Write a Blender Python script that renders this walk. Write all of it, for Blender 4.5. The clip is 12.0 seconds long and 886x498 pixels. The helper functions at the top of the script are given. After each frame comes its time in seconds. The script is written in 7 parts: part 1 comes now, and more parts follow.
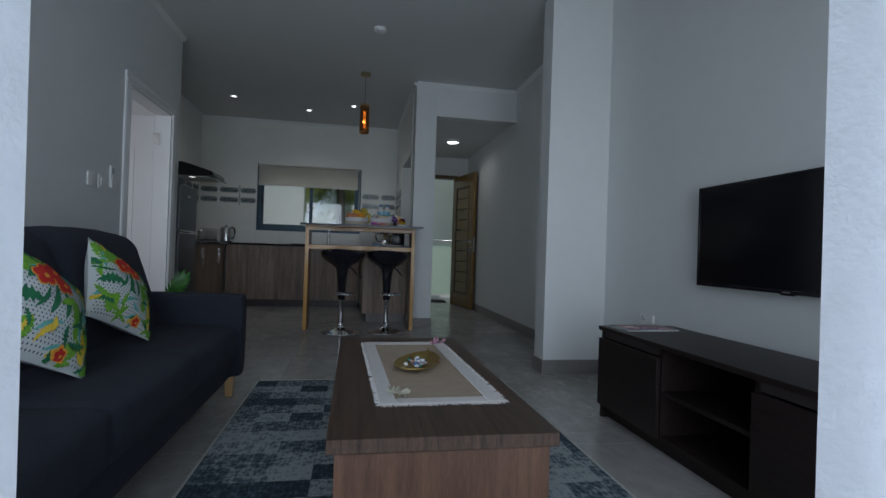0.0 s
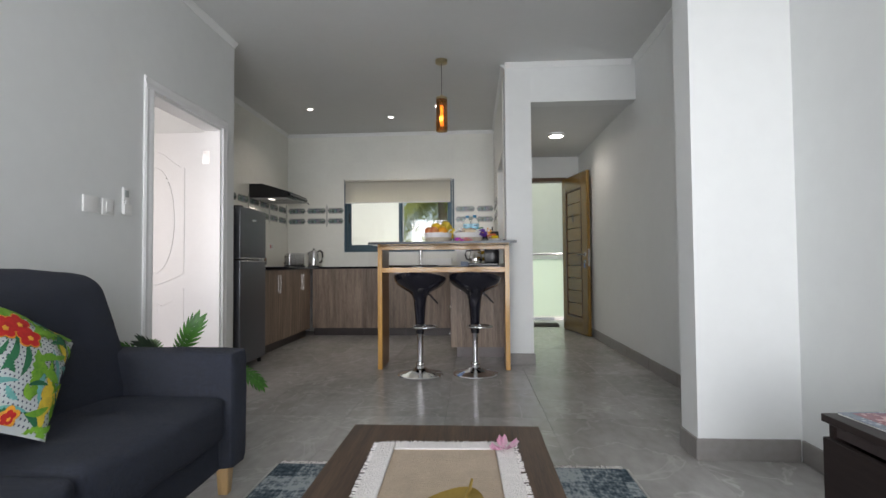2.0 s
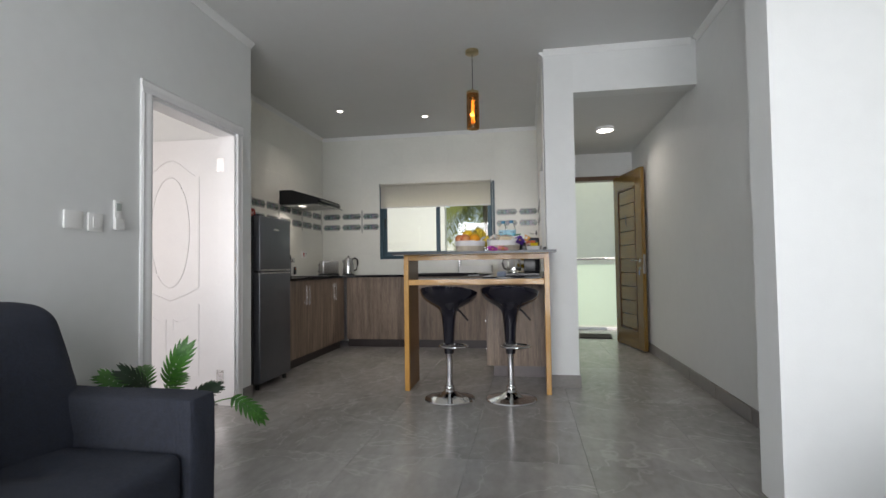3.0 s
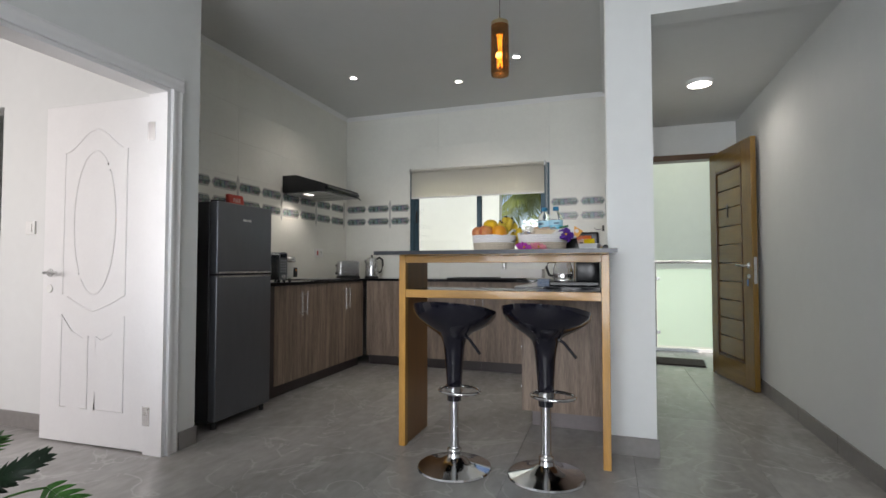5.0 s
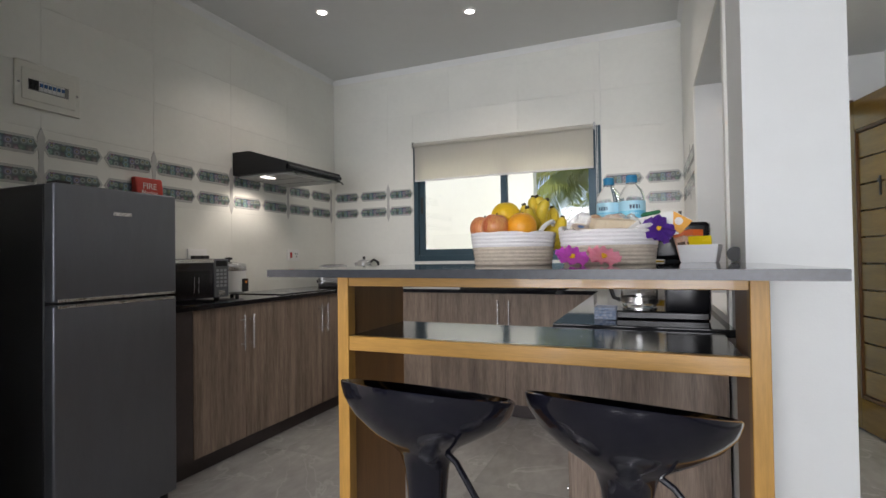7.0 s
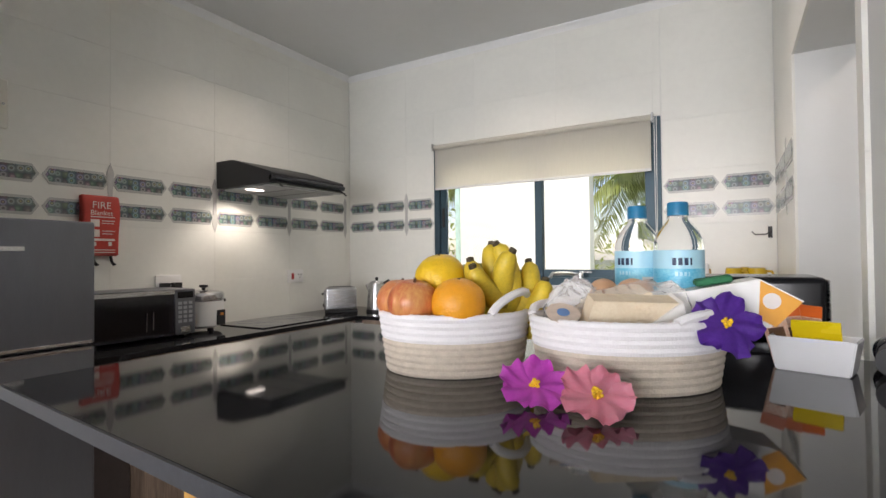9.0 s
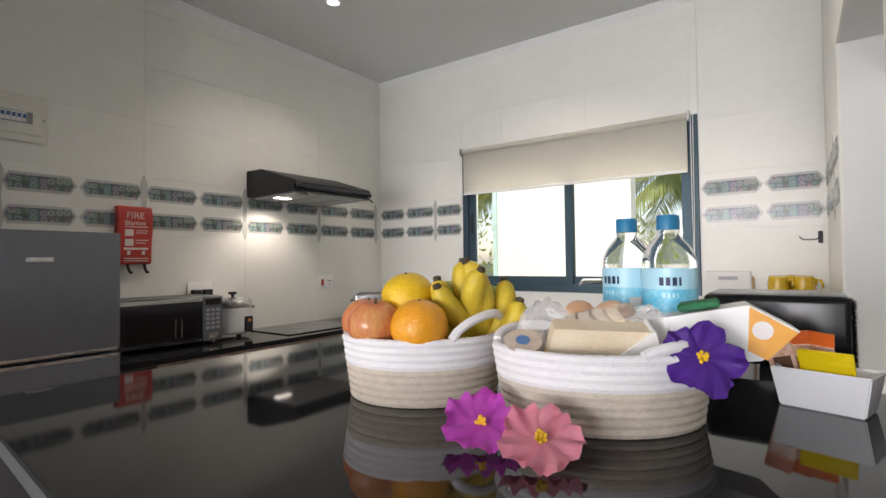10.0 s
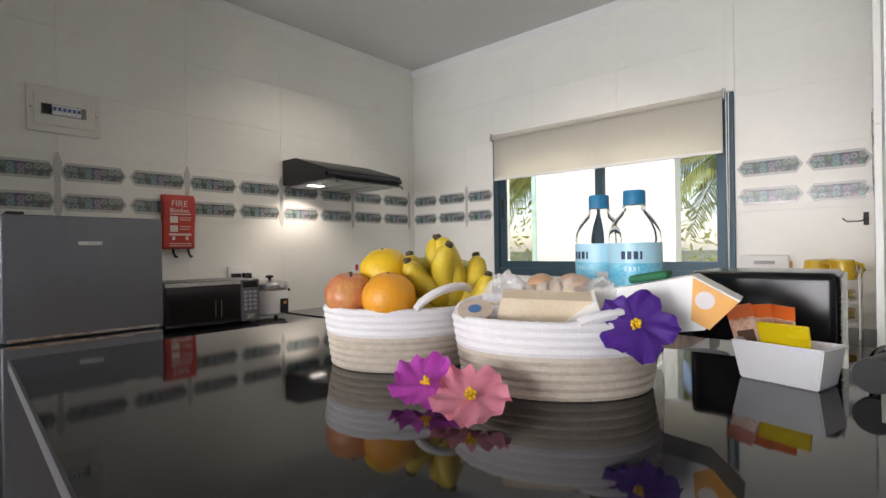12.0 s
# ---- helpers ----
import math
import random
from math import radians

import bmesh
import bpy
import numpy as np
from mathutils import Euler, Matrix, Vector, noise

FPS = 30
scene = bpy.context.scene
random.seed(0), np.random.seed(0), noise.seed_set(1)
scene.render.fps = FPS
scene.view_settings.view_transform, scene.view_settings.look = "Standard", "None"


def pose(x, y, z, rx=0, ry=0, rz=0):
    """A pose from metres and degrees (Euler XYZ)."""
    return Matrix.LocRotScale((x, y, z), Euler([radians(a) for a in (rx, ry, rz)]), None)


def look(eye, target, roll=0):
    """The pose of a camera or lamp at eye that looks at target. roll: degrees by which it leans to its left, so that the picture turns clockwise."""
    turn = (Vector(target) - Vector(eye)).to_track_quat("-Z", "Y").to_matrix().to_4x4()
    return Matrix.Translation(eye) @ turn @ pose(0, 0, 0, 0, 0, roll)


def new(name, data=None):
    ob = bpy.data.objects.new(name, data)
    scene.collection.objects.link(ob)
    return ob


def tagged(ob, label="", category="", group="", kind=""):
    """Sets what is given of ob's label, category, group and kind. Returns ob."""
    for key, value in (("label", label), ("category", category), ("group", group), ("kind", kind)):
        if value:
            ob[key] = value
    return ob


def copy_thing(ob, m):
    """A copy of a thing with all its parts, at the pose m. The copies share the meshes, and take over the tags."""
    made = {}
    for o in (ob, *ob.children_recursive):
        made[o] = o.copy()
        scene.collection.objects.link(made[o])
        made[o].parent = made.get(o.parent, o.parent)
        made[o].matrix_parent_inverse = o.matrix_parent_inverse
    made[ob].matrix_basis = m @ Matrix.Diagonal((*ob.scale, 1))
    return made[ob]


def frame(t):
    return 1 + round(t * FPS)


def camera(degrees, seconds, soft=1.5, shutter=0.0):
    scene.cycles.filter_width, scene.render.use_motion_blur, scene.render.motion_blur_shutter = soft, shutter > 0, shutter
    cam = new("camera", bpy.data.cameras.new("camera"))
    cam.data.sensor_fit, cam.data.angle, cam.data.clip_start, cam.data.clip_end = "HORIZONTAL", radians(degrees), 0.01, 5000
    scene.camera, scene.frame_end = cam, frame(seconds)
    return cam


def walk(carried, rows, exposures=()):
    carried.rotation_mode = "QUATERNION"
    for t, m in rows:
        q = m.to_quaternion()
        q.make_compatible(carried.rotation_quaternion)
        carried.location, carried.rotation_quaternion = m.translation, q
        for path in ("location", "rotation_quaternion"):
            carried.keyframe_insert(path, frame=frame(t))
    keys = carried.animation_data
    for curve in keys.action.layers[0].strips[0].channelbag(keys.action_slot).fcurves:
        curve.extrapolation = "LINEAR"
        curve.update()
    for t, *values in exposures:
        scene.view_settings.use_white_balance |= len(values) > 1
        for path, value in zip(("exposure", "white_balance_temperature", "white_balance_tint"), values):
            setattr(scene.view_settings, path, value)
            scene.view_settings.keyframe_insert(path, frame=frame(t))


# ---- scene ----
cam = camera(83.4, 12.0)
PATH = [
    (0, (0.435, -0.98, 0.856), (0.789, 0.988, 0.871), 1.9),
    (0.5, (0.508, -0.734, 0.852), (0.754, 1.251, 0.873), 1.3),
    (1, (0.578, -0.443, 0.853), (0.704, 1.553, 0.891), 0.5),
    (1.5, (0.678, -0.225, 0.876), (0.679, 1.774, 0.929), -0.1),
    (2, (0.780, 0.042, 0.918), (0.659, 2.038, 0.982), -0.45),
    (2.5, (0.868, 0.232, 0.977), (0.637, 2.217, 1.039), -0.5),
    (3, (0.924, 0.468, 1.004), (0.592, 2.439, 1.073), -0.8),
    (5, (1.085, 1.74, 1.031), (0.458, 3.638, 1.101), 0.0),
    (5.5, (1.013, 2.047, 1.053), (0.35, 3.934, 1.104), 0.1),
    (6, (0.982, 2.482, 1.073), (0.244, 4.341, 1.117), -0.6),
    (6.5, (0.891, 2.752, 1.096), (0.151, 4.609, 1.135), -0.8),
    (7, (0.845, 3.092, 1.137), (0.078, 4.939, 1.172), -0.8),
    (8.8, (0.859, 3.778, 1.296), (-0.107, 5.529, 1.307), -0.9),
    (9, (0.878, 3.821, 1.296), (-0.13, 5.548, 1.331), -0.6),
    (9.5, (0.921, 3.899, 1.314), (-0.175, 5.571, 1.352), -0.9),
    (10, (0.96, 3.931, 1.32), (-0.203, 5.558, 1.368), -0.7),
    (10.5, (1.0, 3.945, 1.32), (-0.218, 5.532, 1.362), -0.9),
    (11, (1.036, 3.959, 1.314), (-0.227, 5.509, 1.344), -0.9),
    (11.5, (1.061, 3.968, 1.306), (-0.232, 5.495, 1.323), -0.9),
    (12, (1.081, 3.974, 1.298), (-0.232, 5.483, 1.301), -0.8),
]
EXPOSURES = [(0, -1.75, 5900, 12), (0.4, -1.10, 6300, 13), (0.8, -0.44, 6600, 17), (1.2, -0.05, 6800, 19), (1.5, -0.05, 6850, 18), (3, -0.05, 6850, 17),
             (5, 0.05, 6700, 16), (7, 0.28, 6800, 19), (9, 0.66, 6950, 21), (12, 0.69, 6950, 21)]
walk(cam, [(t, look(eye, target, roll)) for t, eye, target, roll in PATH], EXPOSURES)

# ---- light ----
world = bpy.data.worlds.new("world")
scene.world = world
world.use_nodes = True
wn = world.node_tree.nodes
sky = wn.new("ShaderNodeTexSky")
sky.sky_type = "NISHITA"
sky.sun_disc = False
sky.sun_elevation = radians(52)
sky.sun_rotation = radians(200)
wn["Background"].inputs[1].default_value = 0.15
world.node_tree.links.new(sky.outputs[0], wn["Background"].inputs[0])


def lamp(name, kind, m, energy, color=(1, 1, 1), **settings):
    data = bpy.data.lights.new(name, kind)
    data.energy, data.color = energy, color
    if kind == "AREA":
        data.shape = "RECTANGLE"
        data.size, data.size_y = settings["size"]
        data.spread = radians(settings.get("spread", 160))
    if kind == "SUN":
        data.angle = settings["angle"]
    if kind == "SPOT":
        data.spot_size, data.spot_blend, data.shadow_soft_size = radians(settings["cone"]), 0.7, 0.03
    if kind == "POINT":
        data.shadow_soft_size = settings["radius"]
    ob = new(name, data)
    ob.matrix_world = m
    return ob


lamp("sun", "SUN", look((3, -6, 10), (0.6, 2, 0)), 3.0, (1.0, 0.95, 0.87), angle=radians(0.5))
lamp("sky_terrace", "AREA", look((0.35, -1.32, 1.2), (0.40, 3, 1.0)), 100, (0.87, 0.95, 1.0), size=(2.9, 2.2), spread=110)
lamp("sky_kitchen_window", "AREA", look((-0.26, 7.55, 2.75), (-0.26, 6.2, 0.9)), 30, (0.93, 1.0, 0.84), size=(1.5, 0.7))
# added fill under the landing slab, no lamp or open sky there
lamp("sky_landing", "AREA", look((2.2, 8.9, 3.9), (2.0, 8.2, 0.6)), 24, (0.97, 1.0, 0.86), size=(1.6, 1.2))
# added fill hidden behind the living wall, brightens the bedroom doorway
lamp("sky_bedroom_window", "AREA", look((-3.2, 1.1, 1.5), (-2.2, 3.9, 1.0)), 40, (1.0, 0.97, 0.96), size=(1.6, 1.6))
LIGHT_SPOTS = [(-1.157, 5.849), (-0.246, 6.242), (0.376, 5.857)]
for lx, ly in LIGHT_SPOTS:
    lamp("downlight_glow", "SPOT", look((lx, ly, 2.77), (lx, ly, 0)), 11, (1.0, 0.94, 0.84), cone=130)
lamp("hood_glow", "SPOT", look((-1.66, 5.85, 1.70), (-1.80, 5.85, 1.2)), 4.5, (1.0, 0.95, 0.85), cone=130)
lamp("corridor_glow", "SPOT", look((1.77, 5.93, 2.41), (1.77, 5.93, 0)), 12, (1.0, 0.97, 0.88), cone=165)
lamp("pendant_glow", "POINT", pose(0.5, 4.55, 2.26), 2.0, (1.0, 0.62, 0.25), radius=0.02)


# ---- materials ----
def node(nt, kind, **inputs):
    n = nt.nodes.new(kind)
    for key, value in inputs.items():
        n.inputs[key.replace("_", " ")].default_value = value
    return n


def mat(name, base, rough=0.5, metal=0.0, vary=0.12, scale=6.0, bump=0.0, bump_scale=60.0, stretch=(1, 1, 1), coat=0.0,
        second=None, rand=0.0, emit=0.0, trans=0.0, ior=1.45, sheen=0.0, rough_vary=0.08, alpha=1.0, sss=0.0):
    """A surface whose colour wanders at two scales, with fine relief."""
    m = bpy.data.materials.new(name)
    m.use_nodes = True
    nt = m.node_tree
    b = nt.nodes["Principled BSDF"]
    base = (*base, 1.0)
    b.inputs["Base Color"].default_value = base
    b.inputs["Roughness"].default_value = rough
    b.inputs["Metallic"].default_value = metal
    b.inputs["Coat Weight"].default_value = coat
    b.inputs["Coat Roughness"].default_value = 0.06
    b.inputs["Transmission Weight"].default_value = trans
    b.inputs["IOR"].default_value = ior
    b.inputs["Sheen Weight"].default_value = sheen
    b.inputs["Alpha"].default_value = alpha
    b.inputs["Subsurface Weight"].default_value = sss
    if sss:
        b.inputs["Subsurface Radius"].default_value = (0.01, 0.006, 0.003)
    if emit:
        b.inputs["Emission Color"].default_value = base
        b.inputs["Emission Strength"].default_value = emit
    tc = node(nt, "ShaderNodeTexCoord")
    mp = node(nt, "ShaderNodeMapping")
    mp.inputs["Scale"].default_value = stretch
    nt.links.new(tc.outputs["Object"], mp.inputs[0])
    info = node(nt, "ShaderNodeObjectInfo")
    shift = node(nt, "ShaderNodeVectorMath")
    shift.operation = "ADD"
    far = node(nt, "ShaderNodeMath")
    far.operation, far.inputs[1].default_value = "MULTIPLY", 37.0
    nt.links.new(info.outputs["Random"], far.inputs[0])
    nt.links.new(mp.outputs[0], shift.inputs[0])
    nt.links.new(far.outputs[0], shift.inputs[1])
    co = shift.outputs[0]
    if vary or second:
        big = node(nt, "ShaderNodeTexNoise", Scale=scale, Detail=6.0, Roughness=0.6)
        fine = node(nt, "ShaderNodeTexNoise", Scale=scale * 9, Detail=4.0)
        nt.links.new(co, big.inputs["Vector"])
        nt.links.new(co, fine.inputs["Vector"])
        mix = node(nt, "ShaderNodeMix")
        mix.inputs[0].default_value = 0.35
        nt.links.new(big.outputs[0], mix.inputs[2])
        nt.links.new(fine.outputs[0], mix.inputs[3])
        ramp = node(nt, "ShaderNodeValToRGB")
        lo, hi = ramp.color_ramp.elements
        lo.position, hi.position = 0.34, 0.66
        lo.color = (*(second or [c * (1 - vary) for c in base[:3]]), 1)
        hi.color = base if second else (*[min(1, c * (1 + vary)) for c in base[:3]], 1)
        nt.links.new(mix.outputs[0], ramp.inputs[0])
        out = ramp.outputs[0]
        if rand:
            hsv = node(nt, "ShaderNodeHueSaturation")
            r = node(nt, "ShaderNodeMapRange")
            r.inputs[3].default_value, r.inputs[4].default_value = 1 - rand, 1 + rand
            nt.links.new(info.outputs["Random"], r.inputs[0])
            nt.links.new(r.outputs[0], hsv.inputs["Value"])
            nt.links.new(out, hsv.inputs["Color"])
            out = hsv.outputs[0]
        nt.links.new(out, b.inputs["Base Color"])
        rr = node(nt, "ShaderNodeMapRange")
        rr.inputs[3].default_value, rr.inputs[4].default_value = max(0.01, rough - rough_vary * rough * 2), min(1, rough + rough_vary)
        nt.links.new(mix.outputs[0], rr.inputs[0])
        nt.links.new(rr.outputs[0], b.inputs["Roughness"])
    if bump:
        bn = node(nt, "ShaderNodeTexNoise", Scale=bump_scale, Detail=5.0)
        nt.links.new(co, bn.inputs["Vector"])
        bp = node(nt, "ShaderNodeBump", Strength=bump, Distance=0.01)
        nt.links.new(bn.outputs[0], bp.inputs["Height"])
        nt.links.new(bp.outputs[0], b.inputs["Normal"])
    return m


def weave(m, scale, depth=0.4):
    """Adds a woven relief to a cloth."""
    nt = m.node_tree
    tc = node(nt, "ShaderNodeTexCoord")
    total = None
    for axis in "XYZ":
        w = node(nt, "ShaderNodeTexWave", Scale=scale, Distortion=0.6)
        w.bands_direction = axis
        nt.links.new(tc.outputs["Object"], w.inputs[0])
        if total is None:
            total = w.outputs["Fac"]
        else:
            add = node(nt, "ShaderNodeMath")
            nt.links.new(total, add.inputs[0])
            nt.links.new(w.outputs["Fac"], add.inputs[1])
            total = add.outputs[0]
    bp = node(nt, "ShaderNodeBump", Strength=depth, Distance=0.002)
    nt.links.new(total, bp.inputs["Height"])
    nt.links.new(bp.outputs[0], nt.nodes["Principled BSDF"].inputs["Normal"])
    return m


WALL = mat("wall_paint", (0.74, 0.755, 0.745), 0.55, vary=0.025, scale=1.5, bump=0.05, bump_scale=180)
CEIL = mat("ceiling_paint", (0.70, 0.71, 0.70), 0.8, vary=0.02, scale=2)
CORNICE = mat("cornice_paint", (0.80, 0.81, 0.80), 0.6, vary=0.02)
GROUT = mat("grout", (0.26, 0.25, 0.24), 0.5)
TILE_FLOOR = mat("floor_tile", (0.43, 0.415, 0.40), 0.19, vary=0.14, scale=2.2, second=(0.285, 0.275, 0.265), rand=0.05, stretch=(1, 0.5, 1), rough_vary=0.12)
def veins(m, strength, colour):
    """Adds thin pale wandering veins to a stone-like tile."""
    nt = m.node_tree
    b = nt.nodes["Principled BSDF"]
    old = b.inputs["Base Color"].links[0].from_socket
    tc = node(nt, "ShaderNodeTexCoord")
    info = node(nt, "ShaderNodeObjectInfo")
    mul = node(nt, "ShaderNodeMath")
    mul.operation, mul.inputs[1].default_value = "MULTIPLY", 23.0
    nt.links.new(info.outputs["Random"], mul.inputs[0])
    add = node(nt, "ShaderNodeVectorMath")
    nt.links.new(tc.outputs["Object"], add.inputs[0])
    nt.links.new(mul.outputs[0], add.inputs[1])
    n = node(nt, "ShaderNodeTexNoise", Scale=1.5, Detail=4.0, Distortion=1.6)
    nt.links.new(add.outputs[0], n.inputs["Vector"])
    ramp = node(nt, "ShaderNodeValToRGB")
    els = ramp.color_ramp.elements
    els[0].position, els[0].color = 0.485, (0, 0, 0, 1)
    els[1].position, els[1].color = 0.515, (0, 0, 0, 1)
    els.new(0.5).color = (1, 1, 1, 1)
    nt.links.new(n.outputs[0], ramp.inputs[0])
    n2 = node(nt, "ShaderNodeTexNoise", Scale=2.4, Detail=2.0)
    nt.links.new(add.outputs[0], n2.inputs["Vector"])
    k = node(nt, "ShaderNodeMath")
    k.operation = "MULTIPLY"
    nt.links.new(ramp.outputs[0], k.inputs[0])
    nt.links.new(n2.outputs[0], k.inputs[1])
    k2 = node(nt, "ShaderNodeMath")
    k2.operation, k2.inputs[1].default_value = "MULTIPLY", strength
    nt.links.new(k.outputs[0], k2.inputs[0])
    mix = node(nt, "ShaderNodeMix")
    mix.data_type = "RGBA"
    mix.inputs[7].default_value = (*colour, 1)
    nt.links.new(k2.outputs[0], mix.inputs[0])
    nt.links.new(old, mix.inputs[6])
    nt.links.new(mix.outputs[2], b.inputs["Base Color"])
    return m


veins(TILE_FLOOR, 0.6, (0.62, 0.60, 0.58))
SKIRT = mat("skirting_tile", (0.25, 0.235, 0.225), 0.35, scale=4, rand=0.04)
TILE_WALL = mat("wall_tile_glaze", (0.78, 0.78, 0.725), 0.30, vary=0.03, scale=3, stretch=(1, 1, 14), bump=0.05, bump_scale=7, rand=0.004)
WHITE_GLOSS = mat("white_gloss_paint", (0.82, 0.82, 0.82), 0.3, vary=0.02)
WHITE_PLASTIC = mat("white_plastic", (0.80, 0.80, 0.78), 0.35, vary=0.02)
CREAM_PLASTIC = mat("cream_plastic", (0.74, 0.73, 0.66), 0.4, vary=0.03)
BLACK_GRANITE = mat("black_granite", (0.010, 0.010, 0.012), 0.03, vary=0.5, scale=90, rough_vary=0.03, ior=1.36)
SHELF_GRANITE = mat("honed_black_granite", (0.012, 0.012, 0.014), 0.13, vary=0.5, scale=90, rough_vary=0.04, ior=1.55)
GRANITE_EDGE = mat("granite_edge", (0.034, 0.038, 0.045), 0.3, vary=0.3, scale=90)
PINE = mat("varnished_pine", (0.50, 0.265, 0.062), 0.32, vary=0.2, scale=5, stretch=(6, 6, 0.5), bump=0.03, coat=0.3)
PINE_X = mat("varnished_pine_lengthwise", (0.50, 0.265, 0.062), 0.32, vary=0.2, scale=5, stretch=(0.5, 6, 6), bump=0.03, coat=0.3)
PINE_PANEL = mat("brown_side_panel", (0.27, 0.135, 0.05), 0.35, vary=0.18, scale=4, stretch=(5, 5, 0.4), coat=0.2)
LAMINATE = mat("grey_brown_oak_laminate", (0.34, 0.255, 0.195), 0.45, scale=4.5, stretch=(5, 5, 0.38), second=(0.125, 0.088, 0.066), rand=0.08, bump=0.06, bump_scale=30)
LAMINATE_DARK = mat("dark_plinth", (0.055, 0.043, 0.042), 0.4, vary=0.15)
WENGE = mat("dark_wenge_laminate", (0.020, 0.0135, 0.0125), 0.42, vary=0.45, scale=6, stretch=(7, 0.4, 7), bump=0.03, ior=1.36)
TABLE_TOP = mat("dark_walnut_laminate", (0.125, 0.078, 0.052), 0.46, scale=5, stretch=(9, 0.35, 1), second=(0.026, 0.016, 0.012), rough_vary=0.05, ior=1.4)
TABLE_SIDE = mat("walnut_laminate_side", (0.175, 0.092, 0.056), 0.4, scale=7, stretch=(6, 6, 0.5), second=(0.075, 0.038, 0.024))
SOFA = weave(mat("charcoal_sofa_fabric", (0.021, 0.028, 0.051), 0.92, vary=0.5, scale=120, sheen=0.06), 260, 0.8)
LEGWOOD = mat("pale_wood_leg", (0.55, 0.36, 0.17), 0.4, vary=0.12, scale=8, stretch=(4, 4, 0.6))
STEEL = mat("brushed_steel", (0.60, 0.60, 0.60), 0.25, 1.0, vary=0.06, scale=30, stretch=(1, 1, 20))
CHROME = mat("chrome", (0.72, 0.72, 0.73), 0.06, 1.0, vary=0.02)
FRIDGE_FRONT = mat("grey_fridge_steel", (0.155, 0.163, 0.182), 0.36, 0.7, vary=0.05, scale=20, stretch=(1, 1, 0.2))
FRIDGE_SIDE = mat("dark_fridge_side", (0.05, 0.052, 0.058), 0.4, 0.2, vary=0.05)
BLACK_GLOSS = mat("black_gloss_plastic", (0.008, 0.008, 0.014), 0.09, vary=0.1, coat=0.5)
BLACK_MATT = mat("black_matt_plastic", (0.015, 0.015, 0.016), 0.5, vary=0.1)
COFFEE_BLACK = mat("coffee_maker_black", (0.008, 0.008, 0.01), 0.16, vary=0.1, ior=1.35)
FILTER = mat("aluminium_grease_mesh", (0.52, 0.53, 0.52), 0.55, 0.4, vary=0.1, scale=120, bump=0.3, bump_scale=300)
SCREEN = mat("screen_glass", (0.006, 0.006, 0.009), 0.12, vary=0.05)
FRAME_BLUE = mat("grey_blue_aluminium", (0.038, 0.075, 0.098), 0.4, 0.3, vary=0.05)
BLIND = weave(mat("linen_roller_blind", (0.78, 0.76, 0.70), 0.9, vary=0.05, scale=14, stretch=(8, 1, 1)), 220, 0.3)
_nt = BLIND.node_tree
_tl = node(_nt, "ShaderNodeBsdfTranslucent", Color=(0.85, 0.82, 0.74, 1))
_mx = node(_nt, "ShaderNodeMixShader", Fac=0.55)
_nt.links.new(_nt.nodes["Principled BSDF"].outputs[0], _mx.inputs[1])
_nt.links.new(_tl.outputs[0], _mx.inputs[2])
_nt.links.new(_mx.outputs[0], _nt.nodes["Material Output"].inputs[0])
DOORWOOD = mat("varnished_door_wood", (0.23, 0.130, 0.026), 0.22, scale=5, stretch=(5, 5, 0.5), second=(0.15, 0.082, 0.016), coat=0.5)
DOORWOOD_H = mat("varnished_door_slat", (0.235, 0.138, 0.028), 0.2, scale=5, stretch=(0.5, 5, 5), second=(0.16, 0.09, 0.018), rand=0.12, coat=0.5)
DOORWOOD_DARK = mat("dark_door_bead", (0.10, 0.045, 0.015), 0.3, vary=0.15)
CURTAIN = mat("white_curtain", (0.68, 0.70, 0.74), 0.95, vary=0.04, scale=10, bump=0.1, bump_scale=300)
GLASS = mat("clear_glass", (1, 1, 1), 0.0, vary=0, trans=1.0, ior=1.45)
FACADE = mat("neighbour_render", (0.74, 0.78, 0.70), 0.85, vary=0.03, scale=1.0)
HOOD_LENS = mat("hood_lamp_glow", (1.0, 0.96, 0.88), 0.5, vary=0, emit=2.2)
LAMP_WHITE = mat("lamp_glow", (1.0, 0.96, 0.88), 0.5, vary=0, emit=14.0)


# ---- geometry helpers ----
def box(bm, x0, x1, y0, y1, z0, z1, bevel=0.0, seg=1):
    made = bmesh.ops.create_cube(bm, size=1.0)
    vs = made["verts"]
    for v in vs:
        v.co = Vector((x0 + (v.co.x + 0.5) * (x1 - x0), y0 + (v.co.y + 0.5) * (y1 - y0), z0 + (v.co.z + 0.5) * (z1 - z0)))
    if bevel:
        es = list({e for v in vs for e in v.link_edges})
        bmesh.ops.bevel(bm, geom=es, offset=bevel, segments=seg, affect="EDGES", profile=0.6)
    return bm


def bx(*a, **k):
    return box(bmesh.new(), *a, **k)


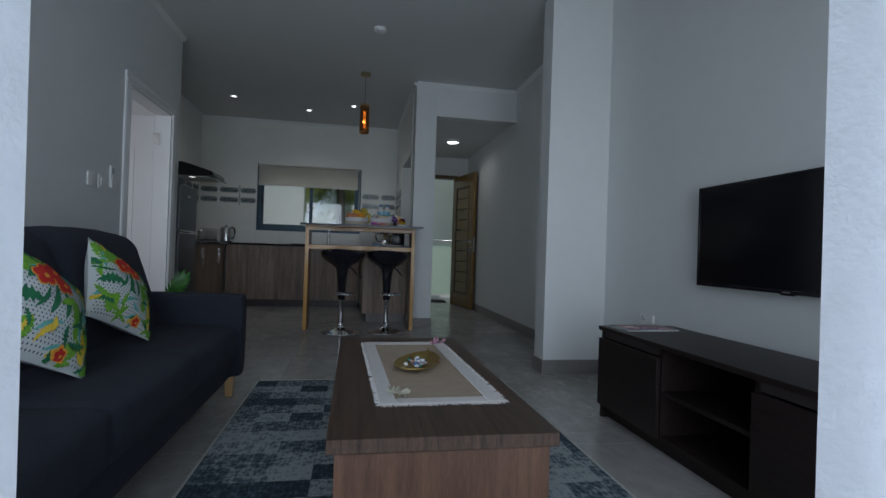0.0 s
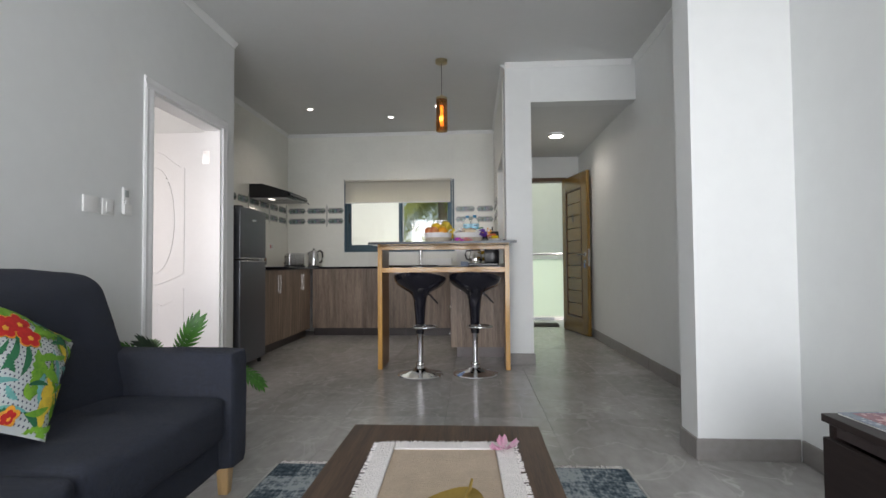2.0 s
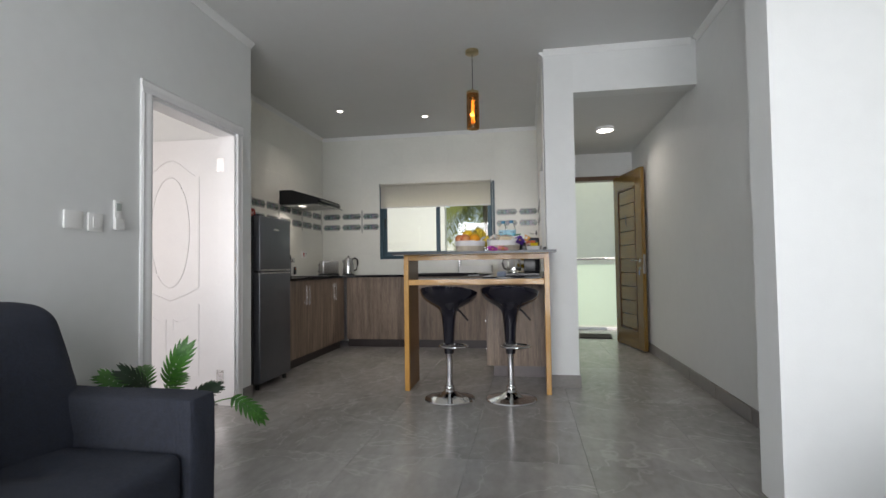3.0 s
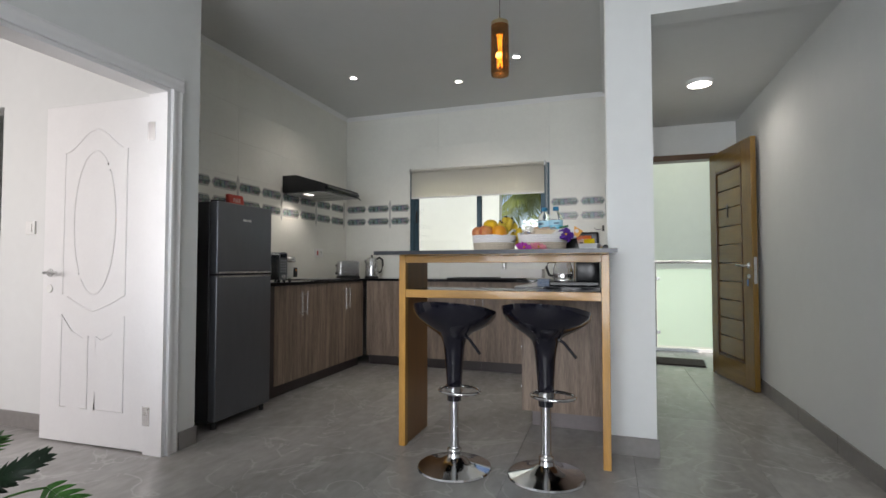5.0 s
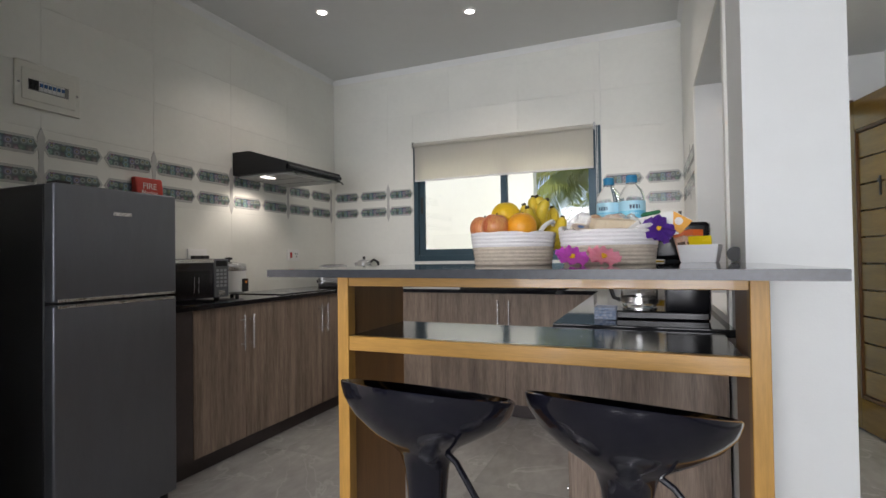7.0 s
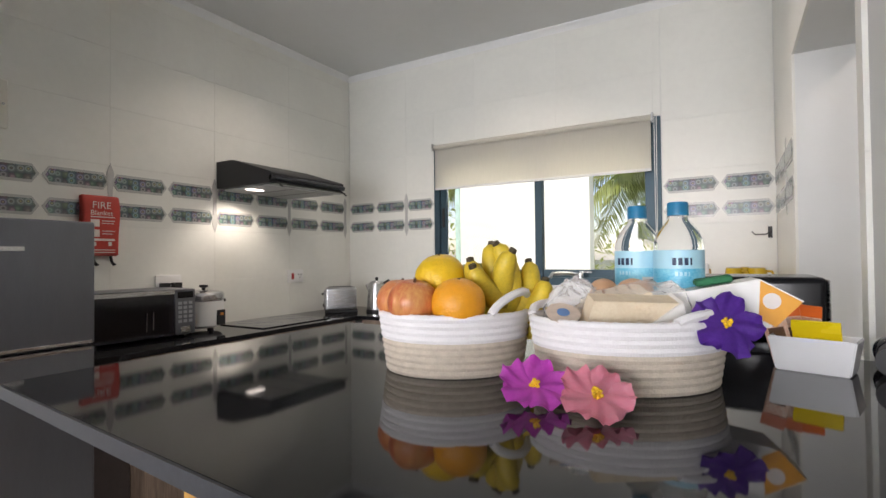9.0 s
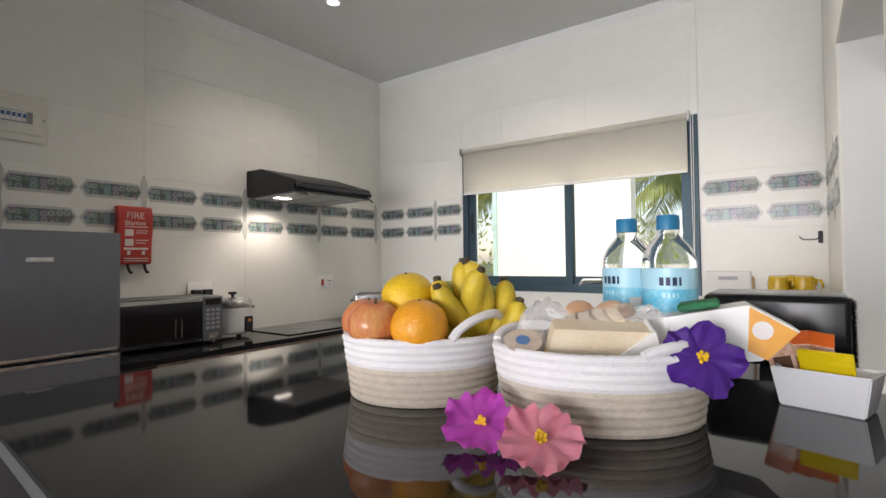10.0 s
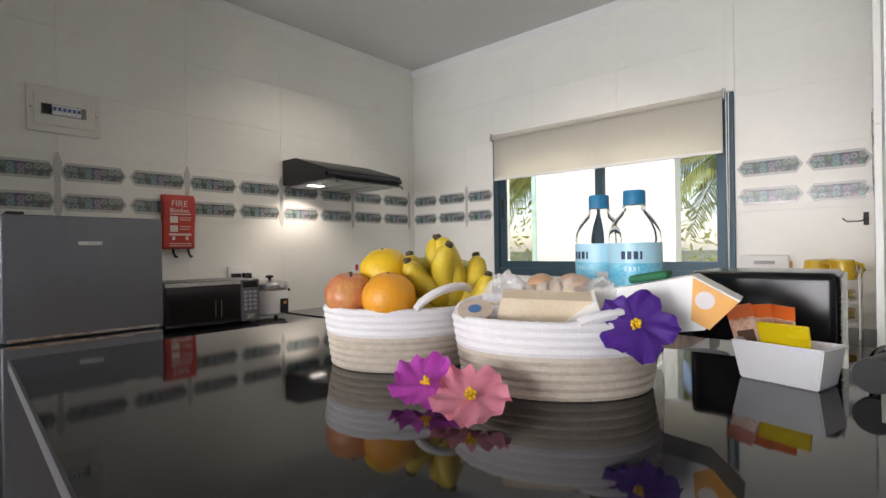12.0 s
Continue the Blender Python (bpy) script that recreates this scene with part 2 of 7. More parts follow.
def lathe(profile, seg=32, bm=None, centre=(0, 0, 0)):
    """Turns a profile of (radius, height) about z."""
    bm = bm or bmesh.new()
    rings = []
    for r, z in profile:
        if r < 1e-5:
            rings.append([bm.verts.new((centre[0], centre[1], centre[2] + z))])
        else:
            rings.append([bm.verts.new((centre[0] + r * math.cos(2 * math.pi * i / seg), centre[1] + r * math.sin(2 * math.pi * i / seg), centre[2] + z)) for i in range(seg)])
    for a, b in zip(rings, rings[1:]):
        for i in range(seg):
            j = (i + 1) % seg
            if len(a) == 1 and len(b) == 1:
                continue
            if len(a) == 1:
                bm.faces.new((a[0], b[j], b[i]))
            elif len(b) == 1:
                bm.faces.new((a[i], a[j], b[0]))
            else:
                bm.faces.new((a[i], a[j], b[j], b[i]))
    (r0, z0), (r1, z1) = profile[0], profile[-1]
    if r0 > 1e-5 and r1 > 1e-5 and math.hypot(r0 - r1, z0 - z1) < 0.05:
        for i in range(seg):
            j = (i + 1) % seg
            bm.faces.new((rings[-1][i], rings[-1][j], rings[0][j], rings[0][i]))
    else:
        for ring in (rings[0], rings[-1]):
            if len(ring) > 1:
                bm.faces.new(ring)
    bmesh.ops.recalc_face_normals(bm, faces=bm.faces)
    return bm


def tube(points, r, seg=10, bm=None, taper=None, closed=False):
    """A round bar along points."""
    bm = bm or bmesh.new()
    pts = [Vector(p) for p in points]
    rings, n = [], len(pts)
    for i, p in enumerate(pts):
        a, b = (pts[(i - 1) % n], pts[(i + 1) % n]) if closed else (pts[max(i - 1, 0)], pts[min(i + 1, n - 1)])
        d = (b - a).normalized()
        up = Vector((0, 0, 1)) if abs(d.z) < 0.9 else Vector((1, 0, 0))
        u = d.cross(up).normalized()
        w = u.cross(d)
        rr = taper[i] if taper else r
        rings.append([bm.verts.new(p + rr * (math.cos(2 * math.pi * k / seg) * u + math.sin(2 * math.pi * k / seg) * w)) for k in range(seg)])
    pairs = list(zip(rings, rings[1:])) + ([(rings[-1], rings[0])] if closed else [])
    for a, b in pairs:
        for k in range(seg):
            bm.faces.new((a[k], a[(k + 1) % seg], b[(k + 1) % seg], b[k]))
    if not closed:
        bm.faces.new(rings[0])
        bm.faces.new(rings[-1])
    bmesh.ops.recalc_face_normals(bm, faces=bm.faces)
    return bm


def prism(outline, z0, z1, bm=None, axis="z"):
    """An outline of (a, b) pushed along an axis from z0 to z1."""
    bm = bm or bmesh.new()

    def at(a, b, c):
        return {"z": (a, b, c), "x": (c, a, b), "y": (a, c, b)}[axis]
    lo = [bm.verts.new(at(a, b, z0)) for a, b in outline]
    hi = [bm.verts.new(at(a, b, z1)) for a, b in outline]
    n = len(outline)
    for i in range(n):
        bm.faces.new((lo[i], lo[(i + 1) % n], hi[(i + 1) % n], hi[i]))
    bm.faces.new(lo)
    bm.faces.new(hi)
    bmesh.ops.recalc_face_normals(bm, faces=bm.faces)
    return bm


def to_mesh(name, bm, material, smooth=True):
    me = bpy.data.meshes.new(name)
    bm.to_mesh(me)
    bm.free()
    me.materials.append(material)
    if smooth:
        for p in me.polygons:
            p.use_smooth = True
        me.set_sharp_from_angle(angle=radians(38))
    return me


def part(name, bm, material, parent, label=""):
    ob = new(name, to_mesh(name, bm, material))
    ob.parent = parent
    return tagged(ob, label)


def thing(name, m, label, category, group="", kind=""):
    ob = new(name)
    ob.empty_display_size = 0.1
    ob.matrix_world = m
    return tagged(ob, label, category, group, kind)


def solid(name, bm, material, label, category, kind="structure", group=""):
    return tagged(new(name, to_mesh(name, bm, material)), label, category, group, kind)


def wall(name, axis, at, thick, a0, a1, z0, z1, holes, material, label):
    """A wall along x (axis 'x', at is its y) or along y, with openings (a0, a1, z0, z1) that go through it."""
    bm = bmesh.new()
    lo, hi = min(at, at + thick), max(at, at + thick)

    def add(p, q, r, s):
        if q - p > 1e-4 and s - r > 1e-4:
            box(bm, *((p, q, lo, hi) if axis == "x" else (lo, hi, p, q)), r, s)
    left = a0
    for h0, h1, b, t in sorted(holes):
        add(left, h0, z0, z1)
        add(h0, h1, z0, b)
        add(h0, h1, t, z1)
        left = h1
    add(left, a1, z0, z1)
    return solid(name, bm, material, label, "wall")


# ---- the large structure ----
XL, XK, XR, YB, HC = -1.217, -1.87, 2.29, 7.0, 2.8   # living wall, kitchen wall, right wall, back wall, ceiling
floor = solid("floor", bx(-4.2, 3.2, -3.2, 8.7, -0.20, -0.012), GROUT, "grey large-format tiled floor with fine joints", "floor")
solid("ceiling", bx(-4.2, 2.5, -1.3, 7.2, HC, HC + 0.15), CEIL, "flat light grey painted ceiling", "ceiling")
solid("ceiling_corridor", bx(1.33, XR, 4.832, 7.30, 2.45, 2.60), CEIL, "lower painted ceiling over the entrance corridor", "ceiling")
WL = "smooth pale painted plaster wall"
wall("wall_living", "y", XL, -0.13, -1.3, 4.075, 0, HC, [(3.005, 3.870, 0, 2.02)], WALL, WL)
wall("wall_partition", "x", 4.075, -0.12, -4.0, XL - 0.13, 0, HC, [(-3.75, -2.75, 0, 2.1)], WALL, WL)
wall("wall_kitchen_side", "y", XK, -0.15, 4.075, YB, 0, HC, [], WALL, WL)
wall("wall_kitchen_back", "x", YB, 0.2, XK - 0.15, 1.09, 0, HC, [(-1.04, 0.52, 1.11, 2.12)], WALL, WL)
wall("wall_kitchen_corridor", "y", 1.09, 0.24, 4.68, 7.2, 0, HC, [(5.0, 6.1, 0.93, 2.05)], WALL, WL)
solid("lintel", bx(1.33, XR, 4.68, 4.83, 2.43, HC), WALL, "painted lintel over the corridor opening", "lintel")
wall("wall_entry", "x", 7.2, 0.12, 1.33, 2.29, 0, 2.45, [(1.36, 2.12, 0, 2.15)], WALL, WL)
wall("wall_right", "y", XR, 0.15, -1.3, 7.32, 0, HC, [], WALL, WL)
solid("pilaster", bx(1.82, XR, 2.46, 2.64, 0, HC), WALL, "painted wall stub projecting from the wall", "pilaster")
wall("wall_terrace", "x", -1.3, -0.15, -1.35, 2.44, 0, HC, [(-0.95, 2.05, 0, 2.3)], WALL, WL)
wall("wall_bedroom_end", "x", 0.4, -0.12, -4.0, -1.35, 0, HC, [(-3.6, -1.8, 0.9, 2.1)], WALL, WL)
wall("wall_bedroom_far", "y", -4.0, -0.12, 0.28, 8.6, 0, HC, [], WALL, WL)

# ---- trim ----
def skirting(name, pieces):
    ob = thing(name, pose(0, 0, 0), "grey tile skirting along the wall foot", "skirting", kind="structure")
    for x0, x1, y0, y1 in pieces:
        part("skirting_tile", bx(x0, x1, y0, y1, 0.0, 0.10, bevel=0.002), SKIRT, ob)
    return ob


skirting("baseboard_right", [(XR - 0.012, XR, y, y + 0.596) for y in (2.655, 3.255, 3.855, 4.455, 5.055, 5.655, 6.255)] + [(XR - 0.012, XR, 1.25, 1.846), (XR - 0.012, XR, 1.85, 2.446)])
skirting("baseboard_pilaster", [(1.808, XR - 0.014, 2.448, 2.46), (1.808, 1.82, 2.461, 2.64)])
skirting("baseboard_column", [(1.078, 1.342, 4.668, 4.68), (1.33, 1.342, 4.681, 5.27), (1.33, 1.342, 5.274, 5.87), (1.33, 1.342, 5.874, 6.47)])
skirting("baseboard_living", [(XL, XL + 0.012, 3.957, 4.087), (XL - 0.13, XL + 0.012, 4.075, 4.087), (XL, XL + 0.012, 2.26, 2.913)])

CORN = [(0, 0), (0.035, 0), (0.035, -0.008), (0.012, -0.03), (0.008, -0.042), (0, -0.042)]


def cornice(name, axis, at, sign, a0, a1):
    """A small moulding where a wall meets the ceiling."""
    out = [(at + sign * p, HC + q) for p, q in CORN]
    bm = prism(out, a0, a1, axis="x" if axis == "x" else "y")
    return solid(name, bm, CORNICE, "thin white painted cornice moulding", "cornice")


cornice("trim_kitchen_back", "x", YB, -1, XK, 1.09)
cornice("trim_kitchen_side", "y", XK, 1, 4.075, YB - 0.04)
cornice("trim_kitchen_right", "y", 1.09, -1, 4.70, YB - 0.04)
cornice("trim_lintel", "x", 4.68, -1, 1.09, XR - 0.04)
cornice("trim_living", "y", XL, 1, -1.2, 4.075)
cornice("trim_right", "y", XR, -1, 2.69, 4.63)

# ---- terrace side: curtains, sliding door ----
def curtain(name, x0, x1, y, lean, folds, label):
    bm = bmesh.new()
    n, rows = 60, 10
    grid = []
    for j in range(rows + 1):
        z = 0.02 + 2.4 * j / rows
        row = []
        for i in range(n + 1):
            u = i / n
            x = x0 + (x1 - x0) * u + lean * (1 - z / 2.4)
            row.append(bm.verts.new((x, y + 0.020 * (1.15 - u) * math.sin(folds * 2 * math.pi * u + 0.3 * z) + 0.006 * math.sin(31 * u + z), z)))
        grid.append(row)
    for a, b in zip(grid, grid[1:]):
        for i in range(n):
            bm.faces.new((a[i], a[i + 1], b[i + 1], b[i]))
    bmesh.ops.solidify(bm, geom=bm.faces[:], thickness=0.003)
    ob = thing(name, pose(0, 0, 0), label, "curtain", "terrace curtains")
    part("cloth", bm, CURTAIN, ob)
    part("hem", bx(min(x0, x1) + lean, max(x0, x1) + lean, y - 0.004, y + 0.004, 0.0, 0.03), CURTAIN, ob)
    return ob


curtain("curtain", 0.025, 0.317, -0.812, 0.03, 4, "long white woven curtain drawn to one side")
curtain("curtain", 0.915, 0.635, -0.812, -0.02, 4, "long white woven curtain drawn to the other side")
rail = solid("curtain_rail", tube([(-1.2, -0.812, 2.45), (2.28, -0.812, 2.45)], 0.012), STEEL, "thin metal curtain rail under the ceiling", "curtain rail", "")
for bxx in (-1.1, 0.5, 2.2):
    part("bracket", bx(bxx - 0.01, bxx + 0.01, -0.822, -0.802, 2.45, HC), STEEL, rail)
sd = thing("door_terrace", pose(0, -1.375, 0), "grey-blue aluminium sliding terrace door standing open", "sliding door", kind="structure")
for x0, x1 in ((-0.95, -0.89), (1.99, 2.05)):
    part("jamb", bx(x0, x1, -0.05, 0.05, 0.0, 2.3), FRAME_BLUE, sd)
part("head", bx(-0.89, 1.99, -0.05, 0.05, 2.24, 2.3), FRAME_BLUE, sd)
# unseen slab, added to keep the sun off the living floor
solid("terrace_roof", bx(-2.0, 3.2, -3.4, -1.452, 2.62, 2.8), CEIL, "unseen pale slab added over the terrace against sun", "roof")

# ---- sofa ----
def cushion(x0, x1, y0, y1, z0, z1, r, puff=0.02, n=10):
    """A rounded upholstery block, slightly domed on top."""
    bm = bx(x0, x1, y0, y1, z0, z1)
    bmesh.ops.subdivide_edges(bm, edges=bm.edges[:], cuts=n, use_grid_fill=True)
    c, h = Vector(((x0 + x1) / 2, (y0 + y1) / 2, (z0 + z1) / 2)), Vector(((x1 - x0) / 2, (y1 - y0) / 2, (z1 - z0) / 2))
    for v in bm.verts:
        d = v.co - c
        core = Vector([max(-h[i] + r, min(h[i] - r, d[i])) for i in range(3)])
        off = d - core
        if off.length > 1e-6:
            off = off.normalized() * r
        p = core + off
        u = [max(0.0, 1 - (abs(p[i]) / h[i]) ** 2) for i in range(3)]
        p += Vector([puff * (1 if p[i] > 0 else -1) * u[(i + 1) % 3] * u[(i + 2) % 3] * (abs(p[i]) / h[i]) for i in range(3)])
        crease = 0.004 * noise.noise((c + p) * 7.0) + 0.003 * noise.noise((c + p) * 19.0)
        p += Vector((crease * 0.6, 0, crease))
        v.co = c + p
    bmesh.ops.recalc_face_normals(bm, faces=bm.faces)
    return bm


def tuft(bm, spots, depth, reach, axis):
    for v in bm.verts:
        for s in spots:
            d = (v.co - Vector(s)).length
            if d < reach:
                v.co[axis] -= depth * (1 - d / reach) ** 2
    return bm


sofa = thing("sofa", pose(0, 0, 0), "charcoal fabric three-seat sofa on pale wooden legs", "sofa")
part("base", cushion(-1.16, -0.215, -0.24, 2.00, 0.115, 0.25, 0.02, 0.0), SOFA, sofa)
for y0, y1 in ((1.945, 2.085), (-0.36, -0.22)):
    part("armrest", cushion(-1.17, -0.165, y0, y1, 0.12, 0.582, 0.025, 0.004), SOFA, sofa)
for k in range(3):
    y0 = -0.215 + 0.72 * k
    s = cushion(-0.98, -0.185, y0, y0 + 0.718, 0.24, 0.415, 0.035, 0.018, 28)
    tuft(s, [(-0.5, y0 + 0.22, 0.43), (-0.5, y0 + 0.5, 0.43)], 0.030, 0.15, 2)
    part("seat_cushion", s, SOFA, sofa)
    b = cushion(-1.14, -0.86, y0 - 0.002, y0 + 0.722, 0.38, 0.888, 0.07, 0.03, 28)
    for v in b.verts:
        lean = (v.co.z - 0.38) / 0.5
        v.co.x += 0.27 - 0.15 * lean
        if k == 2 and v.co.y > y0 + 0.45:
            v.co.y += 0.088 - 0.02 * max(0, lean) ** 2
    tuft(b, [(-0.66, y0 + 0.2, 0.68), (-0.66, y0 + 0.52, 0.68)], 0.036, 0.13, 0)
    part("back_cushion", b, SOFA, sofa)
part("backrest", cushion(-1.19, -0.93, -0.22, 1.944, 0.13, 0.82, 0.03, 0.0), SOFA, sofa)
for lx, ly in ((-0.235, 2.03), (-1.1, 2.03), (-0.235, -0.3), (-1.1, -0.3)):
    bm = bx(-0.026, 0.026, -0.026, 0.026, 0.0, 0.125, bevel=0.003)
    for v in bm.verts:
        k = 0.72 + 0.28 * v.co.z / 0.125
        v.co.x, v.co.y = lx + v.co.x * k, ly + v.co.y * k
    part("leg", bm, LEGWOOD, sofa, "tapered pale wooden leg")

# ---- printed pillows ----
PILLOW = weave(mat("white_dotted_cotton", (0.62, 0.66, 0.66), 0.85, vary=0.03, scale=12), 300, 0.2)
RED = mat("print_red", (0.62, 0.03, 0.02), 0.85, second=(0.42, 0.012, 0.015), scale=40)
ORANGE = mat("print_orange", (0.80, 0.36, 0.04), 0.85, vary=0.2, scale=30)
LIME = mat("print_lime", (0.25, 0.50, 0.045), 0.85, second=(0.10, 0.30, 0.03), scale=30)
DEEP = mat("print_deep_green", (0.03, 0.20, 0.08), 0.85, second=(0.015, 0.11, 0.06), scale=40)
TEAL = mat("print_teal", (0.16, 0.45, 0.42), 0.85, vary=0.2, scale=30)
DOT = mat("print_dot", (0.05, 0.06, 0.12), 0.85)
YELLOW_P = mat("print_yellow", (0.80, 0.58, 0.06), 0.85, vary=0.15, scale=30)


def pillow(name, corners, thick, seed, label):
    """A four-cornered cushion between corner points; u runs along the bottom edge, v up."""
    bl, br, tr, tl = [Vector(c) for c in corners]
    normal = (br - bl).cross(tl - bl).normalized()

    def surf(u, v, off=0.0, side=1):
        pinch_u = u + 0.055 * (0.5 - u) * (1 - (2 * v - 1) ** 2) * 1.0
        pinch_v = v + 0.055 * (0.5 - v) * (1 - (2 * u - 1) ** 2) * 1.0
        p = bl.lerp(br, pinch_u).lerp(tl.lerp(tr, pinch_u), pinch_v)
        bul = (max(0, 1 - (2 * u - 1) ** 2) * max(0, 1 - (2 * v - 1) ** 2)) ** 0.55
        crease = 0.004 * math.sin(9 * u + seed) * math.sin(8 * v + 2 * seed)
        return p + normal * (side * (thick * bul + crease * bul) + off)
    ob = thing(name, pose(0, 0, 0), label, "pillow", "printed pillows on the sofa")
    bm = bmesh.new()
    n = 20
    for side in (1, -1):
        g = [[bm.verts.new(surf(i / n, j / n, 0, side)) for i in range(n + 1)] for j in range(n + 1)]
        for j in range(n):
            for i in range(n):
                bm.faces.new((g[j][i], g[j][i + 1], g[j + 1][i + 1], g[j + 1][i]))
    bmesh.ops.remove_doubles(bm, verts=bm.verts[:], dist=0.0005)
    bmesh.ops.recalc_face_normals(bm, faces=bm.faces)
    part("cover", bm, PILLOW, ob)

    def leaf(bm, u, v, ang, length, width, lift, notch=0):
        ca, sa = math.cos(ang), math.sin(ang)
        k = 12
        prev = None
        for i in range(k + 1):
            s = i / k
            w = width * math.sin(math.pi * min(1, s * 0.97 + 0.02)) ** 0.8
            if notch and i % 2:
                w *= 1 - notch
            bend = 0.10 * length * math.sin(math.pi * s)
            cu, cv = u + ca * length * s - sa * bend, v + sa * length * s + ca * bend
            row = []
            for q in (-1, 0, 1):
                uu, vv = cu - sa * w * q, cv + ca * w * q
                row.append(bm.verts.new(surf(min(0.997, max(0.003, uu)), min(0.997, max(0.003, vv)), lift)))
            if prev:
                for q in (0, 1):
                    bm.faces.new((prev[q], prev[q + 1], row[q + 1], row[q]))
            prev = row

    def blob(bm, u, v, r, petals, lift):
        c = bm.verts.new(surf(u, v, lift + 0.001))
        ring = []
        for i in range(petals * 6):
            a = 2 * math.pi * i / (petals * 6)
            rr = r * (0.72 + 0.28 * abs(math.sin(petals * a / 2)))
            ring.append(bm.verts.new(surf(min(0.98, max(0.02, u + rr * math.cos(a))), min(0.98, max(0.02, v + rr * math.sin(a))), lift)))
        for i in range(len(ring)):
            bm.faces.new((c, ring[i], ring[(i + 1) % len(ring)]))
    rnd = random.Random(seed)
    dots = bmesh.new()
    for j in range(26):
        for i in range(26):
            u, v = 0.04 + i * 0.0365 + (0.018 if j % 2 else 0), 0.04 + j * 0.0365
            if u < 0.97 and v < 0.97:
                blob(dots, u, v, 0.0085, 2, 0.0012)
    tagged(part("dotted_print", dots, DOT, ob, "small dark printed dots"), kind="stuff")
    sets = {"lime_leaf": (LIME, [(.62, .62, -1.35, .42, .085, .35), (.30, .70, 2.4, .32, .10, .3), (.56, .78, .5, .36, .11, .3), (.20, .06, 1.3, .24, .09, .3), (.84, .45, -1.2, .34, .055, .3), (.40, .97, -2.6, .3, .05, 0), (.9, .72, 2.0, .2, .07, .3), (.05, .9, -.5, .25, .06, 0)], .0022),
            "green_leaf": (DEEP, [(.04, .42, .15, .30, .085, .55), (.44, .66, -1.7, .32, .03, 0), (.52, .64, -1.45, .30, .028, 0), (.38, .62, -2.0, .28, .02, 0), (.70, .93, -.5, .24, .07, .5), (.05, .22, -.3, .2, .05, .5), (.64, .30, .4, .2, .02, 0)], .003),
            "teal_leaf": (TEAL, [(.75, .70, -1.1, .42, .03, .4), (.30, .17, .5, .30, .022, 0), (.80, .20, 1.7, .3, .03, .4), (.12, .60, 1.6, .25, .03, .4), (.45, .06, .2, .3, .02, 0)], .0026),
            "yellow_flower": (YELLOW_P, [(.9, .25, 2.2, .16, .06, 0), (.84, .12, 1.2, .2, .06, 0), (.90, .06, 2.0, .18, .05, 0), (.80, .82, -.8, .2, .04, 0), (.5, .03, .3, .2, .03, 0)], .0034)}
    extra = random.Random(seed + 40)
    for i in range(9):
        for j in range(9):
            u, v = -0.04 + 0.13 * i + extra.uniform(-0.04, 0.04), -0.04 + 0.13 * j + extra.uniform(-0.04, 0.04)
            if math.hypot(u - 0.45, v - 0.38) < 0.26 and extra.random() < 0.75:
                continue
            pick = extra.choice(("lime_leaf", "lime_leaf", "green_leaf", "teal_leaf", "yellow_flower", "lime_leaf", "green_leaf"))
            sets[pick][1].append((u, v, extra.uniform(0, 6.28), extra.uniform(0.14, 0.27), extra.uniform(0.022, 0.042), extra.choice((0, 0.5, 0.6))))
    for pname, (m, leaves, lift) in sets.items():
        for k, lf in enumerate(leaves):
            bm = bmesh.new()
            leaf(bm, lf[0], lf[1], lf[2], lf[3], lf[4], lift + 0.00012 * k, lf[5])
            part(pname, bm, m, ob)
    for u, v, r in ((.42, .80, .10), (.32, .71, .105), (.52, .70, .10), (.62, .06, .07)):
        bm = bmesh.new()
        blob(bm, u, v, r * 1.13, 5, .0062)
        part("flower_edge", bm, ORANGE, ob)
    for u, v, r in ((.42, .80, .10), (.32, .71, .105), (.52, .70, .10), (.62, .06, .05)):
        bm = bmesh.new()
        blob(bm, u, v, r, 5, .0078)
        part("red_flower", bm, RED, ob)
        bm = bmesh.new()
        blob(bm, u + 0.01, v - 0.01, r * 0.26, 5, .0092)
        part("flower_heart", bm, ORANGE, ob)


P0 = [(-0.55, 1.10, 0.575), (-0.435, 1.395, 0.425), (-0.57, 1.65, 0.665), (-0.675, 1.36, 0.875)]
pillow("pillow", P0, 0.078, 1, "tropical flower print pillow leaning on the sofa back")
pillow("pillow", [(x + 0.05, y - 0.64, z - 0.005) for x, y, z in P0], 0.078, 2, "tropical flower print pillow leaning beside the armrest")

# ---- coffee table and what lies on it ----
ct = thing("coffee_table", pose(0.685, 0.965, 0), "low walnut laminate coffee table with panel sides", "coffee table")
part("tabletop", bx(-0.30, 0.30, -0.715, 0.715, 0.358, 0.395, bevel=0.002), TABLE_TOP, ct)
for s in (-1, 1):
    part("end_panel", bx(-0.28, 0.28, s * 0.69 - 0.009, s * 0.69 + 0.009, 0.012, 0.358, bevel=0.001), TABLE_SIDE, ct)
    part("side_panel", bx(s * 0.27 - 0.009, s * 0.27 + 0.009, -0.679, 0.679, 0.012, 0.358, bevel=0.001), TABLE_SIDE, ct)
LINEN = weave(mat("natural_linen", (0.50, 0.40, 0.30), 0.9, vary=0.12, scale=16), 200, 0.5)
FRINGE = mat("white_fringe_cotton", (0.84, 0.80, 0.77), 0.95, vary=0.08, scale=60, bump=0.9, bump_scale=170)
rn = thing("table_runner", pose(0.707, 1.002, 0.395, 0, 0, 1.6), "beige linen table runner with white fringed border", "table runner")
part("cloth", bx(-0.15, 0.15, -0.455, 0.455, 0.001, 0.004), LINEN, rn)
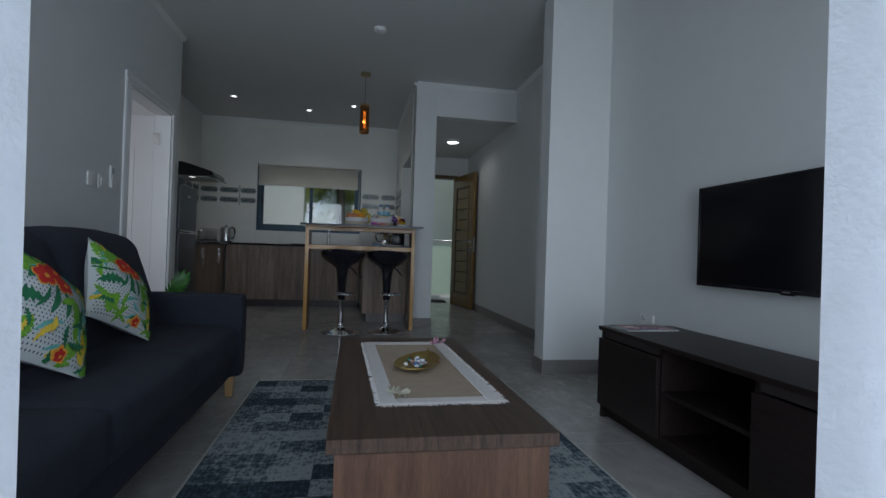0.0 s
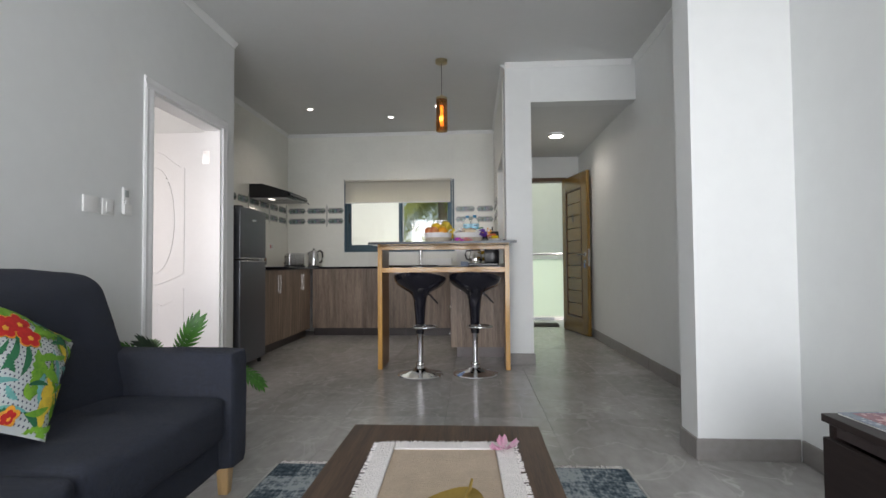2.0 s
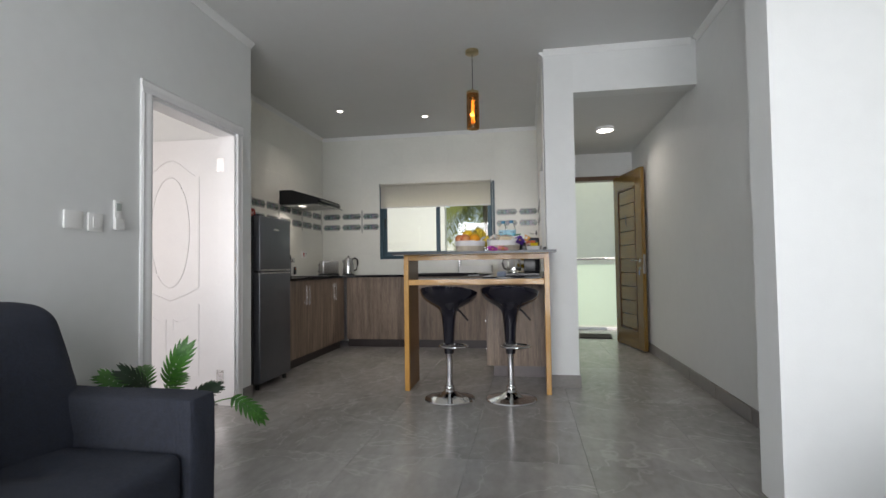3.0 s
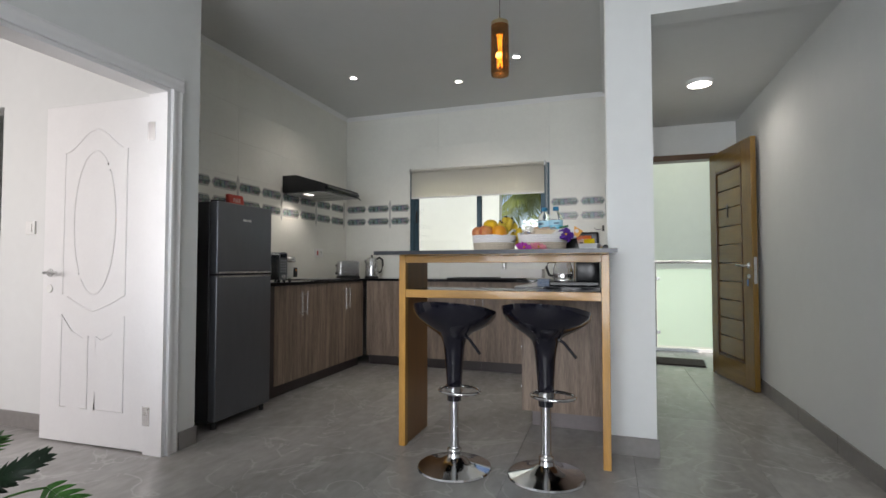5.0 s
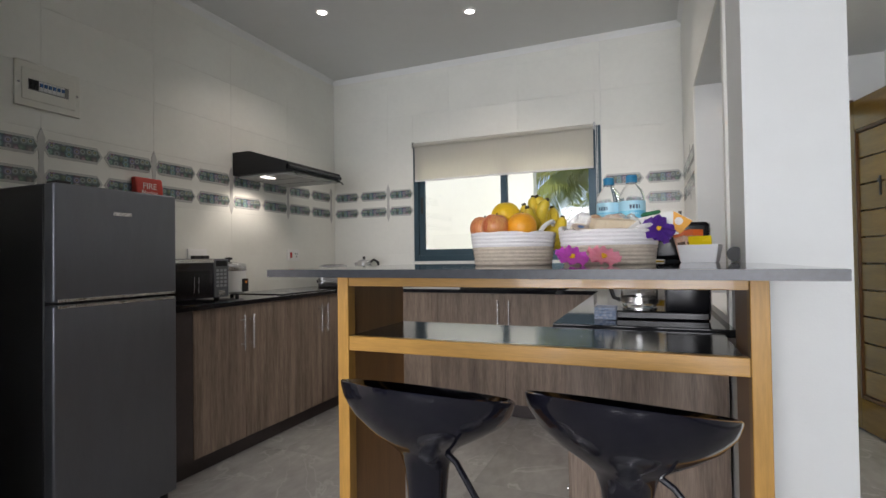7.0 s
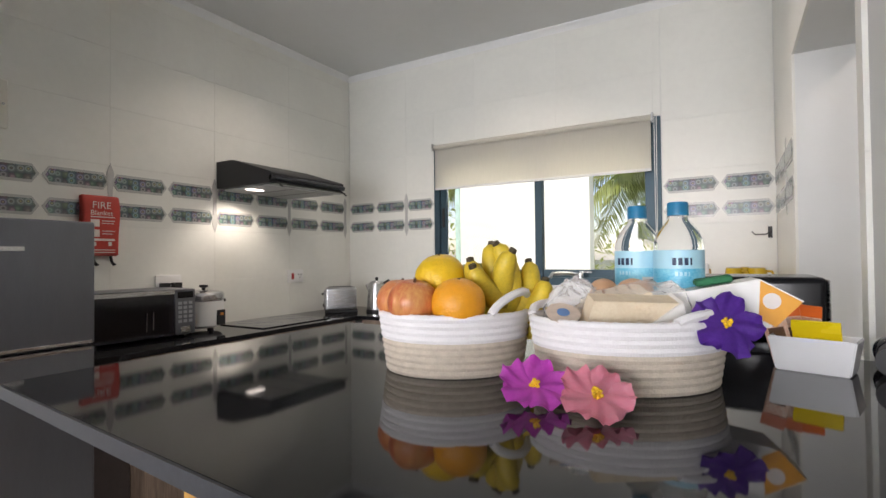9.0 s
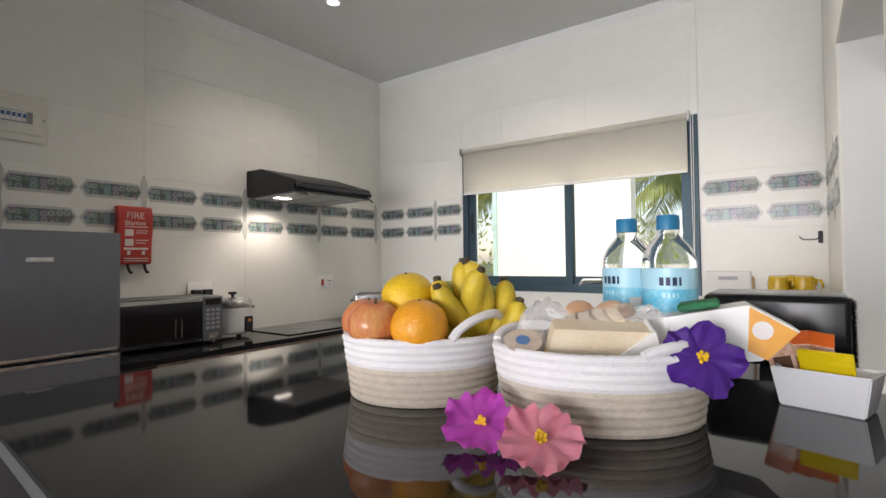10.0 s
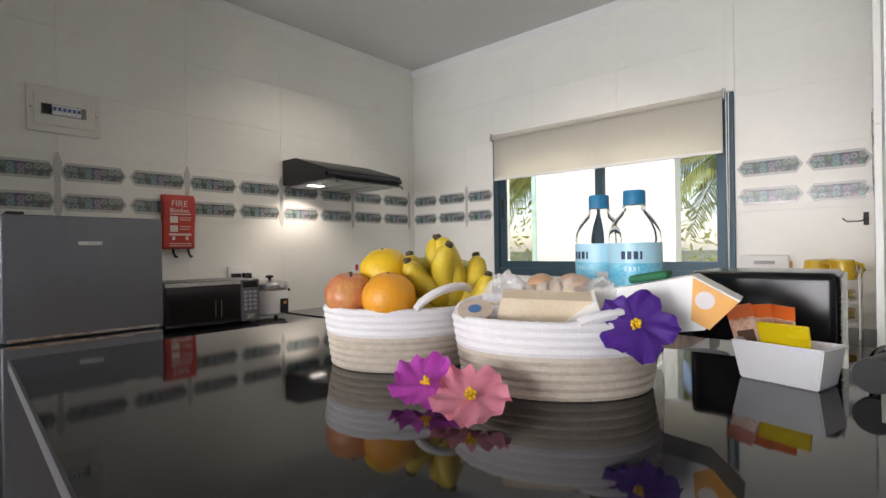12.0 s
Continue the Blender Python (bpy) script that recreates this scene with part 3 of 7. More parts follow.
for s in (-1, 1):
    part("border", bx(s * 0.168 - 0.026, s * 0.168 + 0.026, -0.50, 0.50, 0.0045, 0.009, bevel=0.002), FRINGE, rn)
    part("border", bx(-0.1418, 0.1418, s * 0.474 - 0.026, s * 0.474 + 0.026, 0.0045, 0.009, bevel=0.002), FRINGE, rn)
rnd = random.Random(4)
fr = bmesh.new()
for k in range(1300):
    side, a = k % 4, rnd.uniform(-1, 1)
    l, w, tilt = rnd.uniform(0.008, 0.015), 0.0013, rnd.uniform(-0.004, 0.004)
    if side < 2:
        s = 1 if side else -1
        p, q = Vector((s * 0.192, a * 0.5, 0.004)), Vector((s * (0.194 + l), a * 0.5 + tilt, rnd.uniform(0.001, 0.007)))
        e = Vector((0, w, 0))
    else:
        s = 1 if side == 3 else -1
        p, q = Vector((a * 0.19, s * 0.498, 0.004)), Vector((a * 0.19 + tilt, s * (0.5 + l), rnd.uniform(0.001, 0.007)))
        e = Vector((w, 0, 0))
    u = Vector((0, 0, 0.0015))
    vs = [fr.verts.new(x) for x in (p - e, p + e, q + e * 0.4, q - e * 0.4, p - e + u, p + e + u, q + e * 0.4 + u, q - e * 0.4 + u)]
    for f in ((0, 1, 2, 3), (4, 5, 6, 7), (0, 3, 7, 4), (1, 2, 6, 5), (2, 3, 7, 6)):
        fr.faces.new([vs[i] for i in f])
tagged(part("fringe", fr, FRINGE, rn), kind="stuff")

GOLD = mat("brushed_gold", (0.42, 0.285, 0.075), 0.36, 0.8, vary=0.12, scale=20)


def leaf_dish():
    ob = thing("leaf_dish", pose(0.708, 1.0, 0.401, 0, 0, -21), "gold leaf-shaped metal dish on the runner", "dish")
    bm = bmesh.new()
    n, m = 40, 8
    rings = []
    for j in range(m + 1):
        s = j / m
        ring = []
        for i in range(n):
            a = 2 * math.pi * i / n
            y = 0.172 * math.sin(a)
            w = 0.084 * math.cos(a) * (1 - 0.18 * math.sin(a))
            rib = 0.0016 * math.sin(60 * (y * s + abs(w * s)))
            ring.append(bm.verts.new((w * s, y * s, 0.003 + 0.020 * s ** 3 + (rib if 0.2 < s < 0.9 else 0))))
        rings.append(ring)
    for a, b in zip(rings[1:], rings[2:]):
        for i in range(n):
            bm.faces.new((a[i], a[(i + 1) % n], b[(i + 1) % n], b[i]))
    c = bm.verts.new((0, 0, 0.003))
    for i in range(n):
        bm.faces.new((c, rings[1][i], rings[1][(i + 1) % n]))
    bmesh.ops.delete(bm, geom=rings[0], context="VERTS")
    bmesh.ops.recalc_face_normals(bm, faces=bm.faces)
    bmesh.ops.solidify(bm, geom=bm.faces[:], thickness=0.0025)
    part("bowl", bm, GOLD, ob)
    part("stem", tube([(0, 0.05, 0.006), (0.004, 0.12, 0.012), (0.0, 0.165, 0.024), (-0.004, 0.19, 0.034)], 0.004, taper=[0.001, 0.003, 0.004, 0.003]), GOLD, ob)


leaf_dish()
STONES = [mat("pebble_%s" % n, c, 0.12, vary=0.3, scale=60, coat=0.5) for n, c in (("white", (0.7, 0.7, 0.72)), ("blue", (0.12, 0.2, 0.4)), ("green", (0.02, 0.16, 0.13)), ("amber", (0.5, 0.2, 0.08)), ("grey", (0.35, 0.33, 0.38)))]
rnd = random.Random(9)
for k in range(38):
    x, y = 0.703 + rnd.gauss(0, 0.022), 0.985 + rnd.gauss(0, 0.03)
    r = rnd.uniform(0.007, 0.011)
    bm = bmesh.new()
    bmesh.ops.create_icosphere(bm, subdivisions=2, radius=r)
    for v in bm.verts:
        v.co = Vector((v.co.x * 1.15, v.co.y, v.co.z * 0.8)) * (1 + 0.08 * noise.noise(v.co * 90 + Vector((k, 0, 0))))
    ob = tagged(new("pebble", to_mesh("pebble", bm, STONES[k % 5 if k % 3 else 0])), "small polished pebble lying in the gold dish", "pebble", "pebbles in the dish")
    ob.location = (x, y, 0.4035 + r * 0.8 + (0.009 if k > 18 else 0))


def flower(name, m, petals, rp, colour, label, curl=0.25, centre=None, rnd_seed=0, width=0.9):
    """A blossom of broad ruffled petals with a yellow middle."""
    ob = thing(name, m, label, "flower")
    r = random.Random(rnd_seed)
    for k in range(petals):
        a = 2 * math.pi * k / petals + r.uniform(-0.12, 0.12)
        bm = bmesh.new()
        n, q = 10, 10
        g = []
        lift = curl * r.uniform(0.6, 1.3)
        for j in range(n + 1):
            s = j / n
            w = rp * width * (0.08 + 0.385 * math.sin(math.pi * 0.63 * s ** 1.2) ** 0.9)
            row = []
            for i in range(q + 1):
                t = 2 * i / q - 1
                rr = rp * s * (1 - 0.30 * t * t * s + 0.035 * math.cos(8 * t + k) * s)
                ruffle = 0.13 * rp * s * s * math.sin(6.5 * t + 4 * s + k * 2.1)
                x, y = rr, w * t
                z = lift * rp * s * s + ruffle + 0.12 * rp * (1 - abs(t)) * s * (1 - s)
                row.append(bm.verts.new((x * math.cos(a) - y * math.sin(a), x * math.sin(a) + y * math.cos(a), z + 0.002 + 0.0008 * k)))
            g.append(row)
        for A, B in zip(g, g[1:]):
            for i in range(q):
                bm.faces.new((A[i], A[i + 1], B[i + 1], B[i]))
        bmesh.ops.solidify(bm, geom=bm.faces[:], thickness=0.0008)
        part("petal", bm, colour, ob)
    if centre:
        bm = bmesh.new()
        for k in range(14):
            a, rr, h = r.uniform(0, 6.28), r.uniform(0, 0.16) * rp, r.uniform(0.15, 0.34) * rp
            tube([(rr * 0.3 * math.cos(a), rr * 0.3 * math.sin(a), 0.002), (rr * math.cos(a), rr * math.sin(a), h)], 0.03 * rp, 6, bm)
            bmesh.ops.create_icosphere(bm, subdivisions=1, radius=0.055 * rp, matrix=Matrix.Translation((rr * math.cos(a), rr * math.sin(a), h)))
        part("stamen", bm, centre, ob, "yellow stamens")
    return ob


FLOWER_WHITE = mat("white_petal", (0.82, 0.80, 0.74), 0.55, second=(0.80, 0.76, 0.58), scale=18)
FLOWER_PINKISH = mat("pink_white_petal", (0.75, 0.30, 0.50), 0.55, second=(0.80, 0.70, 0.72), scale=30)
flower("frangipani", pose(0.590, 0.600, 0.403, 8, 10, 20), 4, 0.042, FLOWER_WHITE, "white and yellow frangipani blossom on the runner", 0.22, None, 2, 0.8)
flower("frangipani", pose(0.862, 1.455, 0.403, 6, -6, 10), 4, 0.042, FLOWER_PINKISH, "pink and white frangipani blossom on the runner", 0.4, None, 3, 0.8)

# ---- rug ----
def rug_material():
    m = bpy.data.materials.new("patchwork_rug")
    m.use_nodes = True
    nt = m.node_tree
    b = nt.nodes["Principled BSDF"]
    b.inputs["Roughness"].default_value = 0.95
    tc = node(nt, "ShaderNodeTexCoord")
    snap = node(nt, "ShaderNodeVectorMath")
    snap.operation = "SNAP"
    snap.inputs[1].default_value = (0.155, 0.128, 1)
    wn_ = node(nt, "ShaderNodeTexWhiteNoise")
    nt.links.new(tc.outputs["Object"], snap.inputs[0])
    nt.links.new(snap.outputs[0], wn_.inputs["Vector"])
    fine = node(nt, "ShaderNodeTexNoise", Scale=70.0, Detail=8.0, Roughness=0.75)
    ornament = node(nt, "ShaderNodeTexVoronoi", Scale=34.0)
    ornament.distance = "MANHATTAN"
    nt.links.new(tc.outputs["Object"], fine.inputs["Vector"])
    nt.links.new(tc.outputs["Object"], ornament.inputs["Vector"])
    rings = node(nt, "ShaderNodeTexWave", Scale=16.0, Distortion=7.0, Detail=3.0)
    rings.inputs["Detail Scale"].default_value = 2.2
    nt.links.new(tc.outputs["Object"], rings.inputs["Vector"])
    total = None
    for socket, weight, shift_ in ((wn_.outputs["Value"], 0.60, -0.14), (fine.outputs[0], 0.52, 0.0), (ornament.outputs["Distance"], 0.34, 0.0), (rings.outputs["Fac"], 0.13, -0.05)):
        a = node(nt, "ShaderNodeMath")
        a.operation = "MULTIPLY_ADD"
        a.inputs[1].default_value, a.inputs[2].default_value = weight, shift_
        nt.links.new(socket, a.inputs[0])
        if total is not None:
            nt.links.new(total.outputs[0], a.inputs[2])
        total = a
    a3 = total
    ramp = node(nt, "ShaderNodeValToRGB")
    els = ramp.color_ramp.elements
    els[0].position, els[0].color = 0.2, (0.008, 0.014, 0.022, 1)
    els[1].position, els[1].color = 0.98, (0.34, 0.38, 0.39, 1)
    e = els.new(0.5)
    e.color = (0.026, 0.052, 0.072, 1)
    e = els.new(0.7)
    e.color = (0.09, 0.125, 0.15, 1)
    nt.links.new(a3.outputs[0], ramp.inputs[0])
    nt.links.new(ramp.outputs[0], b.inputs["Base Color"])
    bp = node(nt, "ShaderNodeBump", Strength=0.5, Distance=0.004)
    nt.links.new(fine.outputs[0], bp.inputs["Height"])
    nt.links.new(bp.outputs[0], b.inputs["Normal"])
    return m


rug = thing("rug", pose(0, 0, 0), "blue-grey vintage patchwork rug with pale fringe", "rug")
part("rug_top", bx(-0.123, 1.445, -0.15, 2.315, 0.0, 0.011, bevel=0.003), rug_material(), rug)
EDGE = mat("rug_binding", (0.45, 0.44, 0.42), 0.9, vary=0.1)
for x in (-0.129, 1.451):
    part("binding", bx(x - 0.006, x + 0.006, -0.15, 2.315, 0.0, 0.010, bevel=0.002), EDGE, rug)
bm = bmesh.new()
rnd = random.Random(5)
for k in range(300):
    x = -0.12 + 1.55 * (k + rnd.random()) / 300
    l = rnd.uniform(0.025, 0.045)
    tube([(x, 2.313, 0.007), (x + rnd.uniform(-0.006, 0.006), 2.318 + l * 0.5, 0.008), (x + rnd.uniform(-0.012, 0.012), 2.318 + l, 0.003)], 0.0022, 4, bm)
tagged(part("fringe", bm, FRINGE, rug, "pale cotton fringe"), kind="stuff")

# ---- television and its stand ----
st = thing("tv_stand", pose(0, 0, 0), "dark wenge low television stand with open shelf", "tv stand")
SX0, SX1, SY0, SY1 = 1.770, 2.20, -0.06, 1.53
part("top", bx(SX0 - 0.01, SX1, SY0, SY1, 0.468, 0.49, bevel=0.0015), WENGE, st)
part("back_panel", bx(SX1 - 0.012, SX1, SY0 + 0.02, SY1 - 0.02, 0.05, 0.468), WENGE, st)
part("bottom", bx(SX0 + 0.012, SX1 - 0.013, SY0 + 0.019, SY1 - 0.019, 0.065, 0.083), WENGE, st)
for y in (SY0 + 0.009, SY1 - 0.009):
    part("side_panel", bx(SX0 + 0.012, SX1 - 0.001, y - 0.009, y + 0.009, 0.0, 0.467), WENGE, st)
for y in (0.475, 1.005):
    part("divider", bx(SX0 + 0.012, SX1 - 0.014, y - 0.009, y + 0.009, 0.084, 0.467), WENGE, st)
part("shelf", bx(SX0 + 0.016, SX1 - 0.014, 0.485, 0.995, 0.262, 0.280), WENGE, st)
part("plinth", bx(SX0 + 0.05, SX0 + 0.066, SY0 + 0.019, SY1 - 0.019, 0.0, 0.064), WENGE, st)
for y0, y1 in ((1.0, SY1), (SY0, 0.48)):
    part("door", bx(SX0 - 0.008, SX0 + 0.010, y0 + 0.002, y1 - 0.002, 0.072, 0.425, bevel=0.0015), WENGE, st)
    part("grip_rail", bx(SX0 + 0.02, SX0 + 0.03, y0 + 0.002, y1 - 0.010, 0.428, 0.466), LAMINATE_DARK, st)
tv = thing("television", pose(2.235, 0.82, 0.987), "black flat-screen television mounted on the wall", "television")
part("screen", bx(-0.002, 0.0, -0.545, 0.545, -0.243, 0.243), SCREEN, tv)
for a in ((-0.006, 0.028, -0.557, 0.557, 0.2432, 0.255), (-0.006, 0.028, -0.557, 0.557, -0.258, -0.2432), (-0.006, 0.028, -0.557, -0.5452, -0.243, 0.243), (-0.006, 0.028, 0.5452, 0.557, -0.243, 0.243)):
    part("bezel", bx(*a, bevel=0.0015), BLACK_GLOSS, tv)
part("housing", bx(0.0, 0.034, -0.54, 0.54, -0.24, 0.24, bevel=0.01), BLACK_MATT, tv)
part("wall_bracket", bx(0.034, 0.055, -0.15, 0.15, -0.12, 0.12), BLACK_MATT, tv)
part("badge", bx(-0.008, -0.006, -0.02, 0.02, -0.253, -0.248), STEEL, tv)
part("receiver", bx(-0.006, 0.01, -0.03, 0.03, -0.264, -0.258), BLACK_MATT, tv)
MAG = mat("magazine_print", (0.55, 0.20, 0.16), 0.25, second=(0.16, 0.14, 0.24), scale=9)
mg = thing("magazine", pose(1.955, 1.43, 0.49, 0, 0, 4), "glossy magazine with a sunset photo cover", "magazine")
part("pages", bx(-0.15, 0.15, -0.098, 0.098, 0.0, 0.004), WHITE_PLASTIC, mg)
part("cover", bx(-0.152, 0.152, -0.1, 0.1, 0.004, 0.0052), mat("magazine_border", (0.22, 0.25, 0.30), 0.25), mg)
part("cover_photo", bx(-0.12, 0.14, -0.085, 0.085, 0.0053, 0.0060), MAG, mg)


def plate(name, m, w, h, label, category, bits, colour=None, group=""):
    """A flat wall fitting; local x runs along the wall, y up, z out of it."""
    ob = thing(name, m, label, category, group)
    part("faceplate", bx(-w / 2, w / 2, -h / 2, h / 2, 0.0, 0.011, bevel=0.003, seg=2), colour or WHITE_PLASTIC, ob)
    for nm, x0, x1, y0, y1, z1, mt in bits:
        part(nm, bx(x0, x1, y0, y1, 0.011, z1, bevel=0.0008), mt, ob)
    return ob


def on_left(y, z, x=XL):
    return Matrix.Translation((x, y, z)) @ Matrix(((0, 0, 1, 0), (1, 0, 0, 0), (0, 1, 0, 0), (0, 0, 0, 1)))


def on_right(y, z, x=XR):
    return Matrix.Translation((x, y, z)) @ Matrix(((0, 0, -1, 0), (-1, 0, 0, 0), (0, 1, 0, 0), (0, 0, 0, 1)))


def on_back(x, z, y=YB):
    return Matrix.Translation((x, y, z)) @ Matrix(((1, 0, 0, 0), (0, 0, -1, 0), (0, 1, 0, 0), (0, 0, 0, 1)))


plate("light_switch", on_left(2.512, 1.252), 0.10, 0.086, "white blank wall plate beside the bedroom door", "wall plate", [])
plate("light_switch", on_left(2.635, 1.248), 0.086, 0.09, "white light switch beside the bedroom door", "light switch", [("rocker", -0.02, 0.02, -0.026, 0.026, 0.016, WHITE_PLASTIC)])
plate("remote_control", on_left(2.775, 1.30), 0.05, 0.15, "white air conditioner remote in a wall holder", "remote control", [("display", -0.016, 0.016, 0.02, 0.06, 0.014, mat("lcd_grey", (0.35, 0.38, 0.36), 0.3)), ("button", -0.012, 0.012, -0.02, 0.002, 0.016, WHITE_PLASTIC), ("holder", -0.03, 0.03, -0.08, -0.02, 0.022, WHITE_PLASTIC)])
SLOT = [("socket_slot", x0, x1, y0, y1, 0.0116, BLACK_MATT) for x0, x1, y0, y1 in ((-0.052, -0.044, 0.006, 0.014), (-0.032, -0.024, 0.006, 0.014), (-0.042, -0.034, 0.022, 0.032))]
plate("wall_socket", on_right(1.90, 0.462), 0.146, 0.09, "white double wall socket above the television stand", "wall socket", SLOT + [("rocker", 0.02, 0.035, -0.01, 0.02, 0.015, WHITE_PLASTIC)])

# ---- pendant, smoke detector ----
AMBER = mat("smoked_amber_glass", (0.42, 0.25, 0.11), 0.08, vary=0.0, trans=0.9, ior=1.3)
FILAMENT = mat("glowing_filament", (1.0, 0.42, 0.06), 0.5, vary=0, emit=10.0)
BRASS = mat("brushed_brass", (0.50, 0.42, 0.26), 0.3, 1.0, vary=0.08)
pn = thing("pendant_lamp", pose(0.505, 4.55, 0), "cylindrical amber glass pendant lamp with brass cap", "pendant lamp")
part("canopy", lathe([(0.0, 2.8), (0.055, 2.8), (0.055, 2.772), (0.045, 2.766), (0.0, 2.766)]), BRASS, pn)
part("cord", tube([(0, 0, 2.77), (0, 0, 2.47)], 0.0025, 6), BLACK_MATT, pn)
part("cap", lathe([(0.0, 2.475), (0.012, 2.475), (0.014, 2.455), (0.050, 2.452), (0.052, 2.43), (0.0, 2.43)]), BRASS, pn)
gl = part("shade", lathe([(0.051, 2.436), (0.053, 2.30), (0.053, 2.155), (0.050, 2.140), (0.046, 2.145), (0.049, 2.158), (0.049, 2.30), (0.047, 2.436)], 40), AMBER, pn, "smoky amber glass cylinder")
gl.visible_shadow = False
part("bulb", lathe([(0.0, 2.43), (0.014, 2.43), (0.015, 2.40), (0.028, 2.36), (0.029, 2.20), (0.018, 2.17), (0.0, 2.165)], 20), mat("thin_bulb_glass", (1.0, 0.9, 0.75), 0.02, vary=0, trans=1.0, ior=1.08), pn)
for k in range(4):
    a = k * math.pi / 2
    part("filament", tube([(0.012 * math.cos(a), 0.012 * math.sin(a), 2.38), (0.010 * math.cos(a + 1.2), 0.010 * math.sin(a + 1.2), 2.28), (0.013 * math.cos(a + 2.4), 0.013 * math.sin(a + 2.4), 2.19)], 0.0022, 6), FILAMENT, pn)
sm = thing("smoke_detector", pose(0.60, 3.40, HC), "round white smoke detector on the ceiling", "smoke detector")
part("base", lathe([(0.0, 0.0), (0.058, 0.0), (0.058, -0.012), (0.0, -0.012)]), WHITE_PLASTIC, sm)
part("housing", lathe([(0.0, -0.012), (0.052, -0.012), (0.048, -0.030), (0.030, -0.038), (0.0, -0.038)]), WHITE_PLASTIC, sm)

# ---- potted palm behind the sofa arm ----
LEAF = mat("green_leaf", (0.07, 0.25, 0.03), 0.4, second=(0.02, 0.085, 0.015), scale=10, rand=0.1)
LEAF_DARK = mat("dark_leaf", (0.012, 0.035, 0.014), 0.4, vary=0.3, scale=10)
TERRA = mat("grey_plant_pot", (0.22, 0.21, 0.20), 0.6, vary=0.1)


def frond(hub, base, tip, width, pairs, material, parent, face=(0, 0, 1)):
    """A split leaf on a thin stalk: a curved rib with plump pointed lobes on both sides."""
    h, b, t = Vector(hub), Vector(base), Vector(tip)
    stalk = [h.lerp(b, k / 6) + Vector((0, 0, 0.05 * math.sin(math.pi * k / 6))) for k in range(7)]
    d0 = (t - b)
    nrm = Vector(face) - d0 * (Vector(face).dot(d0) / d0.length_squared)
    nrm.normalize()
    n = 14
    rib = [b.lerp(t, k / n) + nrm * (0.10 * d0.length * math.sin(math.pi * k / n)) for k in range(n + 1)]
    bm = tube(stalk + rib[1:], 0.003, 6, taper=[0.0035] * 7 + [0.003 - 0.0022 * k / n for k in range(1, n + 1)])
    for k in range(pairs):
        s = (k + 0.2) / pairs
        q = min(n - 1, int(s * n))
        p = rib[q].lerp(rib[q + 1], s * n - q)
        d = (rib[q + 1] - rib[q]).normalized()
        side = d.cross(nrm).normalized()
        l = width * (0.50 + 0.62 * math.sin(math.pi * (0.10 + 0.72 * s))) * (1.0 if s < 0.8 else 0.8)
        w = 0.5 * d0.length / pairs
        for sg in (-1, 1):
            out = (side * sg * (1 - 0.45 * s) + d * (0.35 + 0.75 * s)).normalized()
            fwd = (d - out * d.dot(out)).normalized()
            rows = []
            for f, wf in ((0.0, 1.15), (0.25, 1.0), (0.5, 0.92), (0.75, 0.66), (1.0, 0.06)):
                c = p + out * l * f + fwd * (0.16 * l * f * f) - nrm * (0.22 * l * f * f)
                rows.append([c - fwd * w * wf * 0.85, c + nrm * 0.0016, c + fwd * w * wf * 0.85])
            vs = [[bm.verts.new(x) for x in row] for row in rows]
            for A, B in zip(vs, vs[1:]):
                for e in (0, 1):
                    bm.faces.new((A[e], A[e + 1], B[e + 1], B[e]))
    return part("leaf", bm, material, parent)


PX, PY = -0.86, 2.70
pl = thing("potted_palm", pose(PX, PY, 0), "green split-leaf plant in a grey pot", "potted plant")
part("pot", lathe([(0.0, 0.0), (0.10, 0.0), (0.125, 0.17), (0.135, 0.18), (0.125, 0.19), (0.113, 0.175), (0.105, 0.15), (0.0, 0.15)]), TERRA, pl)
part("soil", lathe([(0.0, 0.152), (0.104, 0.152), (0.104, 0.162), (0.0, 0.168)]), mat("soil", (0.05, 0.035, 0.025), 0.95, vary=0.3, scale=60, bump=0.5), pl)
VIEW = (0.55, -0.6, 0.55)   # most blades turn to the light of the terrace
for base, tip, width, pairs, material in (
        ((-0.79, 2.62, 0.46), (-0.67, 2.60, 0.648), 0.080, 9, LEAF),
        ((-0.60, 2.86, 0.335), (-0.455, 2.915, 0.215), 0.070, 9, LEAF),
        ((-0.90, 2.86, 0.27), (-0.80, 2.99, 0.37), 0.060, 8, LEAF_DARK),
        ((-0.78, 2.80, 0.34), (-0.66, 2.84, 0.40), 0.055, 7, LEAF_DARK),
        ((-0.98, 2.72, 0.42), (-1.08, 2.80, 0.50), 0.075, 9, LEAF),
        ((-0.92, 2.78, 0.36), (-0.93, 2.92, 0.44), 0.070, 9, LEAF),
        ((-0.98, 2.64, 0.40), (-1.12, 2.58, 0.50), 0.075, 8, LEAF),
        ((-0.90, 2.62, 0.42), (-0.93, 2.50, 0.54), 0.070, 8, LEAF_DARK)):
    frond((0, 0, 0.155), (base[0] - PX, base[1] - PY, base[2]), (tip[0] - PX, tip[1] - PY, tip[2]), width, pairs, material, pl, VIEW)

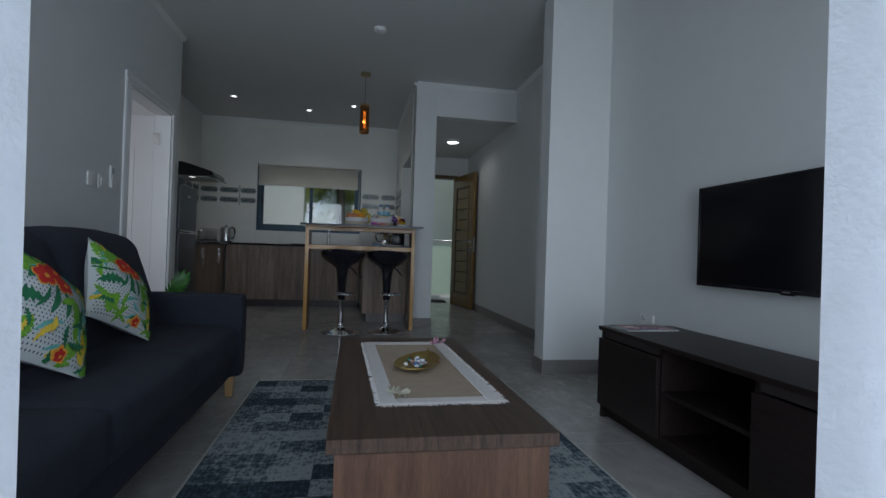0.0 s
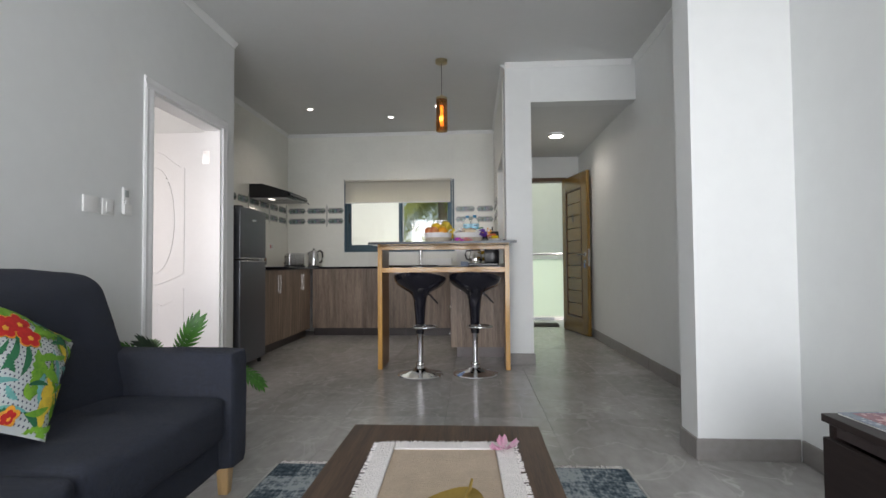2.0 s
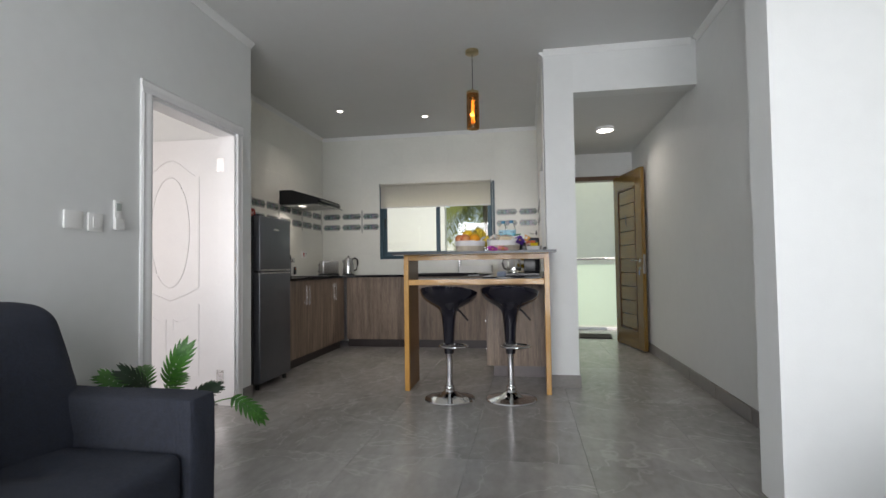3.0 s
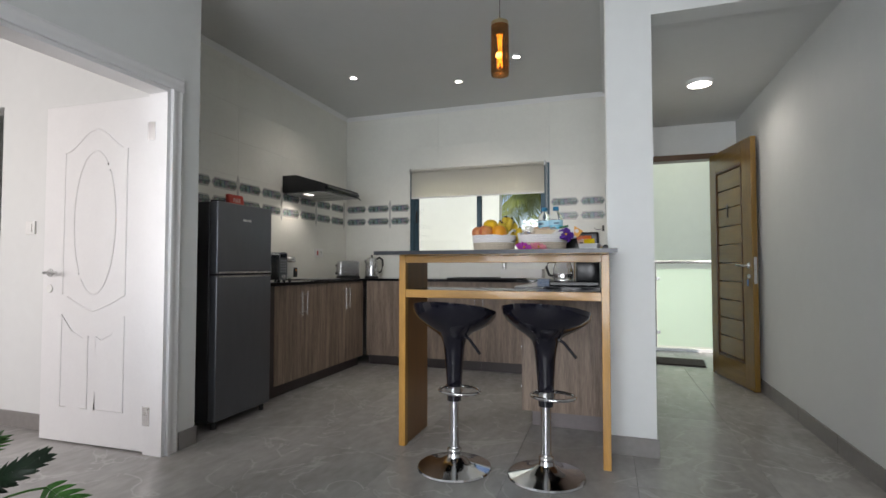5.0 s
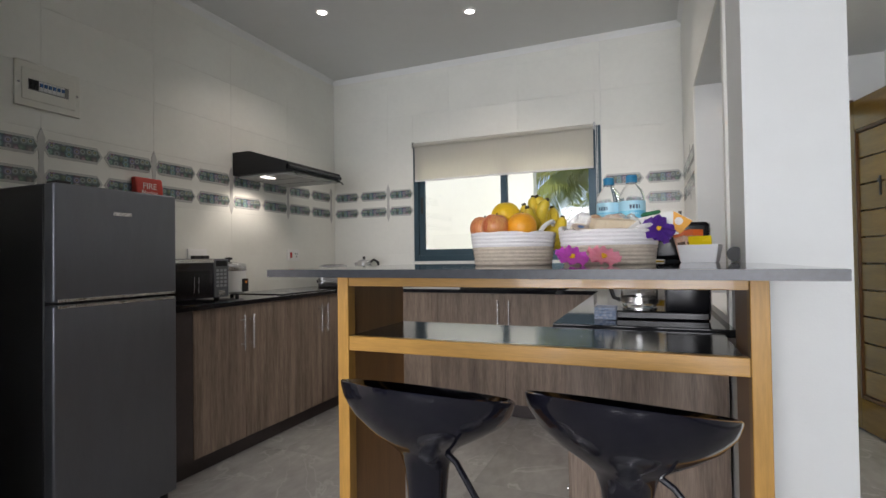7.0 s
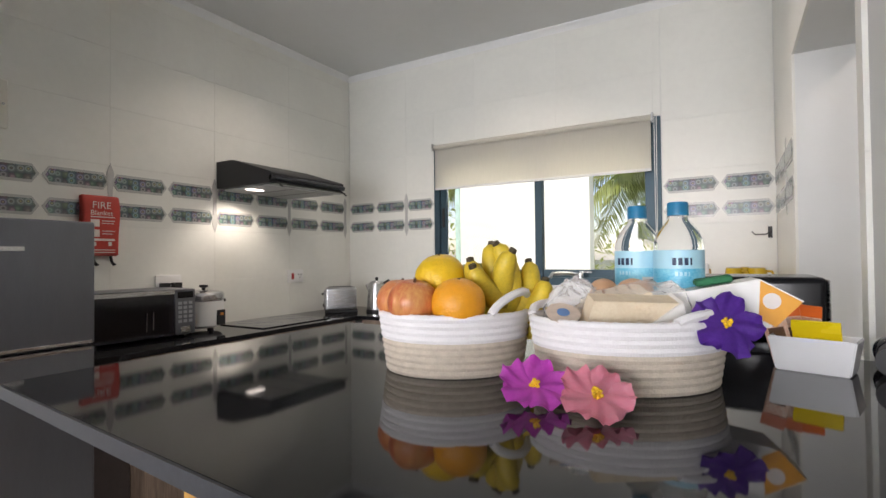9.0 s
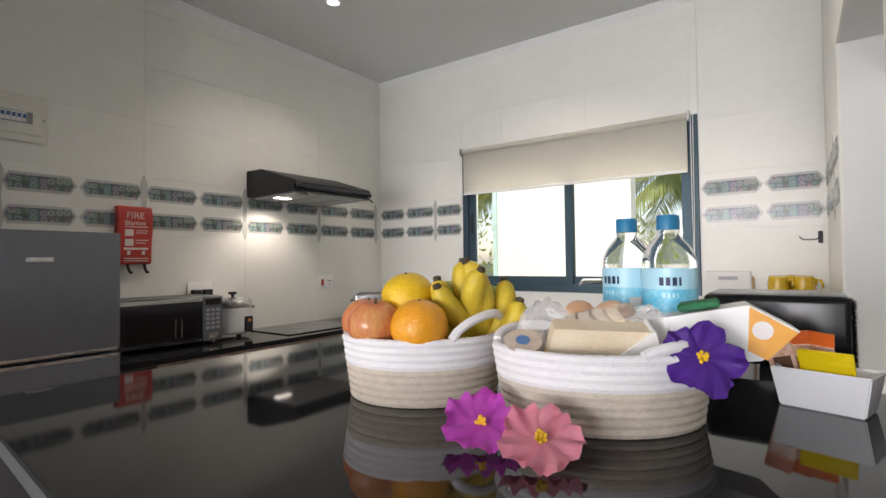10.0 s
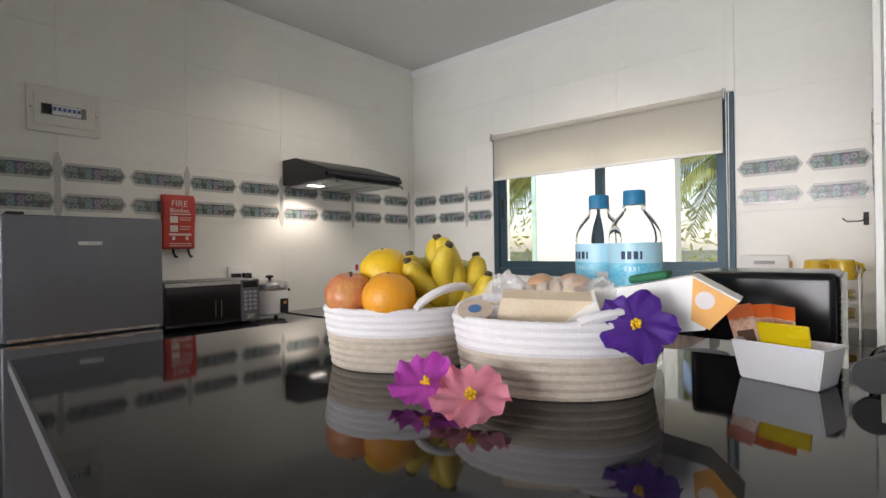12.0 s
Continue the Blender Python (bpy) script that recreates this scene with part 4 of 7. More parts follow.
# ---- kitchen: window ----
win = thing("window_1", pose(0, 0, 0), "grey-blue aluminium sliding kitchen window", "window", kind="structure")
WX0, WX1, WZ0, WZ1 = -1.04, 0.52, 1.11, 2.12
for nm, a in (("window_frame", (WX0, WX0 + 0.045, 6.985, 7.06, WZ0, WZ1)), ("window_frame", (WX1 - 0.045, WX1, 6.985, 7.06, WZ0, WZ1)), ("window_frame", (WX0 + 0.045, WX1 - 0.045, 6.985, 7.06, WZ0, WZ0 + 0.05)), ("window_frame", (WX0 + 0.045, WX1 - 0.045, 6.985, 7.06, WZ1 - 0.045, WZ1))):
    part(nm, bx(*a, bevel=0.002), FRAME_BLUE, win)


def sash(x0, x1, y):
    s = part("sash", bx(x0, x0 + 0.05, y, y + 0.024, WZ0 + 0.05, WZ1 - 0.045, bevel=0.002), FRAME_BLUE, win)
    part("stile", bx(x1 - 0.05, x1, y, y + 0.024, WZ0 + 0.05, WZ1 - 0.045, bevel=0.002), FRAME_BLUE, s)
    part("rail", bx(x0 + 0.05, x1 - 0.05, y, y + 0.024, WZ0 + 0.05, WZ0 + 0.10), FRAME_BLUE, s)
    part("rail", bx(x0 + 0.05, x1 - 0.05, y, y + 0.024, WZ1 - 0.09, WZ1 - 0.045), FRAME_BLUE, s)
    g = part("pane", bx(x0 + 0.05, x1 - 0.05, y + 0.010, y + 0.014, WZ0 + 0.10, WZ1 - 0.09), GLASS, s)
    g.visible_shadow = False
    return s


s1 = sash(WX0 + 0.046, -0.215, 7.002)
part("latch", bx(WX0 + 0.062, WX0 + 0.082, 6.992, 7.001, 1.52, 1.66, bevel=0.003), BLACK_MATT, s1)
sash(-0.265, WX1 - 0.046, 7.030)
part("wall_reveal", bx(WX0, WX1, 7.061, 7.2, WZ0 - 0.002, WZ0), WALL, win)
bl = thing("roller_blind", pose(0, 0, 0), "pale linen roller blind pulled part way down", "roller blind")
part("fabric", bx(WX0 + 0.02, WX1 - 0.05, 6.968, 6.9705, 1.81, 2.10), BLIND, bl)
part("hem_bar", bx(WX0 + 0.02, WX1 - 0.05, 6.963, 6.975, 1.795, 1.812, bevel=0.003), WHITE_PLASTIC, bl)
part("roller", tube([(WX0 + 0.02, 6.962, 2.11), (WX1 - 0.05, 6.962, 2.11)], 0.017, 14), BLIND, bl)
part("bracket", bx(WX0 + 0.004, WX0 + 0.016, 6.945, 6.999, 2.085, 2.135), STEEL, bl)
part("bracket", bx(WX1 - 0.046, WX1 - 0.034, 6.945, 6.999, 2.085, 2.135), STEEL, bl)
for dx in (0, 0.012):
    part("bead_chain", tube([(WX1 - 0.03 + dx, 6.955, 2.11), (WX1 - 0.03 + dx * 0.8, 6.957, 1.6), (WX1 - 0.026, 6.957, 1.17)], 0.0022, 6), WHITE_PLASTIC, bl)

# ---- kitchen: cabinets and worktops ----
def bar_handle(parent, x, y, z0, z1, out):
    """A thin steel bar handle; out is the way it stands off the door."""
    o = Vector(out)
    p = Vector((x, y, 0))
    bm = tube([p + o * 0.032 + Vector((0, 0, z0)), p + o * 0.032 + Vector((0, 0, z1))], 0.0055, 10)
    for z in (z0 + 0.03, z1 - 0.03):
        tube([p + Vector((0, 0, z)), p + o * 0.032 + Vector((0, 0, z))], 0.0045, 8, bm)
    return part("handle", bm, STEEL, parent, "brushed steel bar handle")


FX = -1.36
UL = "grey-brown oak laminate base cabinet with steel bar handles"
for y0, y1 in ((4.84, 5.72), (5.72, 6.46)):
    c = thing("base_cabinet", pose(0, 0, 0), UL, "cabinet", "kitchen base cabinets")
    part("body", bx(XK + 0.02, FX - 0.02, y0 + 0.001, y1 - 0.001, 0.10, 0.88), LAMINATE_DARK, c)
    part("plinth", bx(XK + 0.02, FX - 0.06, y0 + 0.001, y1 - 0.001, 0.0, 0.10), LAMINATE_DARK, c)
    ys = max(y0, 4.99)
    mid = (ys + y1) / 2
    if y0 < 4.99:
        part("filler_panel", bx(FX - 0.019, FX, y0 + 0.002, ys - 0.002, 0.10, 0.878), LAMINATE_DARK, c)
    for a, b, hy in ((ys, mid, mid - 0.035), (mid, y1, mid + 0.035)):
        d = part("door", bx(FX - 0.018, FX, a + 0.0015, b - 0.0015, 0.102, 0.876, bevel=0.001), LAMINATE, c)
        bar_handle(d, FX, hy, 0.62, 0.82, (1, 0, 0))
FY = 6.50
for x0, x1, hx in ((-1.34, -0.67, None), (-0.67, -0.11, -0.15), (-0.11, 0.53, -0.07)):
    c = thing("base_cabinet", pose(0, 0, 0), "grey-brown oak laminate cabinet under the window", "cabinet", "kitchen base cabinets")
    part("body", bx(x0 + 0.001, x1 - 0.001, FY + 0.02, YB - 0.02, 0.10, 0.88), LAMINATE_DARK, c)
    part("plinth", bx(x0 + 0.001, x1 - 0.001, FY + 0.06, YB - 0.02, 0.0, 0.10), LAMINATE_DARK, c)
    d = part("door", bx(x0 + 0.0015, x1 - 0.0015, FY, FY + 0.018, 0.102, 0.876, bevel=0.001), LAMINATE, c)
    if hx:
        bar_handle(d, hx, FY, 0.64, 0.83, (0, -1, 0))
c = thing("drawer_cabinet", pose(0, 0, 0), "grey-brown oak laminate drawer cabinet beside the bar", "cabinet", "kitchen base cabinets")
part("body", bx(0.575, 1.08, 5.001, 6.49, 0.12, 0.88), LAMINATE_DARK, c)
part("plinth", bx(0.61, 1.08, 5.04, 6.49, 0.0, 0.12), mat("grey_plinth", (0.20, 0.175, 0.175), 0.4, vary=0.1), c)
part("end_panel", bx(0.552, 1.08, 4.98, 5.0, 0.105, 0.88, bevel=0.001), LAMINATE, c)
for k in range(3):
    for z0, z1 in ((0.105, 0.36), (0.364, 0.62), (0.624, 0.876)):
        y0 = 5.002 + 0.497 * k
        dr = part("drawer_front", bx(0.556, 0.574, y0, y0 + 0.493, z0, z1, bevel=0.001), LAMINATE, c)
        part("knob", lathe([(0.0, 0.0), (0.006, 0.0), (0.006, 0.012), (0.013, 0.016), (0.013, 0.022), (0.0, 0.024)], 14), CHROME, dr)
        kn = dr.children[0]
        kn.matrix_local = Matrix.Translation((0.556, y0 + 0.08, (z0 + z1) / 2)) @ Matrix.Rotation(radians(-90), 4, "Y")

wt = thing("worktop", pose(0, 0, 0), "polished black granite kitchen worktop", "worktop")
part("slab", bx(XK, FX + 0.025, 4.83, FY - 0.025, 0.88, 0.905, bevel=0.002), BLACK_GRANITE, wt)
SKX0, SKX1, SKY0, SKY1 = -0.22, 0.26, 6.60, 6.90
part("slab", bx(XK, SKX0, FY - 0.025, YB, 0.88, 0.905, bevel=0.002), BLACK_GRANITE, wt)
part("slab", bx(SKX1, 1.085, FY - 0.025, YB, 0.88, 0.905, bevel=0.002), BLACK_GRANITE, wt)
part("slab", bx(SKX0, SKX1, FY - 0.025, SKY0, 0.88, 0.905, bevel=0.002), BLACK_GRANITE, wt)
part("slab", bx(SKX0, SKX1, SKY1, YB, 0.88, 0.905, bevel=0.002), BLACK_GRANITE, wt)
part("slab", bx(0.53, 1.085, 4.83, FY - 0.025, 0.88, 0.905, bevel=0.002), BLACK_GRANITE, wt)
sk = thing("sink", pose(0, 0, 0), "black composite sink with raised rim", "sink")
part("rim", bx(SKX0 - 0.25, SKX0 + 0.01, SKY0 - 0.03, SKY1 + 0.03, 0.905, 0.918, bevel=0.004), BLACK_MATT, sk)
part("rim", bx(SKX1 - 0.01, SKX1 + 0.03, SKY0 - 0.03, SKY1 + 0.03, 0.905, 0.918, bevel=0.004), BLACK_MATT, sk)
part("rim", bx(SKX0 + 0.01, SKX1 - 0.01, SKY0 - 0.03, SKY0 + 0.01, 0.905, 0.918, bevel=0.004), BLACK_MATT, sk)
part("rim", bx(SKX0 + 0.01, SKX1 - 0.01, SKY1 - 0.01, SKY1 + 0.03, 0.905, 0.918, bevel=0.004), BLACK_MATT, sk)
part("basin", bx(SKX0 + 0.004, SKX1 - 0.004, SKY0 + 0.004, SKY1 - 0.004, 0.75, 0.76), BLACK_MATT, sk)
for a in ((SKX0 + 0.004, SKX0 + 0.01, SKY0 + 0.01, SKY1 - 0.01), (SKX1 - 0.01, SKX1 - 0.004, SKY0 + 0.01, SKY1 - 0.01), (SKX0 + 0.01, SKX1 - 0.01, SKY0 + 0.004, SKY0 + 0.01), (SKX0 + 0.01, SKX1 - 0.01, SKY1 - 0.01, SKY1 - 0.004)):
    part("basin_wall", bx(*a, 0.76, 0.904), BLACK_MATT, sk)
tp = thing("tap", pose(0.05, 6.945, 0.905), "brushed steel mixer tap with square spout", "tap")
part("base", lathe([(0.0, 0.0), (0.026, 0.0), (0.026, 0.012), (0.0, 0.014)]), STEEL, tp)
part("column", tube([(0, 0, 0.01), (0, 0, 0.285)], 0.019, 18), STEEL, tp)
part("spout", tube([(0, 0, 0.272), (-0.06, -0.05, 0.285), (-0.14, -0.12, 0.285), (-0.155, -0.13, 0.26)], 0.012, 12), STEEL, tp)
part("lever", bx(-0.008, 0.07, -0.008, 0.008, 0.287, 0.297, bevel=0.003), STEEL, tp)
tr = thing("dish_tray", pose(0.30, 6.60, 0.9185), "white plastic draining tray beside the sink", "dish tray")
for a in ((-0.2, 0.2, -0.10, 0.10, 0.0, 0.006), (-0.2, -0.194, -0.10, 0.10, 0.0062, 0.085), (0.194, 0.2, -0.10, 0.10, 0.0062, 0.085), (-0.194, 0.194, -0.10, -0.094, 0.0062, 0.085), (-0.194, 0.194, 0.094, 0.10, 0.0062, 0.085)):
    part("side" if a[5] > 0.01 else "base", bx(*a, bevel=0.001), WHITE_PLASTIC, tr)

# ---- bar table and stools ----
bar = thing("bar_table", pose(0, 0, 0), "varnished pine bar table with black granite top", "bar table")
SY_L, SY_R = 4.136, 4.034   # the front edge runs slightly askew
part("top", prism([(-0.090, SY_L), (1.125, SY_R), (1.125, 4.664), (1.084, 4.664), (1.084, 4.93), (-0.090, 4.93)], 1.092, 1.1115), BLACK_GRANITE, bar)
part("edge_band", prism([(-0.0935, SY_L - 0.0037), (1.1285, SY_R - 0.0037), (1.1285, SY_R), (1.125, SY_R), (-0.090, SY_L), (-0.0935, SY_L)], 1.0925, 1.111), GRANITE_EDGE, bar)
part("edge_band", bx(-0.0935, -0.090, SY_L + 0.0001, 4.93, 1.0925, 1.111), GRANITE_EDGE, bar)
LEGM = ((-0.068, -0.028), (1.055, 1.095))
for x0, x1 in LEGM:
    part("post", bx(x0, x1, 4.415, 4.455, 0.0, 1.0915, bevel=0.002), PINE, bar)
part("side_panel", bx(-0.064, -0.032, 4.4555, 4.80, 0.0, 1.0915, bevel=0.002), PINE_PANEL, bar)
part("side_panel", bx(1.059, 1.091, 4.4555, 4.664, 0.0, 1.0915, bevel=0.002), PINE_PANEL, bar)
part("apron", bx(-0.0275, 1.0545, 4.417, 4.437, 1.052, 1.0915, bevel=0.002), PINE_X, bar)
part("shelf_edge", bx(-0.0275, 1.0545, 4.417, 4.440, 0.852, 0.897, bevel=0.002), PINE_X, bar)
part("shelf", bx(-0.031, 1.045, 4.4405, 4.80, 0.870, 0.896), SHELF_GRANITE, bar)


def bar_stool(m):
    ob = thing("bar_stool", m, "glossy black moulded bar stool with chrome base", "bar stool", "stools at the bar")
    part("base", lathe([(0.0, 0.0), (0.186, 0.0), (0.190, 0.006), (0.186, 0.014), (0.13, 0.026), (0.075, 0.040), (0.040, 0.062), (0.033, 0.082), (0.0, 0.084)], 56), CHROME, ob, "round chrome foot")
    part("collar", lathe([(0.0, 0.08), (0.036, 0.08), (0.038, 0.088), (0.036, 0.10), (0.030, 0.106), (0.0, 0.106)], 28), CHROME, ob)
    part("column", tube([(0, 0, 0.10), (0, 0, 0.38)], 0.0245, 24), CHROME, ob)
    bm = bmesh.new()
    prof = [(0.036, 0.345), (0.037, 0.38), (0.042, 0.48), (0.049, 0.57), (0.056, 0.63), (0.068, 0.668), (0.098, 0.694), (0.145, 0.722), (0.188, 0.757), (0.213, 0.792), (0.221, 0.818), (0.222, 0.828), (0.218, 0.830), (0.206, 0.806), (0.178, 0.776), (0.130, 0.757), (0.07, 0.749), (0.0, 0.747)]
    lathe(prof, 56, bm)
    for v in bm.verts:
        r = math.hypot(v.co.x, v.co.y)
        if r > 0.06:
            k = min(1.0, (r - 0.06) / 0.17)
            a = math.atan2(v.co.y, v.co.x)
            v.co.y *= 1 - 0.16 * k
            v.co.z += k * k * (-0.020 - 0.054 * math.sin(a))
    part("seat", bm, BLACK_GLOSS, ob, "scooped glossy black shell seat")
    part("lever", tube([(0.05, -0.02, 0.69), (0.10, -0.03, 0.665), (0.165, -0.05, 0.60)], 0.0072, 8), BLACK_GLOSS, ob)
    ring = [(0.045 + 0.105 * math.sin(2 * math.pi * i / 28), -0.03 + 0.088 * math.cos(2 * math.pi * i / 28), 0.405) for i in range(28)]
    part("footrest", tube(ring, 0.0085, 10, closed=True), CHROME, ob, "chrome foot ring")
    part("footrest_clamp", lathe([(0.0425, 0.39), (0.047, 0.392), (0.047, 0.42), (0.0425, 0.422)], 24), CHROME, ob)
    return ob


st1 = bar_stool(pose(0.330, 4.212, 0, 0, 0, -9))
copy_thing(st1, pose(0.790, 4.248, 0, 0, 0, -11))

# ---- fridge ----
fg = thing("refrigerator", pose(0, 0, 0), "dark grey two-door refrigerator with steel fronts", "refrigerator")
part("body", bx(-1.845, -1.315, 4.272, 4.80, 0.04, 1.447, bevel=0.006), FRIDGE_SIDE, fg)
for z0, z1 in ((0.985, 1.448), (0.055, 0.972)):
    d = part("door", bx(-1.310, -1.250, 4.27, 4.802, z0, z1, bevel=0.010, seg=3), FRIDGE_FRONT, fg)
    part("grip_strip", bx(-1.2505, -1.2475, 4.285, 4.79, (z0 if z0 > 0.5 else z1 - 0.012), (z0 + 0.012 if z0 > 0.5 else z1), bevel=0.001), STEEL, d)
part("badge", bx(-1.2500, -1.2485, 4.50, 4.58, 1.335, 1.350), STEEL, fg)
for x in (-1.30, -1.80):
    for y in (4.31, 4.77):
        part("foot", lathe([(0.0, 0.0), (0.018, 0.0), (0.018, 0.04), (0.0, 0.04)], 12, centre=(x, y, 0)), BLACK_MATT, fg)
part("hinge_cover", bx(-1.33, -1.26, 4.29, 4.34, 1.4485, 1.458, bevel=0.002), BLACK_MATT, fg)

# ---- hood ----
hd = thing("range_hood", pose(0, 0, 0), "slim black range hood with lit lamp", "range hood")
prof = [(XK + 0.002, 1.735), (XK + 0.002, 1.898), (-1.71, 1.898), (-1.385, 1.800), (-1.372, 1.790), (-1.372, 1.755), (-1.385, 1.745)]
bm = bmesh.new()
lo = [bm.verts.new((x, 5.757, z)) for x, z in prof]
hi = [bm.verts.new((x, 6.36, z)) for x, z in prof]
for i in range(len(prof)):
    bm.faces.new((lo[i], lo[(i + 1) % len(prof)], hi[(i + 1) % len(prof)], hi[i]))
bm.faces.new(lo)
bm.faces.new(hi)
bmesh.ops.recalc_face_normals(bm, faces=bm.faces)
part("canopy", bm, BLACK_MATT, hd)
part("visor", bx(-1.415, -1.345, 5.765, 6.352, 1.727, 1.732, bevel=0.002), mat("smoked_visor_glass", (0.45, 0.52, 0.50), 0.05, vary=0, trans=0.85, ior=1.45), hd, "smoked glass visor")
part("front_roll", tube([(-1.376, 5.757, 1.764), (-1.376, 6.36, 1.764)], 0.017, 16), BLACK_GLOSS, hd)
for y in (5.79, 6.33):
    part("visor_clip", tube([(-1.375, y, 1.748), (-1.35, y + 0.01, 1.728), (-1.335, y + 0.015, 1.712)], 0.005, 8), BLACK_MATT, hd)
for y in (5.97, 6.15):
    part("filter_seam", bx(-1.835, -1.425, y - 0.002, y + 0.002, 1.7205, 1.7219), BLACK_MATT, hd)
part("grease_filter", bx(-1.84, -1.42, 5.80, 6.32, 1.722, 1.734), FILTER, hd)
part("under_tray", bx(XK + 0.004, -1.39, 5.76, 6.357, 1.7345, 1.7445), BLACK_MATT, hd)
part("lamp_lens", bx(-1.65, -1.605, 5.80, 5.90, 1.716, 1.7215), HOOD_LENS, hd, "lit lamp lens")
for k in range(5):
    bt = part("button", bx(-0.004, 0.004, -0.006, 0.006, 0.0, 0.003), STEEL, hd)
    bt.matrix_local = Matrix.Translation((-1.372, 6.02 + 0.022 * k, 1.772)) @ Matrix.Rotation(radians(90), 4, "Y")

# ---- worktop appliances ----
PANEL_TXT = mat("panel_marks", (0.35, 0.37, 0.40), 0.4)
mw = thing("microwave", pose(-1.715, 5.175, 0.905, 0, 0, -3), "black and steel microwave oven on the worktop", "microwave")
part("body", bx(-0.145, 0.14, -0.245, 0.245, 0.012, 0.245, bevel=0.004), FRIDGE_FRONT, mw)
dr = part("door", bx(0.1405, 0.156, -0.243, 0.135, 0.014, 0.243, bevel=0.003), BLACK_GLOSS, mw)
part("window", bx(0.1562, 0.158, -0.215, 0.105, 0.035, 0.175), SCREEN, dr)
part("trim_strip", bx(0.156, 0.159, -0.243, 0.135, 0.222, 0.242), STEEL, dr)
for y in (0.00, 0.03):
    part("handle_trim", tube([(0.160, y, 0.05), (0.162, y, 0.14)], 0.002, 6), STEEL, dr)
cp = part("control_panel", bx(0.1405, 0.157, 0.137, 0.243, 0.014, 0.243, bevel=0.003), FRIDGE_FRONT, mw)
part("display", bx(0.1572, 0.1582, 0.150, 0.230, 0.20, 0.232), SCREEN, cp)
for r in range(5):
    for q in range(3):
        part("key", bx(0.1572, 0.1586, 0.153 + 0.027 * q, 0.172 + 0.027 * q, 0.075 + 0.023 * r, 0.090 + 0.023 * r), PANEL_TXT, cp)
part("knob", bx(0.157, 0.162, 0.165, 0.215, 0.025, 0.055, bevel=0.002), STEEL, cp)
for x in (-0.1, 0.1):
    for y in (-0.2, 0.2):
        part("foot", lathe([(0.0, 0.0), (0.014, 0.0), (0.014, 0.012), (0.0, 0.012)], 12, centre=(x, y, 0)), BLACK_MATT, mw)
rc = thing("rice_cooker", pose(-1.70, 5.56, 0.905), "white rice cooker with glass steel lid", "rice cooker")
part("body", lathe([(0.0, 0.018), (0.085, 0.018), (0.098, 0.03), (0.104, 0.10), (0.104, 0.165), (0.0, 0.165)], 40), WHITE_PLASTIC, rc)
part("rim", lathe([(0.0, 0.165), (0.106, 0.165), (0.108, 0.172), (0.106, 0.20), (0.0, 0.20)], 40), STEEL, rc)
part("lid", lathe([(0.0, 0.20), (0.108, 0.20), (0.100, 0.212), (0.05, 0.222), (0.0, 0.224)], 40), STEEL, rc)
part("lid_knob", lathe([(0.0, 0.222), (0.008, 0.222), (0.010, 0.236), (0.024, 0.240), (0.022, 0.252), (0.0, 0.254)], 20), BLACK_MATT, rc)
part("switch_panel", bx(0.098, 0.112, 0.01, 0.06, 0.03, 0.115, bevel=0.004), BLACK_MATT, rc)
part("switch_light", bx(0.112, 0.114, 0.026, 0.044, 0.085, 0.10), mat("orange_switch", (0.7, 0.25, 0.05), 0.4), rc)
for s in (-1, 1):
    part("side_handle", bx(-0.02, 0.02, s * 0.118 - 0.012, s * 0.118 + 0.012, 0.150, 0.168, bevel=0.004), BLACK_MATT, rc)
for k in range(3):
    part("foot", lathe([(0.0, 0.0), (0.012, 0.0), (0.012, 0.02), (0.0, 0.02)], 10, centre=(0.07 * math.cos(2.1 * k), 0.07 * math.sin(2.1 * k), 0)), BLACK_MATT, rc)
ck = thing("cooktop", pose(-1.62, 6.0, 0.905), "black glass ceramic cooktop set in the worktop", "cooktop")
part("glass", bx(-0.21, 0.21, -0.27, 0.27, 0.0, 0.006, bevel=0.002), BLACK_GLOSS, ck)
for x, y, r in ((-0.09, -0.13, 0.07), (-0.09, 0.13, 0.085), (0.09, -0.13, 0.085), (0.09, 0.13, 0.07)):
    part("zone_ring", tube([(x + r * math.cos(2 * math.pi * i / 32), y + r * math.sin(2 * math.pi * i / 32), 0.0062) for i in range(32)], 0.0009, 4, closed=True), PANEL_TXT, ck)
to = thing("toaster", pose(-1.60, 6.63, 0.905, 0, 0, 42), "brushed steel two-slot toaster with black base", "toaster")
part("body", bx(-0.14, 0.08, -0.075, 0.075, 0.018, 0.185, bevel=0.018, seg=4), STEEL, to)
part("base", bx(-0.145, 0.085, -0.08, 0.08, 0.0, 0.022, bevel=0.004), BLACK_MATT, to)
part("end_panel", bx(-0.152, -0.140, -0.055, 0.055, 0.025, 0.165, bevel=0.004), STEEL, to)
part("lever_slot", bx(-0.154, -0.152, -0.006, 0.006, 0.06, 0.15), BLACK_MATT, to)
part("lever", bx(-0.170, -0.154, -0.018, 0.018, 0.128, 0.142, bevel=0.003), BLACK_MATT, to)
part("dial", lathe([(0.0, 0.0), (0.014, 0.0), (0.012, 0.010), (0.0, 0.011)], 16), BLACK_MATT, to).matrix_local = Matrix.Translation((-0.152, 0.03, 0.05)) @ Matrix.Rotation(radians(-90), 4, "Y")
for s in (-0.028, 0.028):
    part("slot", bx(-0.11, 0.05, s - 0.011, s + 0.011, 0.1852, 0.187), BLACK_MATT, to)
kt = thing("kettle", pose(-1.41, 6.76, 0.905, 0, 0, 30), "brushed steel electric kettle with black handle", "kettle")
part("power_base", lathe([(0.0, 0.0), (0.078, 0.0), (0.078, 0.016), (0.0, 0.018)], 32), BLACK_MATT, kt)
